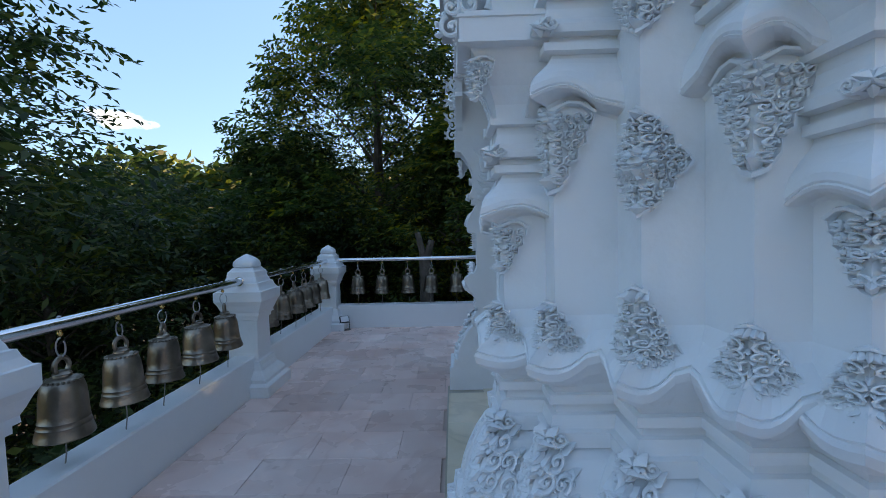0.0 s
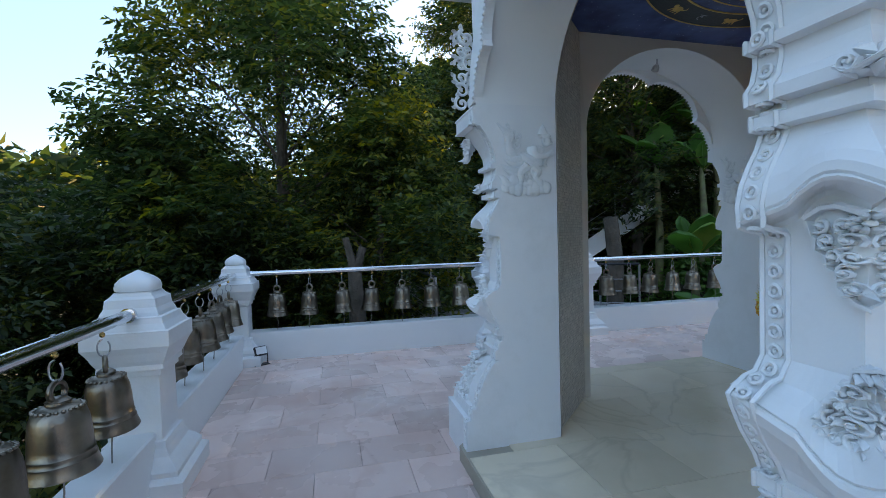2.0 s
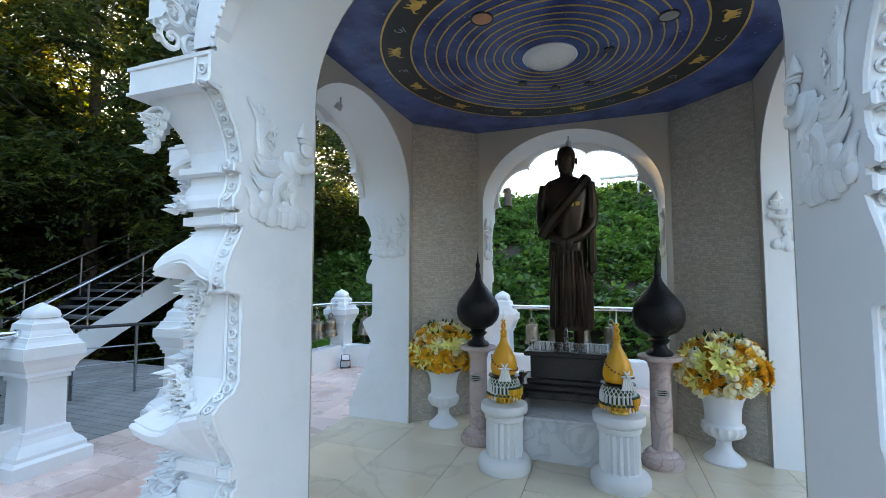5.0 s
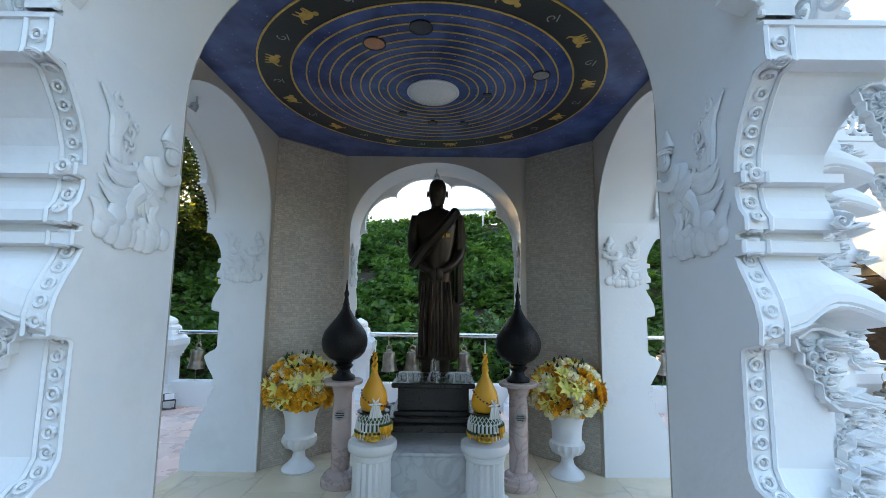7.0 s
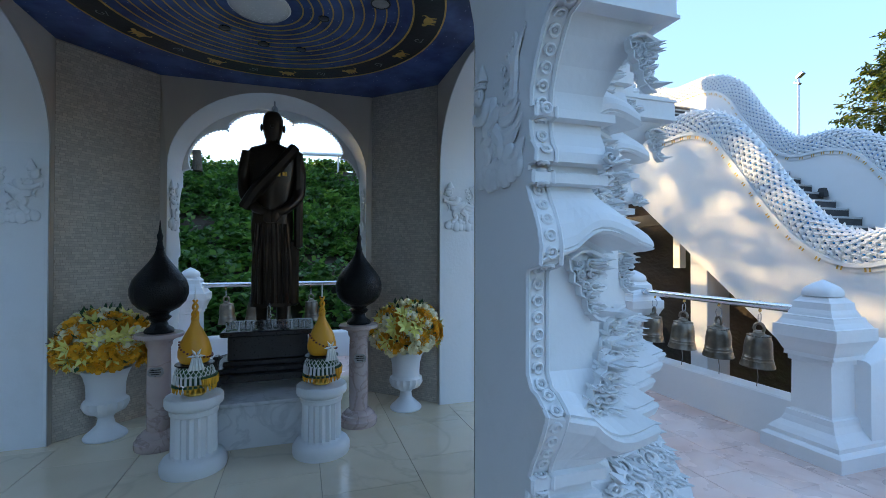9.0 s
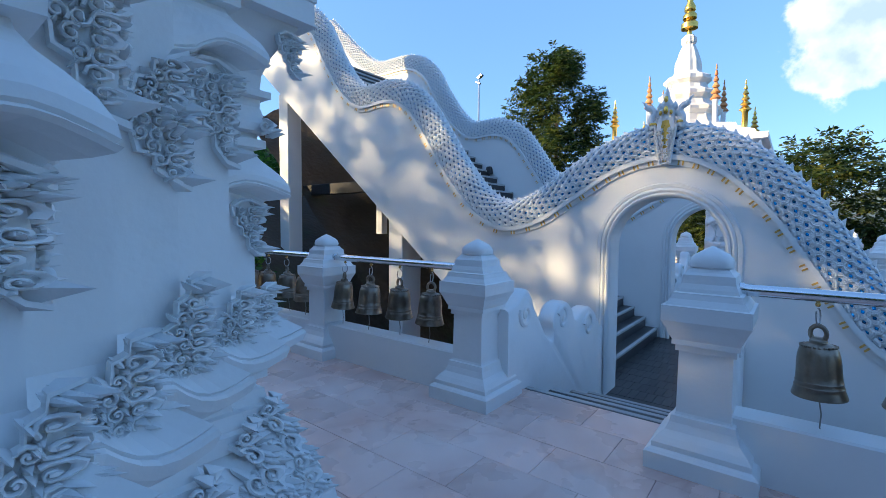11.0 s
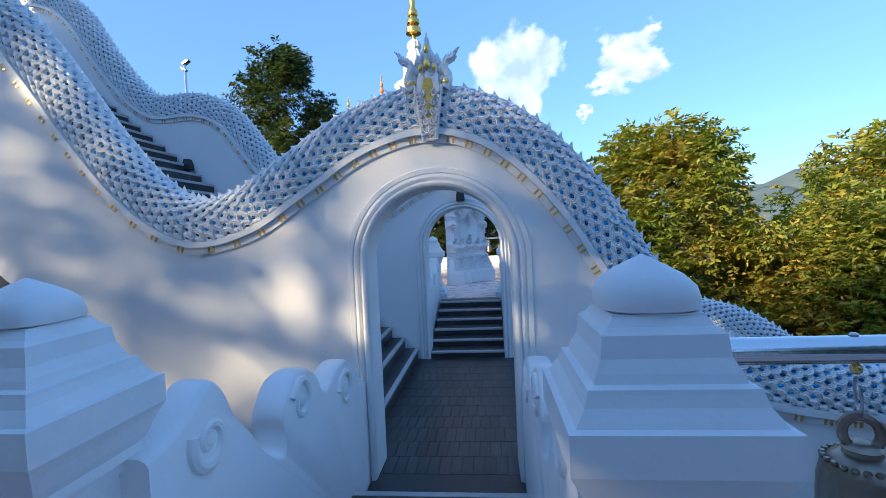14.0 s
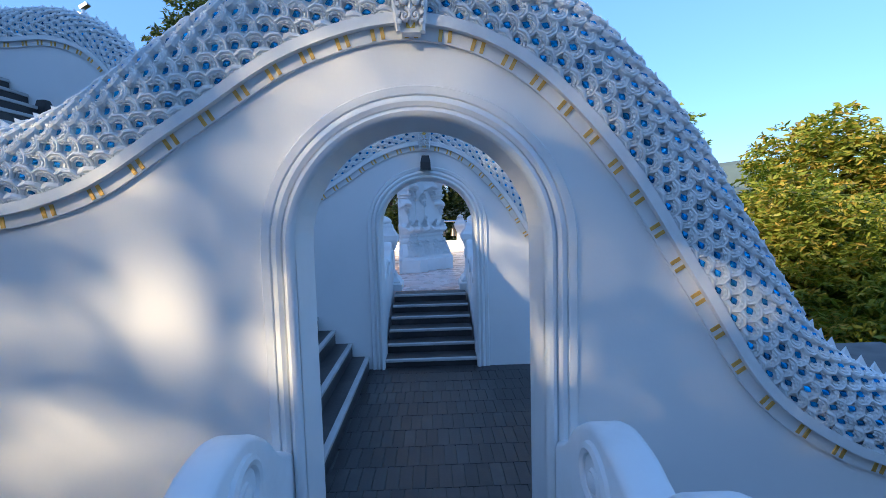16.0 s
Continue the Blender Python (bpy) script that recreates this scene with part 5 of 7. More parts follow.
# landing, stairs
b = Build()
b.box(-6.0, 2 * MIRROR_Y - WALL_Y - 0.45, LAND - 1.2, 1.32, WALL_Y - 0.05, LAND - 0.012)
landing = solid("floor_landing", b, SLATE_JOINT, "black slate tiled landing behind the gate", "floor", "structure")


def steps(name, count, rise, tread, width, m, label):
    st = thing(name, label, "stairs", m, "", "structure")
    for k in range(count):
        b = Build()
        b.box(0, -tread * (k + 1), -rise * (k + 1) - 0.5, width, -tread * k - 0.03, -rise * k - 0.003)
        part("tread", b, SLATE, st)
        nb = Build()
        nb.box(0, -tread * (k + 1) - 0.012, -rise * k - 0.035, width, -tread * (k + 1) + 0.045, -rise * k + 0.001, 0.005)
        part("nosing", nb, NOSING, st, "pale stone nosing")
    return st


# from the terrace down to the landing: 4 rises
b = Build()
b.box(-0.13, WALL_Y - 0.06, LAND - 0.4, 1.15, -3.1, LAND - 0.002)
solid("floor_threshold", b, SLATE, "black slate floor before the gate", "floor", "structure")
steps("stairs_1", 4, 0.168, 0.52, 1.32, pose(-0.15, -1.06, -0.004), "dark slate steps with pale nosings down to the gate")
far_m = Matrix.Translation((0, 2 * MIRROR_Y, 0)) @ Matrix.Diagonal((1, -1, 1, 1))
steps("stairs_2", 6, 0.112, 0.34, 1.22, far_m @ pose(-0.1, -1.55, -0.004), "dark slate steps with pale nosings up to the far terrace")
up = thing("stairs_3", "black slate stairs with pale nosings climbing between the serpent walls", "stairs", None, "", "structure")
UR, UT = 0.18, 0.212
y0s, y1s = 2 * MIRROR_Y - WALL_Y + 0.02, WALL_Y - WALL_T - 0.02
for k in range(34):
    b = Build()
    x = 1.32 + UT * k
    b.box(x, y0s, LAND + UR * (k - 1) - 0.1, x + UT + 0.02, y1s, LAND + UR * (k + 1))
    part("tread", b, SLATE, up)
    nb = Build()
    nb.box(x - 0.012, y0s, LAND + UR * (k + 1) - 0.035, x + 0.045, y1s, LAND + UR * (k + 1) + 0.004, 0.004)
    part("nosing", nb, NOSING, up, "pale stone nosing")
b = Build()
b.loft([[(1.6 + 0, y, LAND - 0.35), (8.6, y, LAND - 0.35 + 7.0 * UR / UT), (8.6, y, LAND - 0.1 + 7.0 * UR / UT), (1.6, y, LAND - 0.1)] for y in (y0s, y1s)], True, True, False)
solid("stair_slab", b, WHITE_WALL, "white underside of the climbing stairs", "stair slab", "structure")
for x in (4.75,):
    b = Build()
    b.box(x, WALL_Y - 0.6, -2.5, x + 0.34, WALL_Y - 0.1, 0.30 + (x - 3.49) * 0.82 + 0.3, 0.01)
    solid("column_white", b, WHITE_WALL, "plain white square column under the stairs", "column", "structure")
b = Build()
b.box(8.25, WALL_Y - 0.45, -2.5, 8.6, WALL_Y - 0.1, 4.35, 0.01)
solid("column_white_2", b, WHITE_WALL, "plain white square column under the stairs", "column", "structure")
b = Build()
b.box(5.2, -4.55, 2.12, 9.5, -4.35, 2.36, 0.008)
solid("beam", b, IRON, "dark steel beam under the climbing stairs", "beam", "structure")
b = Build()
b.box(5.95, -4.53, 1.25, 6.12, -4.38, 2.118, 0.006)
solid("post_short", b, WHITE_WALL, "short white post under the beam", "post", "structure")


def soil_bank():
    """Bare earth cut into the slope under the stairs, rising away from the terrace."""
    b = Build()
    n, k = 40, 24
    v = []
    for j in range(k + 1):
        y = -4.1 - 3.2 * j / k
        for i in range(n + 1):
            x = 3.6 + 7.4 * i / n
            z = -1.35 + 0.86 * max(0.0, x - 4.3) + 1.1 * min(1.0, max(0.0, (-4.8 - y) / 1.6)) * min(1.0, max(0.0, x - 4.4))
            v.append((x, y, z + 0.12 * noise.noise((x * 2.1, y * 2.1, 4)) + 0.05 * noise.noise((x * 7, y * 7, 1))))
    b.add(v, [(j * (n + 1) + i, j * (n + 1) + i + 1, (j + 1) * (n + 1) + i + 1, (j + 1) * (n + 1) + i) for j in range(k) for i in range(n)], True)
    return b


solid("ground_bank", soil_bank(), SOIL, "dark bare earth bank under the stairs", "ground", "structure")
# far terrace
b = Build()
b.box(-2.15, -18.5, -1.6, 6.15, 2 * MIRROR_Y + 1.5, -0.005)
solid("floor_far", b, PINK, "pink marble floor of the far terrace", "floor", "structure")
for x, y in ((1.3, -9.6), (-0.3, -9.55), (3.05, -9.62), (-2.0, -9.6), (-2.0, -15.5), (1.3, -18.0), (-0.6, -18.0)):
    copy_thing(post, pose(x, y, 0))
b = Build()
b.box(-2.1, -18.2, 0, 6.0, -18.0, KERB_H, 0.01)
solid("kerb_far", b, WHITE_WALL, "low white kerb wall of the far terrace", "kerb wall", "structure")
rail((-0.45, -18.0), (1.15, -18.0))
rail((-1.9, -18.0), (-0.75, -18.0))
bells((-2.0, -18.0), (9, -18.0), 0.4, 0.42, 7)

# stair parapets with scrolls, beside the lower steps


def parapet(m):
    p = thing("stair_parapet", "white plaster stair parapet with volutes and flame scrolls", "parapet", m, "stair parapets")
    top = spline([(-1.22, 0, 0.74), (-1.38, 0, 0.78), (-1.48, 0, 0.84), (-1.56, 0, 0.88), (-1.63, 0, 0.82), (-1.68, 0, 0.72), (-1.8, 0, 0.58), (-1.93, 0, 0.42), (-2.04, 0, 0.33), (-2.11, 0, 0.32), (-2.13, 0, 0.42), (-2.1, 0, 0.5), (-2.14, 0, 0.58), (-2.26, 0, 0.66), (-2.42, 0, 0.66), (-2.56, 0, 0.58),
                  (-2.63, 0, 0.47), (-2.72, 0, 0.43), (-2.82, 0, 0.46), (-2.92, 0, 0.5), (-3.1, 0, 0.51), (-3.28, 0, 0.42), (-3.42, 0, 0.28), (-3.6, 0, 0.18)], 4)
    ring_ = [(q.x, q.z) for q in top] + [(-3.61, -1.2), (-1.22, -1.2)]
    b = Build()
    b.loft([[(x, u, v if v < -1 else v - k) for u, v in ring_] for x, k in ((-0.085, 0.03), (-0.075, 0.012), (-0.05, 0.0), (0.05, 0.0), (0.075, 0.012), (0.085, 0.03))], True, True, True)
    part("wall", b, WHITE, p)
    for cy, cz, r, hand, st_ in ((-1.52, 0.66, 0.11, -1, 0.5), (-2.33, 0.5, 0.13, 1, 0.4), (-3.06, 0.3, 0.15, 1, 0.2)):
        s = Build()
        for side in (0.08, -0.08):
            pts = spiral(0, 0, r, 1.35, st_, hand, 26)
            s.tube([(side, cy + u, cz + v) for u, v in pts], [0.03 - 0.0006 * i for i in range(27)], 8)
            s.ball((side, cy, cz), r * 0.3, 10, sx=0.6)
        part("volute", s, WHITE, p)
    return p


parapet(pose(1.25, 0, 0))
parapet(pose(-0.22, 0, 0))
parapet(far_m @ pose(1.25, 0, 0))
parapet(far_m @ pose(-0.22, 0, 0))

# wall lamps on the far serpent wall and inside the gate
for x, y, z, r in ((5.1, 2 * MIRROR_Y - WALL_Y + 0.03, 2.75, 0), (GATE_X + 0.0, 2 * MIRROR_Y - WALL_Y + 0.03, 1.98, 0)):
    wl = thing("wall_lamp", "small dark grey tapered wall lamp", "wall lamp", pose(x, y, z, 0, 0, r), "wall lamps")
    part("shade", Build().square([(0.065, -0.09), (0.062, 0.0), (0.045, 0.08), (0.04, 0.085)], pose(0, 0.07, 0)), IRON, wl)
    part("bracket", Build().box(-0.03, -0.02, -0.03, 0.03, 0.02, 0.03), IRON, wl)

# ---- things in the pavilion ----
P = FLOOR_P


def fluted(prof, n=72, per=4):
    """A turned form; where the third number is set, it has flutes of that depth."""
    b = Build()
    rows = []
    for r, z, fl in prof:
        row = []
        for i in range(n):
            k = 1 - fl * (0.5 - 0.5 * math.cos(2 * math.pi * i / per)) if fl else 1
            row.append((r * k * math.cos(2 * math.pi * i / n), r * k * math.sin(2 * math.pi * i / n), z))
        rows.append(row)
    return b.loft(rows)


# marble altar block
altar = thing("altar_block", "low white and grey veined marble altar block", "altar", pose(3.10, 2.97, P))
part("body", Build().box(-0.55, -0.52, 0, 0.5, 0.52, 0.305, 0.004), GREY_MARBLE, altar)
part("top_slab", Build().box(-0.56, -0.53, 0.306, 0.51, 0.53, 0.335, 0.006), GREY_MARBLE, altar)
AZ = P + 0.336
stand = thing("statue_stand", "black lacquered stepped altar table with curved feet", "altar table", pose(3.13, 2.97, AZ))
tb = Build()
tb.box(-0.42, -0.42, 0.10, 0.36, 0.42, 0.16, 0.008)
tb.box(-0.37, -0.37, 0.16, 0.34, 0.37, 0.2, 0.006)
part("base", tb, BLACK_WOOD, stand)
tb = Build()
tb.box(-0.31, -0.33, 0.2, 0.33, 0.33, 0.24, 0.006)
tb.box(-0.28, -0.3, 0.24, 0.31, 0.3, 0.43, 0.006)
tb.box(-0.33, -0.35, 0.43, 0.33, 0.35, 0.47, 0.008)
part("body", tb, BLACK_WOOD, stand)
for sx in (-1, 1):
    for sy in (-1, 1):
        fb = Build()
        fb.tube([tuple(q) for q in spline([(sx * 0.34 - 0.03, sy * 0.36, 0.12), (sx * 0.4 - 0.03, sy * 0.44, 0.09), (sx * 0.41 - 0.03, sy * 0.46, 0.045), (sx * 0.37 - 0.03, sy * 0.41, 0.02)], 4)], [0.06] * 5 + [0.05] * 4 + [0.035] * 4, 8)
        part("foot", fb, BLACK_WOOD, stand)
for sy in (-1, 1):
    wb = Build()
    wb.slab([(sy * 0.36, 0.1), (sy * 0.5, 0.14), (sy * 0.5, 0.17), (sy * 0.42, 0.22), (sy * 0.38, 0.3), (sy * 0.35, 0.3)], "x", -0.38, -0.3)
    part("corner_wing", wb, BLACK_WOOD, stand)
SZ = AZ + 0.471

# bronze statue: one plain form, robed and standing with joined palms
st = Build()
SEC = [(0.20, 0.13, 0.15), (0.20, 0.13, 0.22), (0.17, 0.12, 0.3), (0.175, 0.13, 0.5), (0.19, 0.14, 0.7), (0.195, 0.15, 0.82), (0.185, 0.14, 0.95), (0.19, 0.145, 1.05), (0.215, 0.15, 1.2), (0.235, 0.145, 1.32), (0.235, 0.125, 1.4), (0.19, 0.1, 1.45), (0.1, 0.08, 1.475), (0.062, 0.066, 1.49), (0.058, 0.062, 1.53)]
rows = []
for a, c, z in SEC:
    rows.append([(c * math.sin(t) * 0.9 + 0.006 * math.sin(7 * t + 9 * z), a * 0.84 * math.cos(t) + 0.006 * math.cos(9 * t + 5 * z), z) for t in [2 * math.pi * i / 36 for i in range(36)]])
st.loft(rows)
st.lathe([(0.05, 1.5), (0.072, 1.54), (0.088, 1.6), (0.092, 1.66), (0.085, 1.71), (0.06, 1.745), (0.02, 1.757)], 20, None, True, 0.0, 1.05, 0.88)
st.ball((-0.09, 0, 1.615), 0.016, 8)
for s in (1, -1):
    st.ball((0.0, s * 0.088, 1.62), 0.028, 8, sx=0.7, sy=0.4, sz=1.3)
    st.tube([tuple(q) for q in spline([(0, s * 0.18, 1.41), (-0.01, s * 0.212, 1.22), (-0.05, s * 0.205, 1.06), (-0.13, s * 0.12, 0.95), (-0.16, s * 0.02, 0.9)], 5)], [0.056] * 6 + [0.048] * 6 + [0.04] * 5 + [0.034] * 4, 12)
    st.ball((-0.17, s * 0.02, 0.88), 0.045, 10, sx=0.7, sz=1.3)
    st.tube([(0.02, s * 0.08, 0.16), (0.015, s * 0.08, 0.03)], [0.05, 0.042], 10)
    st.ball((-0.05, s * 0.085, 0.022), 0.05, 10, sx=1.9, sz=0.45)
# folded cloth over one shoulder and hanging panel
st.tube([tuple(q) for q in spline([(-0.06, -0.17, 1.45), (-0.15, -0.05, 1.28), (-0.17, 0.1, 1.1), (-0.12, 0.2, 0.95)], 6)], 0.05, 8)
for k in range(6):
    st.tube([tuple(q) for q in spline([(-0.07, -0.2 + 0.03 * k, 1.44), (-0.145, -0.08 + 0.035 * k, 1.25 - 0.02 * k), (-0.13, 0.08 + 0.03 * k, 1.05 - 0.02 * k)], 6)], 0.013, 6)
for k in range(7):
    y = -0.14 + 0.045 * k
    st.tube([(-0.12, y * 0.8, 0.82), (-0.125 + 0.02 * (k % 2), y, 0.5), (-0.11, y * 1.05, 0.18)], 0.016, 6)
st.box(-0.08, -0.24, 0.62, 0.02, -0.17, 1.43, 0.02)
st.box(-0.06, -0.21, 0.15, 0.0, -0.13, 0.7, 0.02)
statue = solid("bronze_statue", st, BRONZE, "dark bronze statue of a standing robed figure", "statue", m=pose(3.16, 2.965, SZ) @ Matrix.Scale(1.05, 4))
for k, (y, z) in enumerate(((-0.07, 1.27), (-0.10, 1.22), (-0.05, 1.215))):
    gl = Build()
    gl.box(-0.008, -0.018, -0.018, 0.008, 0.018, 0.018, 0.003)
    solid("gold_leaf_patch", gl, GOLD, "small square of gold leaf stuck on the statue", "gold leaf", group="gold leaf on the statue", m=pose(3.16 - 0.17, 2.965 + y * 1.05, SZ + z * 1.05, 0, -12, 0))

# glasses in front of the statue
gb = Build()
gb.lathe([(0.022, 0.0), (0.025, 0.07), (0.023, 0.07), (0.02, 0.006)], 14)
glass_me = gb.mesh("drinking_glass", GLASSY)
gr = random.Random(3)
for k in range(13):
    g = new("drinking_glass", glass_me)
    g.matrix_basis = pose(3.13 - 0.24 + gr.uniform(-0.05, 0.03), 2.97 - 0.3 + 0.05 * k + gr.uniform(-0.008, 0.008), SZ)
    tagged(g, "small clear drinking glass on the black altar table", "glass", "offering glasses")
fig = Build()
fig.lathe([(0.02, 0), (0.02, 0.02), (0.013, 0.05), (0.018, 0.1), (0.012, 0.15), (0.016, 0.18), (0.004, 0.21)], 12)
solid("small_figurine", fig, GLASSY, "small clear glass figurine between the glasses", "figurine", m=pose(3.13 - 0.22, 2.97, SZ))

# fluted white pedestals with offering trees
ped = thing("pedestal", "short white fluted plaster pedestal column", "pedestal", pose(2.345, 3.394, P), "white pedestals")
part("base", Build().lathe([(0.195, 0), (0.2, 0.02), (0.2, 0.06), (0.185, 0.085), (0.165, 0.1)], 40), WHITE, ped)
part("shaft", fluted([(0.145, 0.1, 0), (0.14, 0.11, 0.12), (0.137, 0.36, 0.12), (0.143, 0.37, 0)]), WHITE, ped)
part("capital", Build().lathe([(0.145, 0.37), (0.15, 0.4), (0.145, 0.405), (0.172, 0.425), (0.176, 0.44), (0.176, 0.475), (0.17, 0.485), (0.0, 0.486)], 40), WHITE, ped)
copy_thing(ped, pose(2.352, 2.58, P))


def offering(m):
    o = thing("offering_tree", "orange satin offering cone with flower garlands on a gold foot", "offering", m, "offering trees")
    part("foot", Build().lathe([(0.06, 0), (0.065, 0.006), (0.06, 0.02), (0.045, 0.03), (0.05, 0.05), (0.058, 0.07), (0.056, 0.075)], 20), GOLD, o, "gold foot")
    part("cone", Build().lathe([(0.05, 0.20), (0.085, 0.215), (0.1, 0.25), (0.1, 0.29), (0.085, 0.35), (0.055, 0.41), (0.03, 0.455), (0.018, 0.5), (0.016, 0.52)], 24), SATIN, o)
    tw = Build()
    for k in range(2):
        tw.tube([(0.013 * math.cos(3.14 * k + i * 0.7), 0.013 * math.sin(3.14 * k + i * 0.7), 0.5 + 0.011 * i) for i in range(12)], [0.014 - 0.0007 * i for i in range(12)], 6)
    tw.ball((0, 0, 0.5), 0.026, 10)
    part("twisted_tip", tw, SATIN, o)
    part("spike", Build().tube([(0, 0, 0.62), (0, 0, 0.72)], [0.007, 0.002], 6), WHITE_SILK, o)
    part("plate", Build().lathe([(0.1, 0.193), (0.118, 0.2), (0.117, 0.206), (0.05, 0.208)], 24), BLACK_WOOD, o)
    part("skirt", Build().lathe([(0.09, 0.075), (0.115, 0.12), (0.112, 0.16), (0.095, 0.192)], 24), GREEN_LEAF, o)
    q = random.Random(5)
    t1, t2, t3 = Build(), Build(), Build()
    for k in range(26):
        a = 2 * math.pi * k / 26
        c, s = math.cos(a), math.sin(a)
        t1.tube([(0.118 * c, 0.118 * s, 0.14), (0.122 * c, 0.122 * s, 0.085)], [0.007, 0.008], 6)
        t2.ball((0.124 * c, 0.124 * s, 0.07), 0.012, 6)
        t3.tube([(0.124 * c, 0.124 * s, 0.065), (0.126 * c, 0.126 * s, 0.03)], [0.011, 0.003], 6)
    for k in range(16):
        a = -2.6 + 0.09 * k
        t3.tube([(0.135 * math.cos(a), 0.135 * math.sin(a), 0.12), (0.14 * math.cos(a), 0.14 * math.sin(a), 0.07)], [0.011, 0.003], 6)
        t2.ball((0.13 * math.cos(a), 0.13 * math.sin(a), 0.125), 0.012, 6)
    part("white_tassel", t1, WHITE_SILK, o)
    part("green_bead", t2, GREEN_LEAF, o)
    part("yellow_tassel", t3, YELLOW, o)
    net = Build()
    for k in range(24):
        a = 2 * math.pi * k / 24
        for s in (1, -1):
            net.tube([(0.1 * math.cos(a), 0.1 * math.sin(a), 0.19), (0.116 * math.cos(a + s * 0.2), 0.116 * math.sin(a + s * 0.2), 0.16), (0.118 * math.cos(a + s * 0.4), 0.118 * math.sin(a + s * 0.4), 0.13)], 0.003, 4)
    part("white_net", net, WHITE_SILK, o)
    chain = Build()
    for k in range(24):
        t = k / 23
        a = math.pi * 0.55 + t * 2.2 * math.pi * 0.8
        z = 0.35 - 0.1 * math.sin(math.pi * t)
        r = float(np.interp(z, [0.215, 0.25, 0.29, 0.35, 0.41], [0.085, 0.1, 0.1, 0.085, 0.055])) + 0.004
        chain.ball((r * math.cos(a), r * math.sin(a), z), 0.008, 6)
    part("bead_chain", chain, mat("garnet_beads", (0.2, 0.05, 0.03), None, 0.3), o)
    star = Build()
    for k in range(6):
        a = 2 * math.pi * k / 6
        star.add([(0, 0, 0), (0.025 * math.cos(a - 0.4), 0.025 * math.sin(a - 0.4), 0.003), (0.055 * math.cos(a), 0.055 * math.sin(a), 0.0), (0.025 * math.cos(a + 0.4), 0.025 * math.sin(a + 0.4), 0.003), (0.02 * math.cos(a), 0.02 * math.sin(a), 0.012)], [(0, 1, 4), (1, 2, 4), (2, 3, 4), (3, 0, 4)])
    star.ball((0, 0, 0.008), 0.012, 8)
    for k in range(5):
        star.tube([(0.01 * (k - 2), -0.01, 0.004), (0.02 * (k - 2), -0.09, 0.012)], [0.007, 0.01], 5)
    part("ribbon_star", star, WHITE_SILK, o, "white ribbon rosette", pose(-0.105, -0.03, 0.27, 0, 0, 0) @ pose(0, 0, 0, 90, 0, 0) @ pose(0, 0, 0, 0, -75, 0))
    return o


of1 = offering(pose(2.345, 3.394, P + 0.487))
copy_thing(of1, pose(2.352, 2.58, P + 0.487, 0, 0, 15))

# rose marble columns with black lotus finials
col = thing("marble_column", "slim rose marble column with round base and small plaque", "column", pose(2.803, 3.722, P), "rose marble columns")
part("base", Build().lathe([(0.15, 0), (0.155, 0.015), (0.155, 0.05), (0.14, 0.06), (0.135, 0.085), (0.12, 0.09), (0.11, 0.11), (0.09, 0.125)], 32), ROSE_MARBLE, col)
part("shaft", Build().lathe([(0.075, 0.125), (0.08, 0.4), (0.075, 0.72), (0.085, 0.74), (0.09, 0.77), (0.12, 0.795), (0.13, 0.8)], 32), ROSE_MARBLE, col)
part("top", Build().lathe([(0.155, 0.8), (0.162, 0.808), (0.162, 0.825), (0.155, 0.832), (0.0, 0.833)], 32), ROSE_MARBLE, col)
pq = Build()
pq.slab([(-0.05, -0.015), (-0.035, -0.032), (0.035, -0.032), (0.05, -0.015), (0.05, 0.015), (0.035, 0.032), (-0.035, 0.032), (-0.05, 0.015)], "x", -0.088, -0.076)
pl = part("plaque", pq, STEEL, col, "small grey metal plaque", pose(0, 0, 0.56))
wr = Build()
for k, w in enumerate((0.03, 0.036, 0.026)):
    wr.box(-0.0895, -w, 0.014 - 0.016 * k, -0.0878, w, 0.02 - 0.016 * k)
part("writing", wr, BLACK_WOOD, pl)
copy_thing(col, pose(2.80, 2.262, P))
urn = thing("lotus_finial", "black carved wooden lotus-bud finial on a marble column", "finial", pose(2.803, 3.722, P + 0.834), "black lotus finials")
part("foot", Build().lathe([(0.095, 0), (0.1, 0.012), (0.09, 0.03), (0.06, 0.05), (0.05, 0.08), (0.07, 0.1), (0.08, 0.115), (0.06, 0.13), (0.075, 0.15)], 32), BLACK_CARVED, urn)
part("bud", Build().lathe([(0.075, 0.15), (0.13, 0.18), (0.17, 0.225), (0.188, 0.28), (0.188, 0.33), (0.17, 0.39), (0.135, 0.44), (0.095, 0.49), (0.062, 0.535), (0.038, 0.575), (0.026, 0.61)], 40, None, True, 0.012), BLACK_CARVED, urn)
part("spire", Build().lathe([(0.026, 0.61), (0.03, 0.62), (0.022, 0.64), (0.016, 0.68), (0.02, 0.7), (0.022, 0.715), (0.012, 0.74), (0.006, 0.79), (0.002, 0.83)], 16), BLACK_CARVED, urn)
copy_thing(urn, pose(2.80, 2.262, P + 0.834))

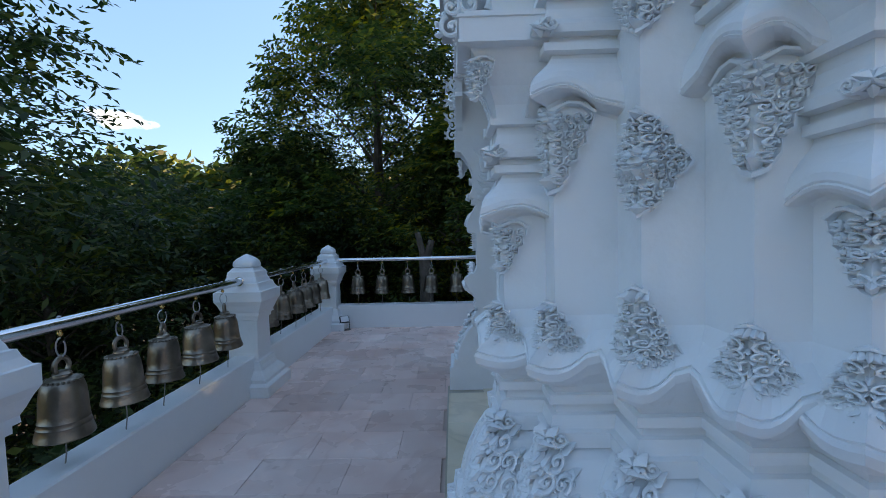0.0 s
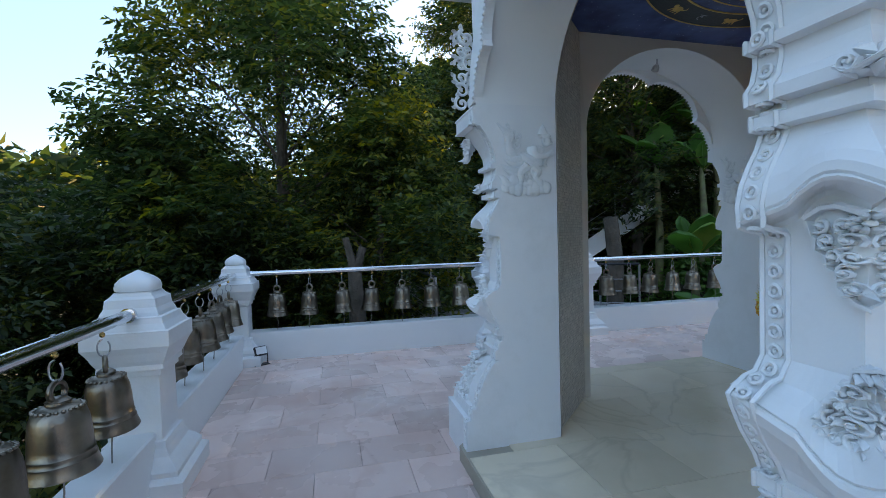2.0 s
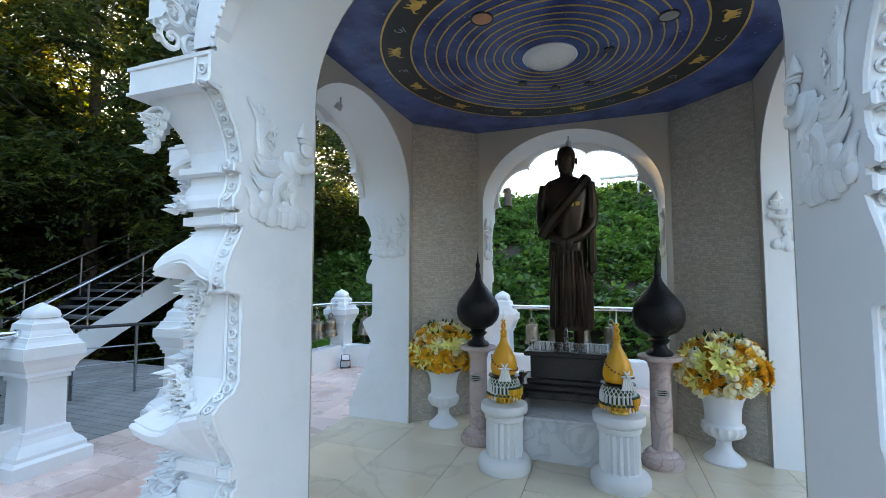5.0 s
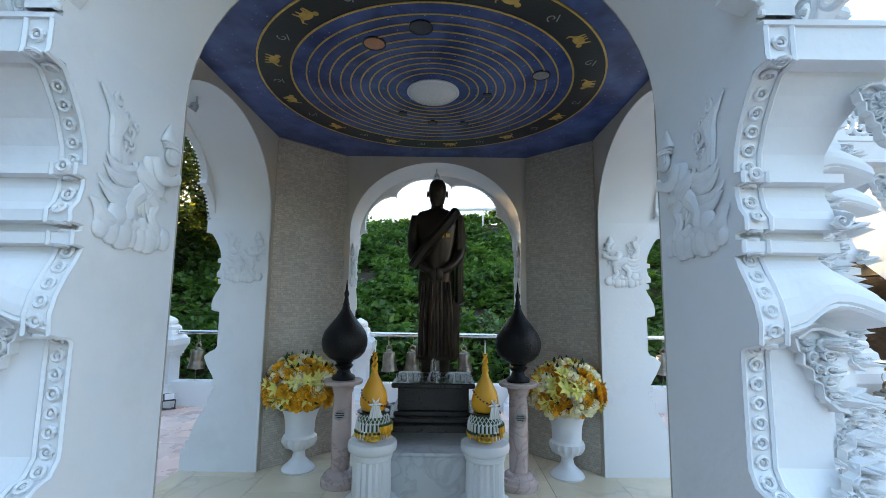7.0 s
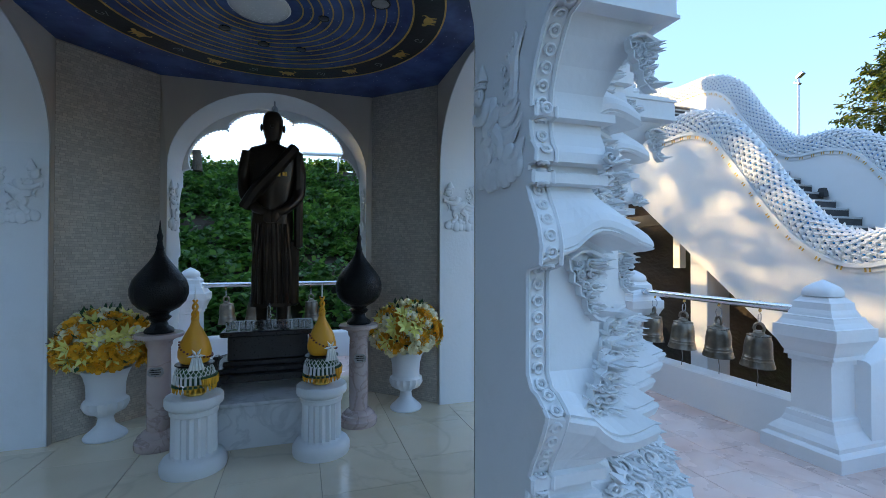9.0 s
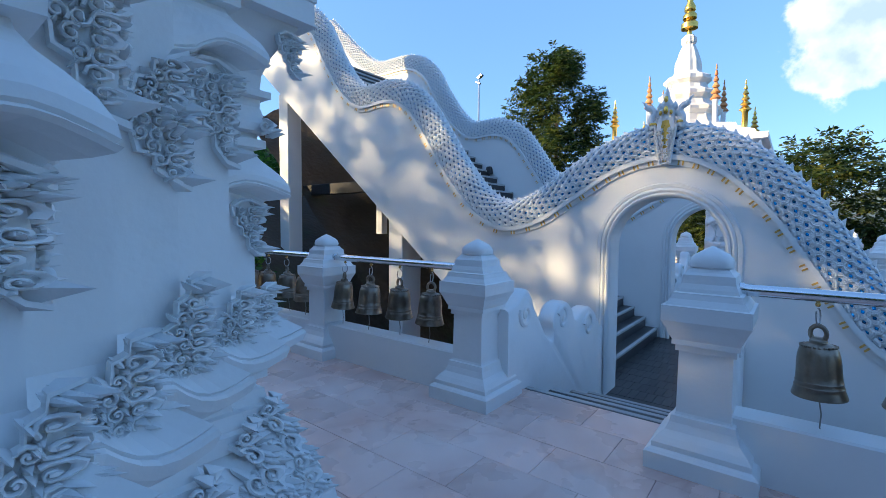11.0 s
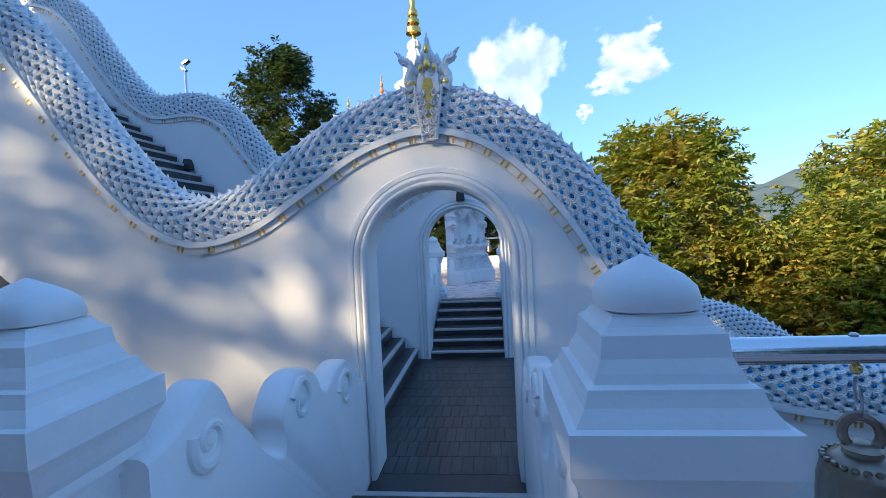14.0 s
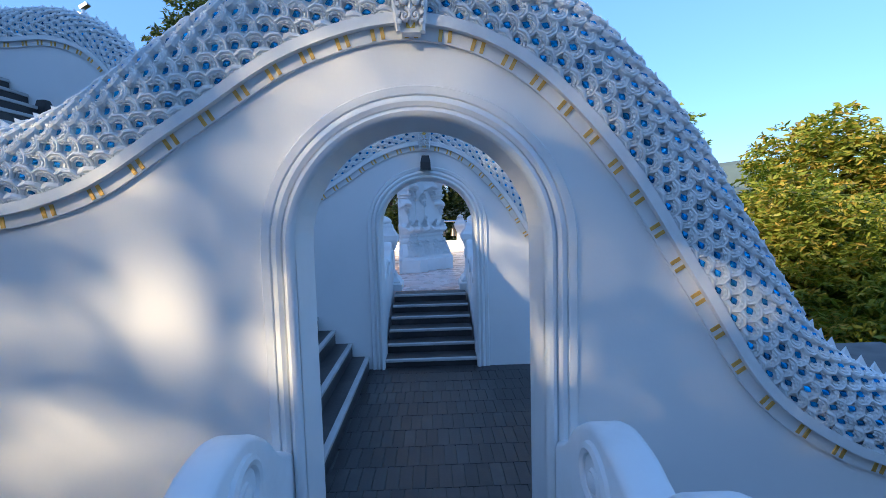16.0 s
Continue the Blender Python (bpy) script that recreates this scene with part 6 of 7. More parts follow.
# white urn vases with yellow bouquets
vase = thing("urn_vase", "white glazed urn vase with gadrooned bowl on a round foot", "vase", pose(3.11, 4.16, P), "urn vases")
part("foot", Build().lathe([(0.14, 0), (0.145, 0.012), (0.135, 0.03), (0.1, 0.06), (0.06, 0.1), (0.05, 0.15), (0.06, 0.17)], 32), WHITE, vase)
part("bowl", fluted([(0.06, 0.17, 0), (0.075, 0.18, 0), (0.13, 0.205, 0.10), (0.155, 0.25, 0.10), (0.15, 0.285, 0.06), (0.13, 0.3, 0), (0.125, 0.31, 0), (0.125, 0.36, 0), (0.13, 0.42, 0), (0.145, 0.48, 0), (0.165, 0.52, 0), (0.168, 0.53, 0), (0.155, 0.53, 0), (0.12, 0.5, 0)], 64, 4), WHITE, vase)
copy_thing(vase, pose(3.045, 1.80, P))


def rose_mesh(material, name):
    b = Build()
    for ring_, (n, r, tilt, s) in enumerate(((5, 0.012, 0.25, 0.026), (6, 0.026, 0.75, 0.034), (7, 0.036, 1.15, 0.04))):
        for k in range(n):
            a = 2 * math.pi * (k + 0.5 * ring_) / n
            m = pose(0, 0, 0, 0, 0, math.degrees(a)) @ pose(r * 0.4, 0, 0, 0, math.degrees(tilt), 0)
            b.add([(0, -s * 0.4, 0), (0, s * 0.4, 0), (s * 0.2, -s * 0.62, s * 0.8), (s * 0.2, s * 0.62, s * 0.8), (0, -s * 0.35, s * 1.3), (0, s * 0.35, s * 1.3)], [(0, 1, 3, 2), (2, 3, 5, 4)], True, m)
    return b


def lily_mesh():
    b = Build()
    for k in range(6):
        m = pose(0, 0, 0, 0, 0, 60 * k) @ pose(0, 0, 0, 0, 35, 0)
        b.add([(0, -0.008, 0), (0, 0.008, 0), (0.01, -0.02, 0.05), (0.01, 0.02, 0.05), (0.035, 0, 0.1)], [(0, 1, 3, 2), (2, 3, 4)], True, m)
    return b


bq = random.Random(11)
def bud_mesh():
    """A half-open rose: a tight heart in folded outer petals."""
    b = rose_mesh(IVORY, "r")
    b.ball((0, 0, 0.022), 0.024, 8, sz=1.25)
    return b


ROSE_Y, ROSE_I, LILY_M = rose_mesh(YELLOW, "r").mesh("yellow_rose", YELLOW), bud_mesh().mesh("ivory_rose", IVORY), lily_mesh().mesh("lily", LILY)
bou = thing("bouquet", "round bouquet of yellow and cream roses and lime lilies", "bouquet", pose(3.11, 4.16, P + 0.5), "flower bouquets")
lv = Build()
for k in range(260):
    a, e = bq.uniform(0, 6.283), math.asin(bq.uniform(-0.35, 1))
    d = Vector((math.cos(a) * math.cos(e), math.sin(a) * math.cos(e), math.sin(e)))
    c = Vector((0, 0, 0.2)) + Vector((d.x * 0.29, d.y * 0.29, d.z * 0.27)) * bq.uniform(0.7, 1.08)
    m = Matrix.Translation(c) @ (d + Vector((bq.uniform(-0.6, 0.6), bq.uniform(-0.6, 0.6), bq.uniform(-0.6, 0.6)))).to_track_quat("Z", "Y").to_matrix().to_4x4()
    lv.add([(0, -0.002, 0), (-0.016, 0, 0.03), (0, 0.006, 0.07), (0.016, 0, 0.03)], [(0, 1, 2, 3)], True, m)
part("foliage", lv, GREEN_LEAF, bou)
for k in range(230):
    z = -0.42 + 1.42 * (k + 0.5) / 230
    a = k * 2.399963
    cr = math.sqrt(max(0, 1 - z * z))
    d = Vector((math.cos(a) * cr, math.sin(a) * cr, z))
    c = Vector((0, 0, 0.2)) + Vector((d.x * 0.31, d.y * 0.31, d.z * 0.27)) * bq.uniform(0.85, 1.0)
    t = bq.random()
    me, nm = (ROSE_Y, "yellow_rose") if t < 0.5 else ((ROSE_I, "ivory_rose") if t < 0.84 else (LILY_M, "lily"))
    part(nm, me, None, bou, "", Matrix.Translation(c) @ (d + Vector((bq.uniform(-0.3, 0.3), bq.uniform(-0.3, 0.3), bq.uniform(-0.3, 0.3)))).to_track_quat("Z", "Y").to_matrix().to_4x4() @ Matrix.Rotation(bq.uniform(0, 6), 4, "Z") @ Matrix.Scale(bq.uniform(0.85, 1.12) * (0.85 if nm == "lily" else 1), 4))
copy_thing(bou, pose(3.045, 1.80, P + 0.5, 0, 0, 140))

# flood lamps on the terrace floor
for x, y, r in ((-1.72, 6.85, 30), (5.62, 6.85, -50)):
    fl = thing("flood_lamp", "small black flood lamp standing on the floor by the post", "flood lamp", pose(x, y, 0, 0, 0, r), "flood lamps")
    part("stand", Build().tube([(-0.08, 0, 0.008), (-0.08, 0, 0.12), (0.08, 0, 0.12), (0.08, 0, 0.008)], 0.01, 6), IRON, fl)
    part("foot", Build().box(-0.09, -0.04, 0, 0.09, 0.04, 0.012), IRON, fl)
    part("housing", Build().box(-0.075, -0.02, -0.055, 0.075, 0.03, 0.055, 0.01, pose(0, 0, 0.17, -25)), IRON, fl)
    part("lens", Build().box(-0.062, -0.026, -0.043, 0.062, -0.021, 0.043, 0.001, pose(0, 0, 0.17, -25)), LAMP_GLASS, fl)

# ---- deck and metal stairs beyond the north rail ----
dk = thing("wooden_deck", "grey weathered board deck on a steel frame", "deck", pose(0, -0.17, 0.12))
for k in range(34):
    x = 0.55 + 0.125 * k
    part("board", Build().box(x, 7.45, -0.19, x + 0.118, 14.3, -0.15, 0.004), DECK, dk)
fb = Build()
fb.box(0.5, 7.4, -0.36, 4.85, 7.45, -0.19)
fb.box(0.5, 14.3, -0.36, 4.85, 14.35, -0.19)
fb.box(0.45, 7.4, -0.36, 0.54, 14.35, -0.15)
part("frame", fb, IRON, dk)
for x, y in ((0.6, 7.6), (0.6, 11.1), (4.5, 11.1), (0.6, 14.0)):
    part("leg", Build().box(x, y, -3.5, x + 0.08, y + 0.08, -0.3), IRON, dk)
ms = thing("metal_stairs", "steel stairs with dark open treads and white side stringers", "stairs")
SLOPE = 0.57
for k in range(24):
    x, z = 3.75 + 0.3 * k, 0.02 + 0.171 * k
    part("tread", Build().box(x, 12.05, z, x + 0.32, 14.0, z + 0.05, 0.004), DECK, ms)
for y in (12.0, 14.0):
    sb = Build()
    sb.slab([(3.5, -0.4), (3.95, -0.4), (11.5, 3.92), (11.5, 4.3), (11.2, 4.3), (3.5, -0.12)], "y", y, y + 0.05)
    part("stringer", sb, WHITE_WALL if y < 13 else IRON, ms)
for y in (12.0, 14.0):
    for h in (0.3, 0.55, 0.95):
        part("rail", Build().tube([(3.6, y, h - 0.1), (11.4, y, 4.35 + h - 0.1)], 0.024 if h > 0.9 else 0.011, 8), STEEL, ms)
    for k in range(8):
        x = 3.65 + 1.05 * k
        part("baluster", Build().tube([(x, y, -0.1 + SLOPE * (x - 3.6)), (x, y, 0.85 + SLOPE * (x - 3.6))], 0.02, 8), STEEL, ms)
dr = thing("deck_railing", "thin steel railing round the deck", "railing", pose(0, 0, 0.12))
for x0, y0, x1, y1 in ((0.6, 14.2, 3.5, 14.2), (0.6, 7.5, 0.6, 14.2), (2.75, 9.1, 4.6, 8.2), (2.75, 9.1, 3.4, 12.0)):
    for h in (0.2, 0.42, 0.64, 0.92):
        part("rail", Build().tube([(x0, y0, h - 0.15), (x1, y1, h - 0.15)], 0.022 if h > 0.8 else 0.009, 8), STEEL if h < 0.8 else IRON, dr)
    for k in range(4):
        x, y = x0 + (x1 - x0) * k / 3, y0 + (y1 - y0) * k / 3
        part("baluster", Build().tube([(x, y, -0.15), (x, y, 0.77)], 0.02, 8), STEEL, dr)

# ---- trees ----


def leaf_cloud(name, centres, dirs, size, per, spread, material, parent, seed, droop=0.35, wide=0.36):
    """Sprays of leaves: each has its twig's middle and way; leaflets stand along it on both sides."""
    r = np.random.RandomState(seed)
    c, d = np.asarray(centres, float), np.asarray(dirs, float)
    d = d / np.linalg.norm(d, axis=1, keepdims=True)
    n = len(c)
    k = np.tile(np.arange(per), n)
    ci, di = np.repeat(c, per, 0), np.repeat(d, per, 0)
    t = (k / max(1, per - 1) - 0.3)[:, None]
    along = ci + di * t * spread + np.array([0, 0, -1]) * (t * t) * spread * droop
    sidev = np.cross(di, np.array([0, 0, 1.0]) + r.normal(0, 0.25, di.shape))
    sidev /= np.linalg.norm(sidev, axis=1, keepdims=True) + 1e-6
    way = sidev * np.where(k % 2 == 0, 1, -1)[:, None] + di * r.uniform(0.2, 0.9, (n * per, 1)) + r.normal(0, 0.3, di.shape) + np.array([0, 0, -droop])
    way /= np.linalg.norm(way, axis=1, keepdims=True)
    nrm = np.cross(way, di) + r.normal(0, 0.35, di.shape)
    cross = np.cross(way, nrm)
    cross /= np.linalg.norm(cross, axis=1, keepdims=True) + 1e-6
    up_ = np.cross(cross, way)
    s = size * r.uniform(0.65, 1.25, (n * per, 1))
    p0 = along
    p1 = along + way * s * 0.45 + cross * s * wide * 0.5 + up_ * s * 0.06
    p2 = along + way * s - up_ * s * 0.12
    p3 = along + way * s * 0.45 - cross * s * wide * 0.5 + up_ * s * 0.06
    v = np.stack([p0, p1, p2, p3], 1).reshape(-1, 3)
    me = bpy.data.meshes.new(name)
    nf = n * per
    me.vertices.add(len(v))
    me.vertices.foreach_set("co", v.ravel())
    me.loops.add(nf * 4)
    me.loops.foreach_set("vertex_index", np.arange(nf * 4))
    me.polygons.add(nf)
    me.polygons.foreach_set("loop_start", np.arange(nf) * 4)
    me.update(calc_edges=True)
    me.materials.append(material)
    ob = new(name, me)
    ob.parent = parent
    return ob


def tree(x, y, height, crown_r, sprays, material, label, seed, size=0.16, per=11, spread=0.5, base=None, low=0.3, lean=0.0, trunk_r=None, squash=1.0, clumps=26):
    r = random.Random(seed)
    z0 = ground_z(x, y) - 0.2 if base is None else base
    t = thing("tree", label, "tree", pose(x, y, z0), "trees round the terrace")
    tr = trunk_r or 0.035 * height ** 0.8
    b = Build()
    top = Vector((lean * height, r.uniform(-0.4, 0.4), height * 0.82))
    trunk = spline([(0, 0, 0), (top.x * 0.2 + r.uniform(-0.2, 0.2), r.uniform(-0.2, 0.2), height * 0.3), (top.x * 0.6, top.y * 0.6, height * 0.58), tuple(top)], 6)
    b.tube([tuple(q) for q in trunk], [tr * (1 - 0.82 * i / (len(trunk) - 1)) for i in range(len(trunk))], 10)
    cs, ds = [], []
    blobs = []
    for k in range(clumps):
        f = low + (1 - low) * (k + 0.5) / clumps
        a = k * 2.4 + r.uniform(-0.5, 0.5)
        h = (f - low) / (1 - low)
        rad = crown_r * (math.sin(math.pi * min(1, 0.16 + 0.8 * h)) ** 0.75) * r.uniform(0.55, 1.0)
        c = Vector((lean * height * f + rad * math.cos(a), rad * math.sin(a), height * f * squash + r.uniform(-0.3, 0.3)))
        q = trunk[min(len(trunk) - 1, int(f * 0.8 * len(trunk)))]
        mid = q.lerp(c, 0.55) + Vector((0, 0, 0.25))
        b.tube([tuple(q), tuple(mid), tuple(c)], [tr * 0.32 * (1.2 - f), tr * 0.2 * (1.2 - f), 0.012], 6)
        blobs.append((c, crown_r * r.uniform(0.3, 0.5)))
    part("trunk", b, BARK, t)
    for k in range(sprays):
        c, br = blobs[r.randrange(len(blobs))]
        d = Vector((r.gauss(0, 1), r.gauss(0, 1), r.gauss(0, 0.8)))
        d.normalize()
        p = c + d * br * (r.random() ** 0.45) * Vector((1, 1, 0.75)).length / 1.6
        out = Vector((d.x, d.y, d.z * 0.5 + 0.15)) + Vector((p.x, p.y, 0)) * 0.12
        cs.append(tuple(p))
        ds.append(tuple(out) if out.length > 0.01 else (1, 0, 0))
    leaf_cloud("crown", cs, ds, size, per, spread, material, t, seed)
    return t


DARK = "tall tree with dense dark green feathery leaves"
# along the north edge
# LEAF_SUN crowns imitate backlit yellow foliage through their leaf colour
for i, (x, y, h, cr, sp, m, size) in enumerate([
        (-1.8, 11.2, 9.8, 2.6, 5200, LEAF_MID, 0.17), (-3.6, 10.2, 4.9, 1.8, 2200, LEAF_DARK, 0.16), (0.1, 10.4, 5.6, 1.9, 2400, LEAF_MID, 0.16), (-5.2, 12.2, 5.0, 2.0, 1800, LEAF_DARK, 0.16), (7.6, 12.2, 8.0, 2.2, 2200, LEAF_DARK, 0.18), (10.2, 11.6, 7.0, 2.2, 2000, LEAF_DARK, 0.18), (2.4, 16.2, 6.0, 2.2, 1700, LEAF_SUN, 0.2), (5.4, 17.5, 9.0, 3.0, 2000, LEAF_SUN, 0.24), (3.9, 15.8, 12.5, 2.5, 3200, LEAF_DARK, 0.19), (-6.6, 9.6, 4.9, 2.2, 1800, LEAF_DARK, 0.17),
        (6.6, 15.0, 13.5, 2.6, 3200, LEAF_DARK, 0.19), (9.5, 15.0, 13.0, 3.0, 2600, LEAF_DARK, 0.2), (-6.0, 6.4, 4.6, 1.9, 1600, LEAF_DARK, 0.15), (-3.6, 15.5, 5.6, 2.8, 1800, LEAF_DARK, 0.2),
        (12.5, 13.5, 11.0, 3.0, 1900, LEAF_DARK, 0.22), (-9.0, 6.0, 5.2, 3.0, 1600, LEAF_DARK, 0.2), (0.9, 17.5, 8.0, 3.0, 1700, LEAF_SUN, 0.24), (-9.5, 12.5, 6.0, 3.2, 1500, LEAF_DARK, 0.24),
        # three unseen trees, added to break up the sun on the gate wall
        (15.5, 12.0, 9.5, 3.2, 1300, LEAF_DARK, 0.22), (19.0, 12.5, 10.0, 3.4, 1200, LEAF_DARK, 0.24), (22.5, 11.5, 9.5, 3.2, 1000, LEAF_DARK, 0.24)]):
    tree(x, y, h, cr, sp, m, DARK if i else "broad dark green tree close to the rail, sunlit yellow painted into its leaves", 100 + i, size, low=0.08 if h < 7 else 0.14)
# unseen helper tree that keeps the sun off the south kerb
tree(12.3, 8.4, 3.7, 1.6, 1500, LEAF_DARK, "low bushy dark green tree, added out of view to shade the kerbs", 139, 0.18, low=0.1)
# overhanging limb tree west of the first bells
tree(-5.4, 3.6, 6.4, 2.0, 1100, LEAF_DARK, "slender leaning tree with feathery leaflets", 140, 0.13, 13, 0.6, low=0.55, lean=0.05, trunk_r=0.12)
# to the south and west
OLIVE = "round crowned tree with olive and rust leaves in low sun"
for i, (x, y, h, cr, sp, m, size) in enumerate([(-7.6, -20.5, 11.0, 3.7, 5600, LEAF_SUN, 0.3), (-14.0, -19.0, 7.2, 4.0, 3600, LEAF_SUN, 0.3), (-20.0, -24.0, 10.5, 5.0, 3000, LEAF_SUN, 0.4), (12.6, -27.5, 14.0, 3.0, 3600, LEAF_DARK, 0.3), (-1.5, -21.5, 5.6, 2.4, 1500, LEAF_DARK, 0.24), (2.2, -21.0, 5.2, 2.4, 1500, LEAF_DARK, 0.24), (6.0, -21.5, 5.6, 2.4, 1500, LEAF_DARK, 0.24), (-11, -10.0, 4.0, 3.0, 1800, LEAF_SUN, 0.24), (-16, -8.0, 5.0, 3.4, 1800, LEAF_SUN, 0.28)]):
    tree(x, y, h, cr, sp, m, OLIVE if m == LEAF_SUN else "dark green tree behind the serpent wall", 160 + i, size, base=-6.0 if x < -4 else -1.0, low=0.15)


def far_woods(name, spots, material, seed, label):
    """Distant tree tops as one mass of leaf sprays."""
    r = random.Random(seed)
    cs, ds = [], []
    for x, y, z, rad, n in spots:
        for k in range(n):
            d = Vector((r.gauss(0, 1), r.gauss(0, 1), abs(r.gauss(0, 0.9)) - 0.25))
            d.normalize()
            cs.append((x + d.x * rad * r.uniform(0.7, 1), y + d.y * rad * r.uniform(0.7, 1), z + d.z * rad * r.uniform(0.7, 1)))
            ds.append((d.x, d.y, d.z + 0.2))
    ob = leaf_cloud(name, cs, ds, 0.7, 8, 1.4, material, None, seed)
    return tagged(ob, label, "woods", "", "stuff")


wr_ = random.Random(77)
far_woods("far_woods", [(-26 - 5 * (k % 6) + wr_.uniform(-2, 2), -14 - 8 * (k // 6) + wr_.uniform(-3, 3), -3.4 + 1.0 * (k % 3), 4.2, 380) for k in range(24)], LEAF_SUN, 7, "distant olive green woods below the terrace")
far_woods("north_woods", [(-16 + 4.0 * k + wr_.uniform(-1, 1), 20 + wr_.uniform(-1, 2), 0.6 + wr_.uniform(-1, 1.0) + (2.4 if k > 4 else 0), 4.3, 480) for k in range(12)], LEAF_DARK, 9, "dense dark woods behind the trees")

# green hillside east of the terrace
hr = random.Random(21)
cs, ds = [], []
for k in range(24000):
    x, y = 6.5 + 10 * hr.random() ** 1.1, hr.uniform(-9.0, 14)
    if y < -2.6 and x < 12:
        continue
    bare = noise.noise((x * 0.5, y * 0.5, 3.0))
    if bare > 0.28 and hr.random() < 0.85:
        continue
    cs.append((x, y, ground_z(x, y) + 0.06 + 0.2 * hr.random() + 0.55 * max(0, noise.noise((x * 1.1, y * 1.1, 9)))))
    ds.append((hr.gauss(-0.5, 1), hr.gauss(0, 1), hr.uniform(0.0, 0.8)))
cover = leaf_cloud("ground_cover", cs, ds, 0.15, 6, 0.3, LEAF_HILL, None, 33, 0.2, 0.75)
tagged(cover, "lush green creeping plants over the hillside", "ground cover", "", "stuff")
cs, ds = [], []
for k in range(3500):
    x, y = hr.choice([(hr.uniform(-4.2, -2.3), hr.uniform(-1, 8)), (hr.uniform(-4, 6), hr.uniform(7.5, 10.5)), (hr.uniform(2, 6), hr.uniform(-3.4, -1.5))])
    if 0.7 < x < 4.8 and y > 7.3:
        continue
    cs.append((x, y, ground_z(x, y) + hr.uniform(0.1, 0.9 if x < -2 or y > 7 else 0.4)))
    ds.append((hr.gauss(0, 1), hr.gauss(0, 1), hr.uniform(-0.2, 0.8)))
under = leaf_cloud("undergrowth", cs, ds, 0.16, 8, 0.4, LEAF_DARK, None, 35, 0.3, 0.5)
tagged(under, "dark leafy undergrowth below the terrace", "undergrowth", "", "stuff")


# banana plants in the north-east
def banana(x, y, h, seed):
    r = random.Random(seed)
    z0 = ground_z(x, y) - 0.1
    t = thing("banana_plant", "banana plant with broad drooping green leaves", "banana plant", pose(x, y, z0), "banana plants")
    part("stem", Build().tube([(0, 0, 0), (0.03, 0, h * 0.5), (0, 0.05, h)], [0.11, 0.09, 0.05], 10), mat("banana_stem", (0.16, 0.17, 0.06), (0.1, 0.08, 0.04), 0.6, scale=8), t)
    for k in range(9):
        a = k * 2.4 + r.uniform(-0.3, 0.3)
        L = r.uniform(1.5, 2.3)
        b = Build()
        rows = []
        el = r.uniform(0.95, 1.45)
        for i in range(13):
            s = i / 12
            w = 0.33 * math.sin(math.pi * min(1, max(0.02, (s - 0.12) / 0.88))) ** 0.6 if s > 0.12 else 0.015
            dz = L * (s * math.sin(el) - 0.5 * s * s)
            dd = L * s * math.cos(el) * 1.1
            tear = 0.03 * (i % 2)
            rows.append([(dd, -w + tear, dz - w * 0.35), (dd, -w * 0.5, dz + 0.0), (dd, 0, dz + 0.03), (dd, w * 0.5, dz), (dd, w - tear, dz - w * 0.35)])
        b.loft(rows, False, False, True)
        part("leaf", b, LEAF_BANANA, t, "", pose(0, 0, h - 0.1, 0, 0, math.degrees(a)))
    return t


for i, (x, y, h) in enumerate([(6.6, 9.0, 2.3), (7.6, 9.8, 2.6), (7.2, 10.8, 3.3), (8.6, 10.4, 2.8), (8.2, 11.8, 3.6), (9.6, 11.0, 2.4), (6.5, 8.2, 1.0)]):
    banana(x, y, h, 50 + i)
b = Build()
b.tube([(0, 0, 0), (0.06, 0, 1.4), (0.02, 0.05, 2.5)], [0.16, 0.14, 0.1], 10)
b.tube([(0.02, 0.05, 2.3), (0.16, 0.05, 2.75)], [0.08, 0.06], 8)
b.tube([(0.02, 0.05, 2.4), (-0.1, 0.05, 2.9)], [0.07, 0.05], 8)
solid("dead_tree_stump", b, BARK, "pale cut dead tree trunk by the rail", "tree stump", m=pose(-0.55, 8.1, -1.4))
b = Build()
b.tube([(0, 0, 0), (0.1, 0, 2.2), (0.05, 0.1, 3.2)], [0.2, 0.17, 0.15], 10)
solid("dead_tree", b, BARK, "bare brown tree trunk beside the deck", "tree trunk", m=pose(5.0, 9.6, -1.4))

# pipe along the top of the hill
hp = thing("hill_pipe", "pale pipe on short posts along the hilltop", "pipe")
part("pipe", Build().tube([(14.5, -3.0, 5.0), (15.0, 2.7, 4.95)], 0.06, 8), WHITE, hp)
for y in (-2.5, -0.5, 1.5):
    part("post", Build().tube([(14.6 + 0.09 * (y + 3), y, 3.5), (14.6 + 0.09 * (y + 3), y, 5.0)], 0.04, 6), STEEL, hp)
b = Build()
b.tube([(0, 0, 0), (0.02, 0, 0.35), (0, 0.03, 0.6)], [0.14, 0.12, 0.12], 10)
solid("tree_stump", b, BARK, "sawn tree stump on the hilltop", "tree stump", m=pose(13.4, 5.6, 3.9))

# lamp post and glass balustrade at the stair head
lp = thing("street_lamp", "thin grey pole with a small flood lamp", "street lamp", pose(15.7, -22.4, 4))
part("pole", Build().tube([(0, 0, -3), (0, 0, 6.9)], 0.06, 8), STEEL, lp)
part("head", Build().box(-0.3, -0.12, -0.08, 0.1, 0.12, 0.08, 0.02, pose(0, 0, 6.95, 0, 30, 0)), STEEL, lp)
part("second_head", Build().box(-0.1, -0.1, -0.06, 0.25, 0.1, 0.06, 0.02, pose(0, 0, 6.6, 0, -30, 0)), STEEL, lp)

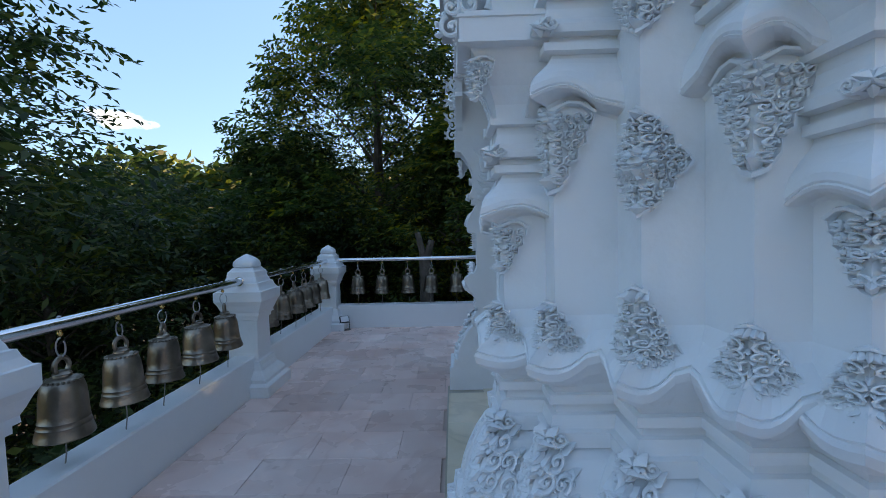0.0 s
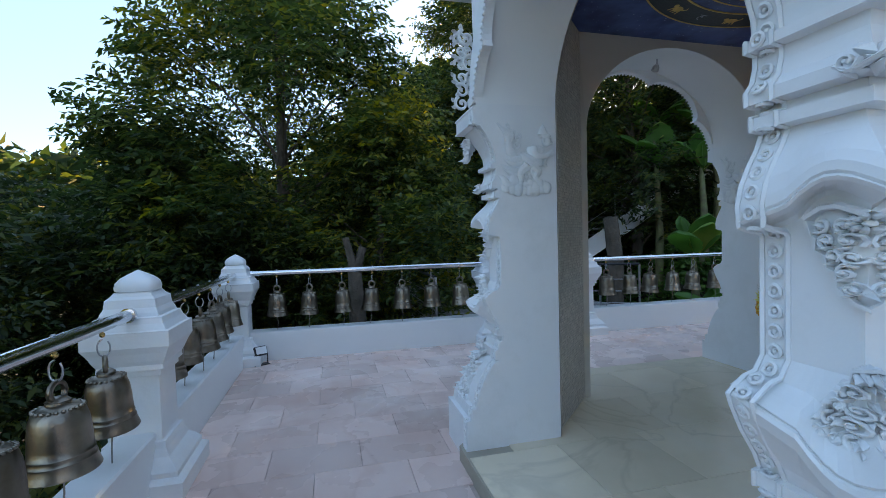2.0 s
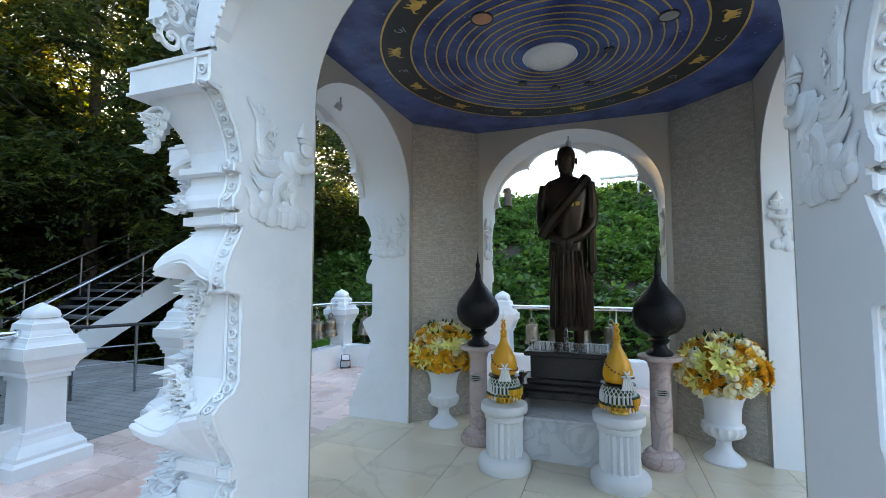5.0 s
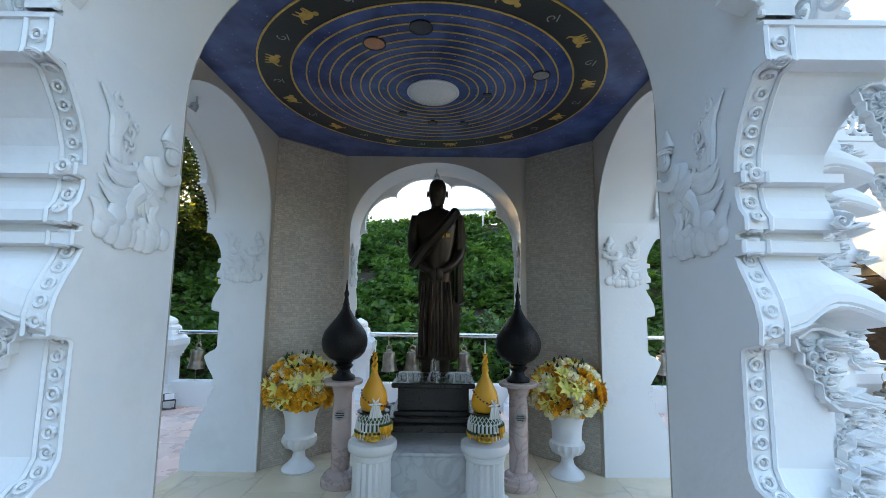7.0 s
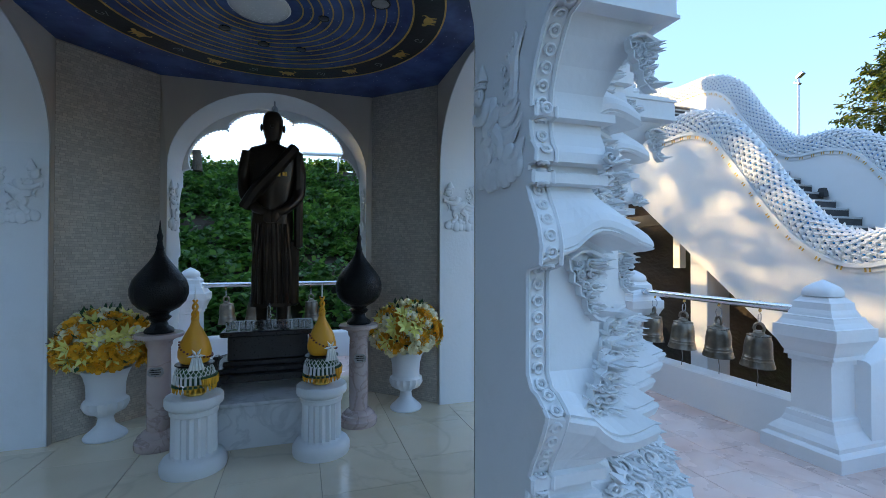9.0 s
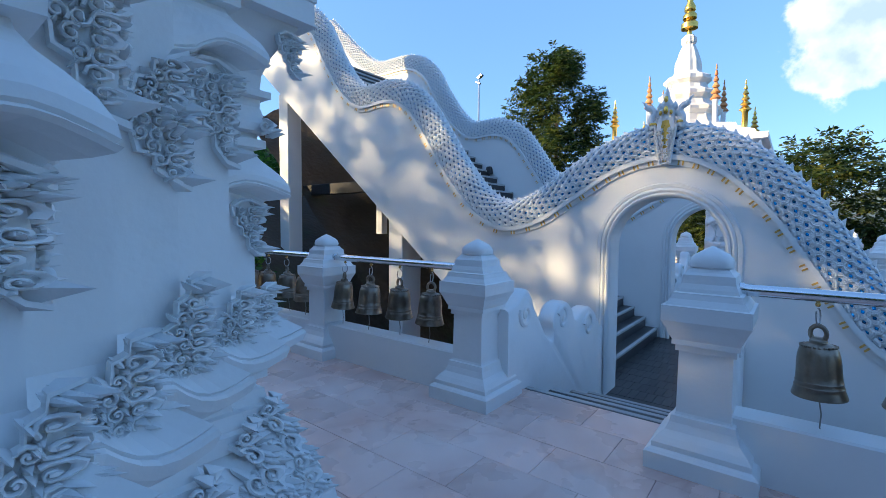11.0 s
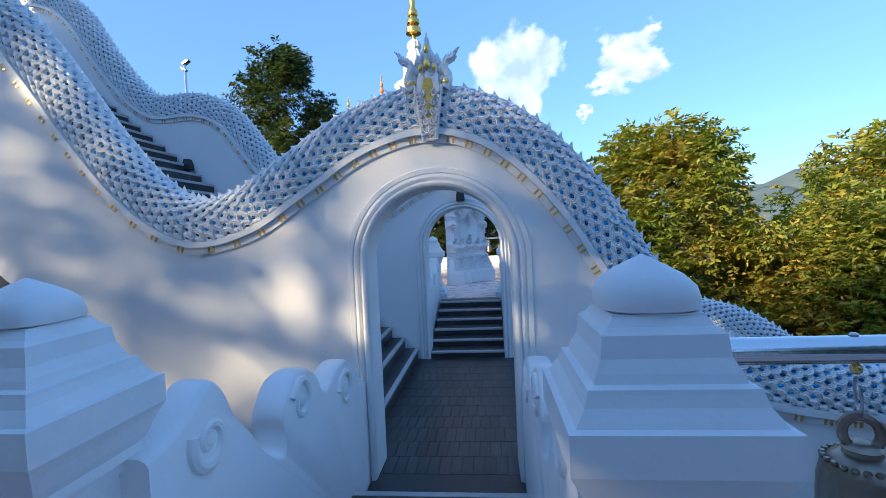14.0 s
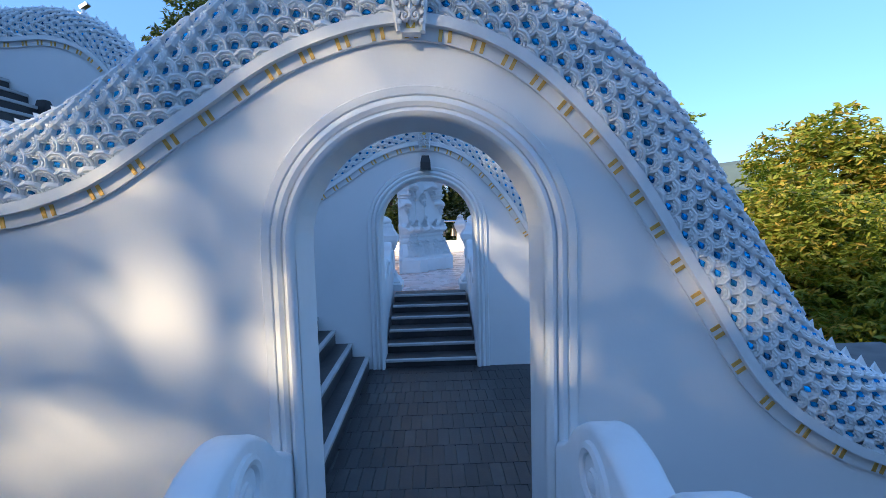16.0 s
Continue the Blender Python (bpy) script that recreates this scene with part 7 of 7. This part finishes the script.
# hills on the horizon
b = Build()
for dist, hh, a0, a1, sd in ((2300, 330, 150, 300, 1.0), (1500, 110, 170, 290, 5.0)):
    rows = []
    n = 60
    for j, (f, k) in enumerate(((0, 0), (0.35, 0.55), (0.7, 0.9), (1, 1), (1.3, 0.6), (1.8, 0))):
        row = []
        for i in range(n + 1):
            a = radians(a0 + (a1 - a0) * i / n)
            h = hh * (0.45 + 0.9 * abs(noise.noise((i * 0.13, sd, 0))) + 0.25 * noise.noise((i * 0.45, sd + 3, j * 0.2)))
            d = dist + 300 * f
            row.append((d * math.cos(a), d * math.sin(a), -15 + h * k))
        rows.append(row)
    b.loft(rows, False, False, True)
solid("distant_hills", b, HILL, "blue-green hills on the horizon, haze put into their colour", "hills", "backdrop")

# clouds


def cloud_mat(seed, rough_, density):
    """Vapour: a soft mass that breaks up towards its edge; it glows, with sunlit and shaded tones painted by noise."""
    m = bpy.data.materials.new("cloud_vapour")
    m.use_nodes = True
    nt = m.node_tree
    n, ln = nt.nodes, nt.links.new
    n.remove(n["Principled BSDF"])
    tc = n.new("ShaderNodeTexCoord")
    le = n.new("ShaderNodeVectorMath")
    le.operation = "LENGTH"
    ln(tc.outputs["Object"], le.inputs[0])
    mp = n.new("ShaderNodeMapping")
    mp.inputs["Location"].default_value = (seed * 3.7, seed * 1.3, seed)
    ln(tc.outputs["Object"], mp.inputs["Vector"])
    no = n.new("ShaderNodeTexNoise")
    no.inputs["Scale"].default_value, no.inputs["Detail"].default_value, no.inputs["Roughness"].default_value = rough_, 9, 0.55
    ln(mp.outputs[0], no.inputs["Vector"])
    sub_ = n.new("ShaderNodeMath")
    sub_.operation = "MULTIPLY_ADD"
    sub_.inputs[1].default_value, sub_.inputs[2].default_value = -0.85, density
    ln(le.outputs["Value"], sub_.inputs[0])
    add = n.new("ShaderNodeMath")
    ln(sub_.outputs[0], add.inputs[0])
    ln(no.outputs["Fac"], add.inputs[1])
    al = n.new("ShaderNodeMapRange")
    al.interpolation_type = "SMOOTHSTEP"
    al.inputs[1].default_value, al.inputs[2].default_value = 0.48, 0.6
    ln(add.outputs[0], al.inputs[0])
    # shaded grey to sunlit cream, painted into the glow
    rp = n.new("ShaderNodeValToRGB")
    rp.color_ramp.elements[0].position, rp.color_ramp.elements[1].position = 0.35, 0.65
    rp.color_ramp.elements[0].color, rp.color_ramp.elements[1].color = (0.33, 0.37, 0.45, 1), (0.62, 0.58, 0.53, 1)
    n2 = n.new("ShaderNodeTexNoise")
    n2.inputs["Scale"].default_value, n2.inputs["Detail"].default_value = rough_ * 1.4, 6
    ln(mp.outputs[0], n2.inputs["Vector"])
    ln(n2.outputs["Fac"], rp.inputs["Fac"])
    em = n.new("ShaderNodeEmission")
    ln(rp.outputs["Color"], em.inputs["Color"])
    em.inputs["Strength"].default_value = 1.0
    tp = n.new("ShaderNodeBsdfTransparent")
    mx = n.new("ShaderNodeMixShader")
    ln(al.outputs[0], mx.inputs[0])
    ln(tp.outputs[0], mx.inputs[1])
    ln(em.outputs[0], mx.inputs[2])
    ln(mx.outputs[0], n["Material Output"].inputs["Surface"])
    return m


def cloud(az, el, wdt, hgt, seed, rough_=2.2, density=0.3, dist=2600):
    """A far sheet of vapour; wdt and hgt are its half angles in degrees."""
    a, e = radians(az), radians(el)
    b = Build()
    b.add([(-1, -1, 0), (1, -1, 0), (1, 1, 0), (-1, 1, 0)], [(0, 1, 2, 3)])
    eye = Vector((dist * math.cos(e) * math.sin(a), dist * math.cos(e) * math.cos(a), dist * math.sin(e)))
    m = look(eye, (0, 0, 0)) @ Matrix.Diagonal((dist * math.tan(radians(wdt)), dist * math.tan(radians(hgt)), 1, 1))
    solid("cloud", b, cloud_mat(seed, rough_, density), "white heap cloud with painted sunlight", "cloud", "backdrop", "clouds", m)


cloud(184.0, 17.8, 10.5, 11.5, 1, 2.2, 0.46)
cloud(197.5, 18.5, 12.0, 8.0, 2, 3.2, 0.3)
cloud(192.4, 13.5, 3.2, 2.4, 5, 2.6, 0.3)
cloud(224.5, 5.4, 6.5, 2.0, 6, 2.4, 0.36)
cloud(-36.6, 12.2, 6.4, 3.2, 4, 2.2, 0.32)

# ---- tiles, last ----


def tiles(parent, x0, y0, x1, y1, z, sx, sy, material, skip, seed, gap=0.0025, th=0.012, name="tile", near=None):
    """Loose rectangular slabs in running rows; alike slabs share a mesh."""
    r = random.Random(seed)
    store = {}
    rest = Build()
    count = 0
    j = 0
    y = y0
    while y < y1 - 0.02:
        h = min(sy, y1 - y)
        x = x0 - (sx / 2 if j % 2 else 0)
        while x < x1 - 0.02:
            a, c = max(x, x0), min(x + sx, x1)
            if c - a > 0.03 and not skip((a + c) / 2, y + h / 2):
                if count < 300 and (near is None or near((a + c) / 2, y + h / 2)):
                    key = (round(c - a, 3), round(h, 3))
                    if key not in store:
                        store[key] = Build().box(gap / 2, gap / 2, -th, key[0] - gap / 2, key[1] - gap / 2, 0, 0.0015).mesh(name, material)
                    part(name, store[key], None, parent, "", pose(a, y, z + r.uniform(-0.0006, 0.0006)))
                    count += 1
                else:
                    rest.box(a + gap / 2, y + gap / 2, z - th, c - gap / 2, y + h - gap / 2, z)
            x += sx
        y += sy
        j += 1
    if rest.v:
        tagged(part(name + "s", rest, material, parent), kind="stuff")


def in_slab(x, y):
    dx, dy = abs(x - CX), abs(y - CY)
    return max(dx, dy) < D_OUT + 0.02 and dx + dy < 3.2


tiles(terrace, -1.905, -1.5, 5.8, 7.02, 0.0, 0.6, 0.4, PINK, lambda x, y: in_slab(x, y), 1)
for k in range(2):
    part("tile", Build().box(1.345 + 0.69 * k, 7.022, -0.012, 2.032 + 0.69 * k, 7.275, 0.0, 0.0015), PINK, terrace)
tiles(pav_floor, CX - 2.19, CY - 2.19, CX + 2.19, CY + 2.19, FLOOR_P, 0.6, 0.6, CREAM, lambda x, y: not in_slab(x, y) or (abs(x - CX) + abs(y - CY) > 3.1), 2, 0.003)
tiles(landing, -1.5, 2 * MIRROR_Y - WALL_Y - 0.4, 1.32, WALL_Y - 0.062, LAND, 0.1, 0.3, SLATE, lambda x, y: False, 3, 0.004, near=lambda x, y: x > -0.2 and y > -6.6)

# mosaic on the inner walls
mos = random.Random(6)
for nm, r in (("north_east", 315), ("south_east", 225), ("south_west", 135), ("north_west", 45)):
    b = Build()
    half = math.hypot(D_IN - VERT, D_IN - VERT) / 2
    dist = (D_IN + VERT) / math.sqrt(2)
    b.box(-half, dist - 0.012, P, half, dist + 0.05, CEIL)
    w = solid("wall_" + nm, b, MOSAIC_JOINT, "beige stone mosaic wall inside the pavilion", "wall", "structure", "", pose(CX, CY, 0, 0, 0, r))
    v = Build()
    z = P + 0.004
    while z < CEIL - 0.02:
        x = -half + 0.002 - mos.uniform(0, 0.02)
        h = mos.choice((0.018, 0.02, 0.022))
        while x < half - 0.006:
            ww = mos.uniform(0.02, 0.05)
            a, c = max(x, -half + 0.002), min(x + ww - 0.002, half - 0.002)
            t = dist - 0.0135 - mos.uniform(0, 0.003)
            if c - a > 0.006:
                v.add([(a, t, z), (c, t, z), (c, t, z + h - 0.002), (a, t, z + h - 0.002)], [(0, 1, 2, 3)])
            x += ww
        z += h
    tagged(part("mosaic", v, MOSAIC, w), kind="stuff")
for nm, r in TURNS:
    b = Build()
    e = ellipse(28)
    n = len(e)
    d = D_IN - 0.008
    k = len(b.v)
    b.v += [(u * 1.003, d, z) for u, z in e] + [(max(-VERT, min(VERT, u * 1.3)), d, CEIL) for u, z in e]
    for i in range(n - 1):
        b.f.append((k + i, k + i + 1, k + n + i + 1, k + n + i))
        b.s.append(False)
    for s in (-1, 1):
        b.add([(s * JAMB, d, P), (s * VERT, d, P), (s * VERT, d, CEIL), (s * VERT * 0.99, d, CEIL), (s * JAMB, d, SPRING)], [(0, 1, 2, 3, 4)])
    solid("wall_inner_" + nm, b, MOSAIC, "beige stone mosaic round the arch inside the pavilion", "wall", "structure", "", pose(CX, CY, 0, 0, 0, r))
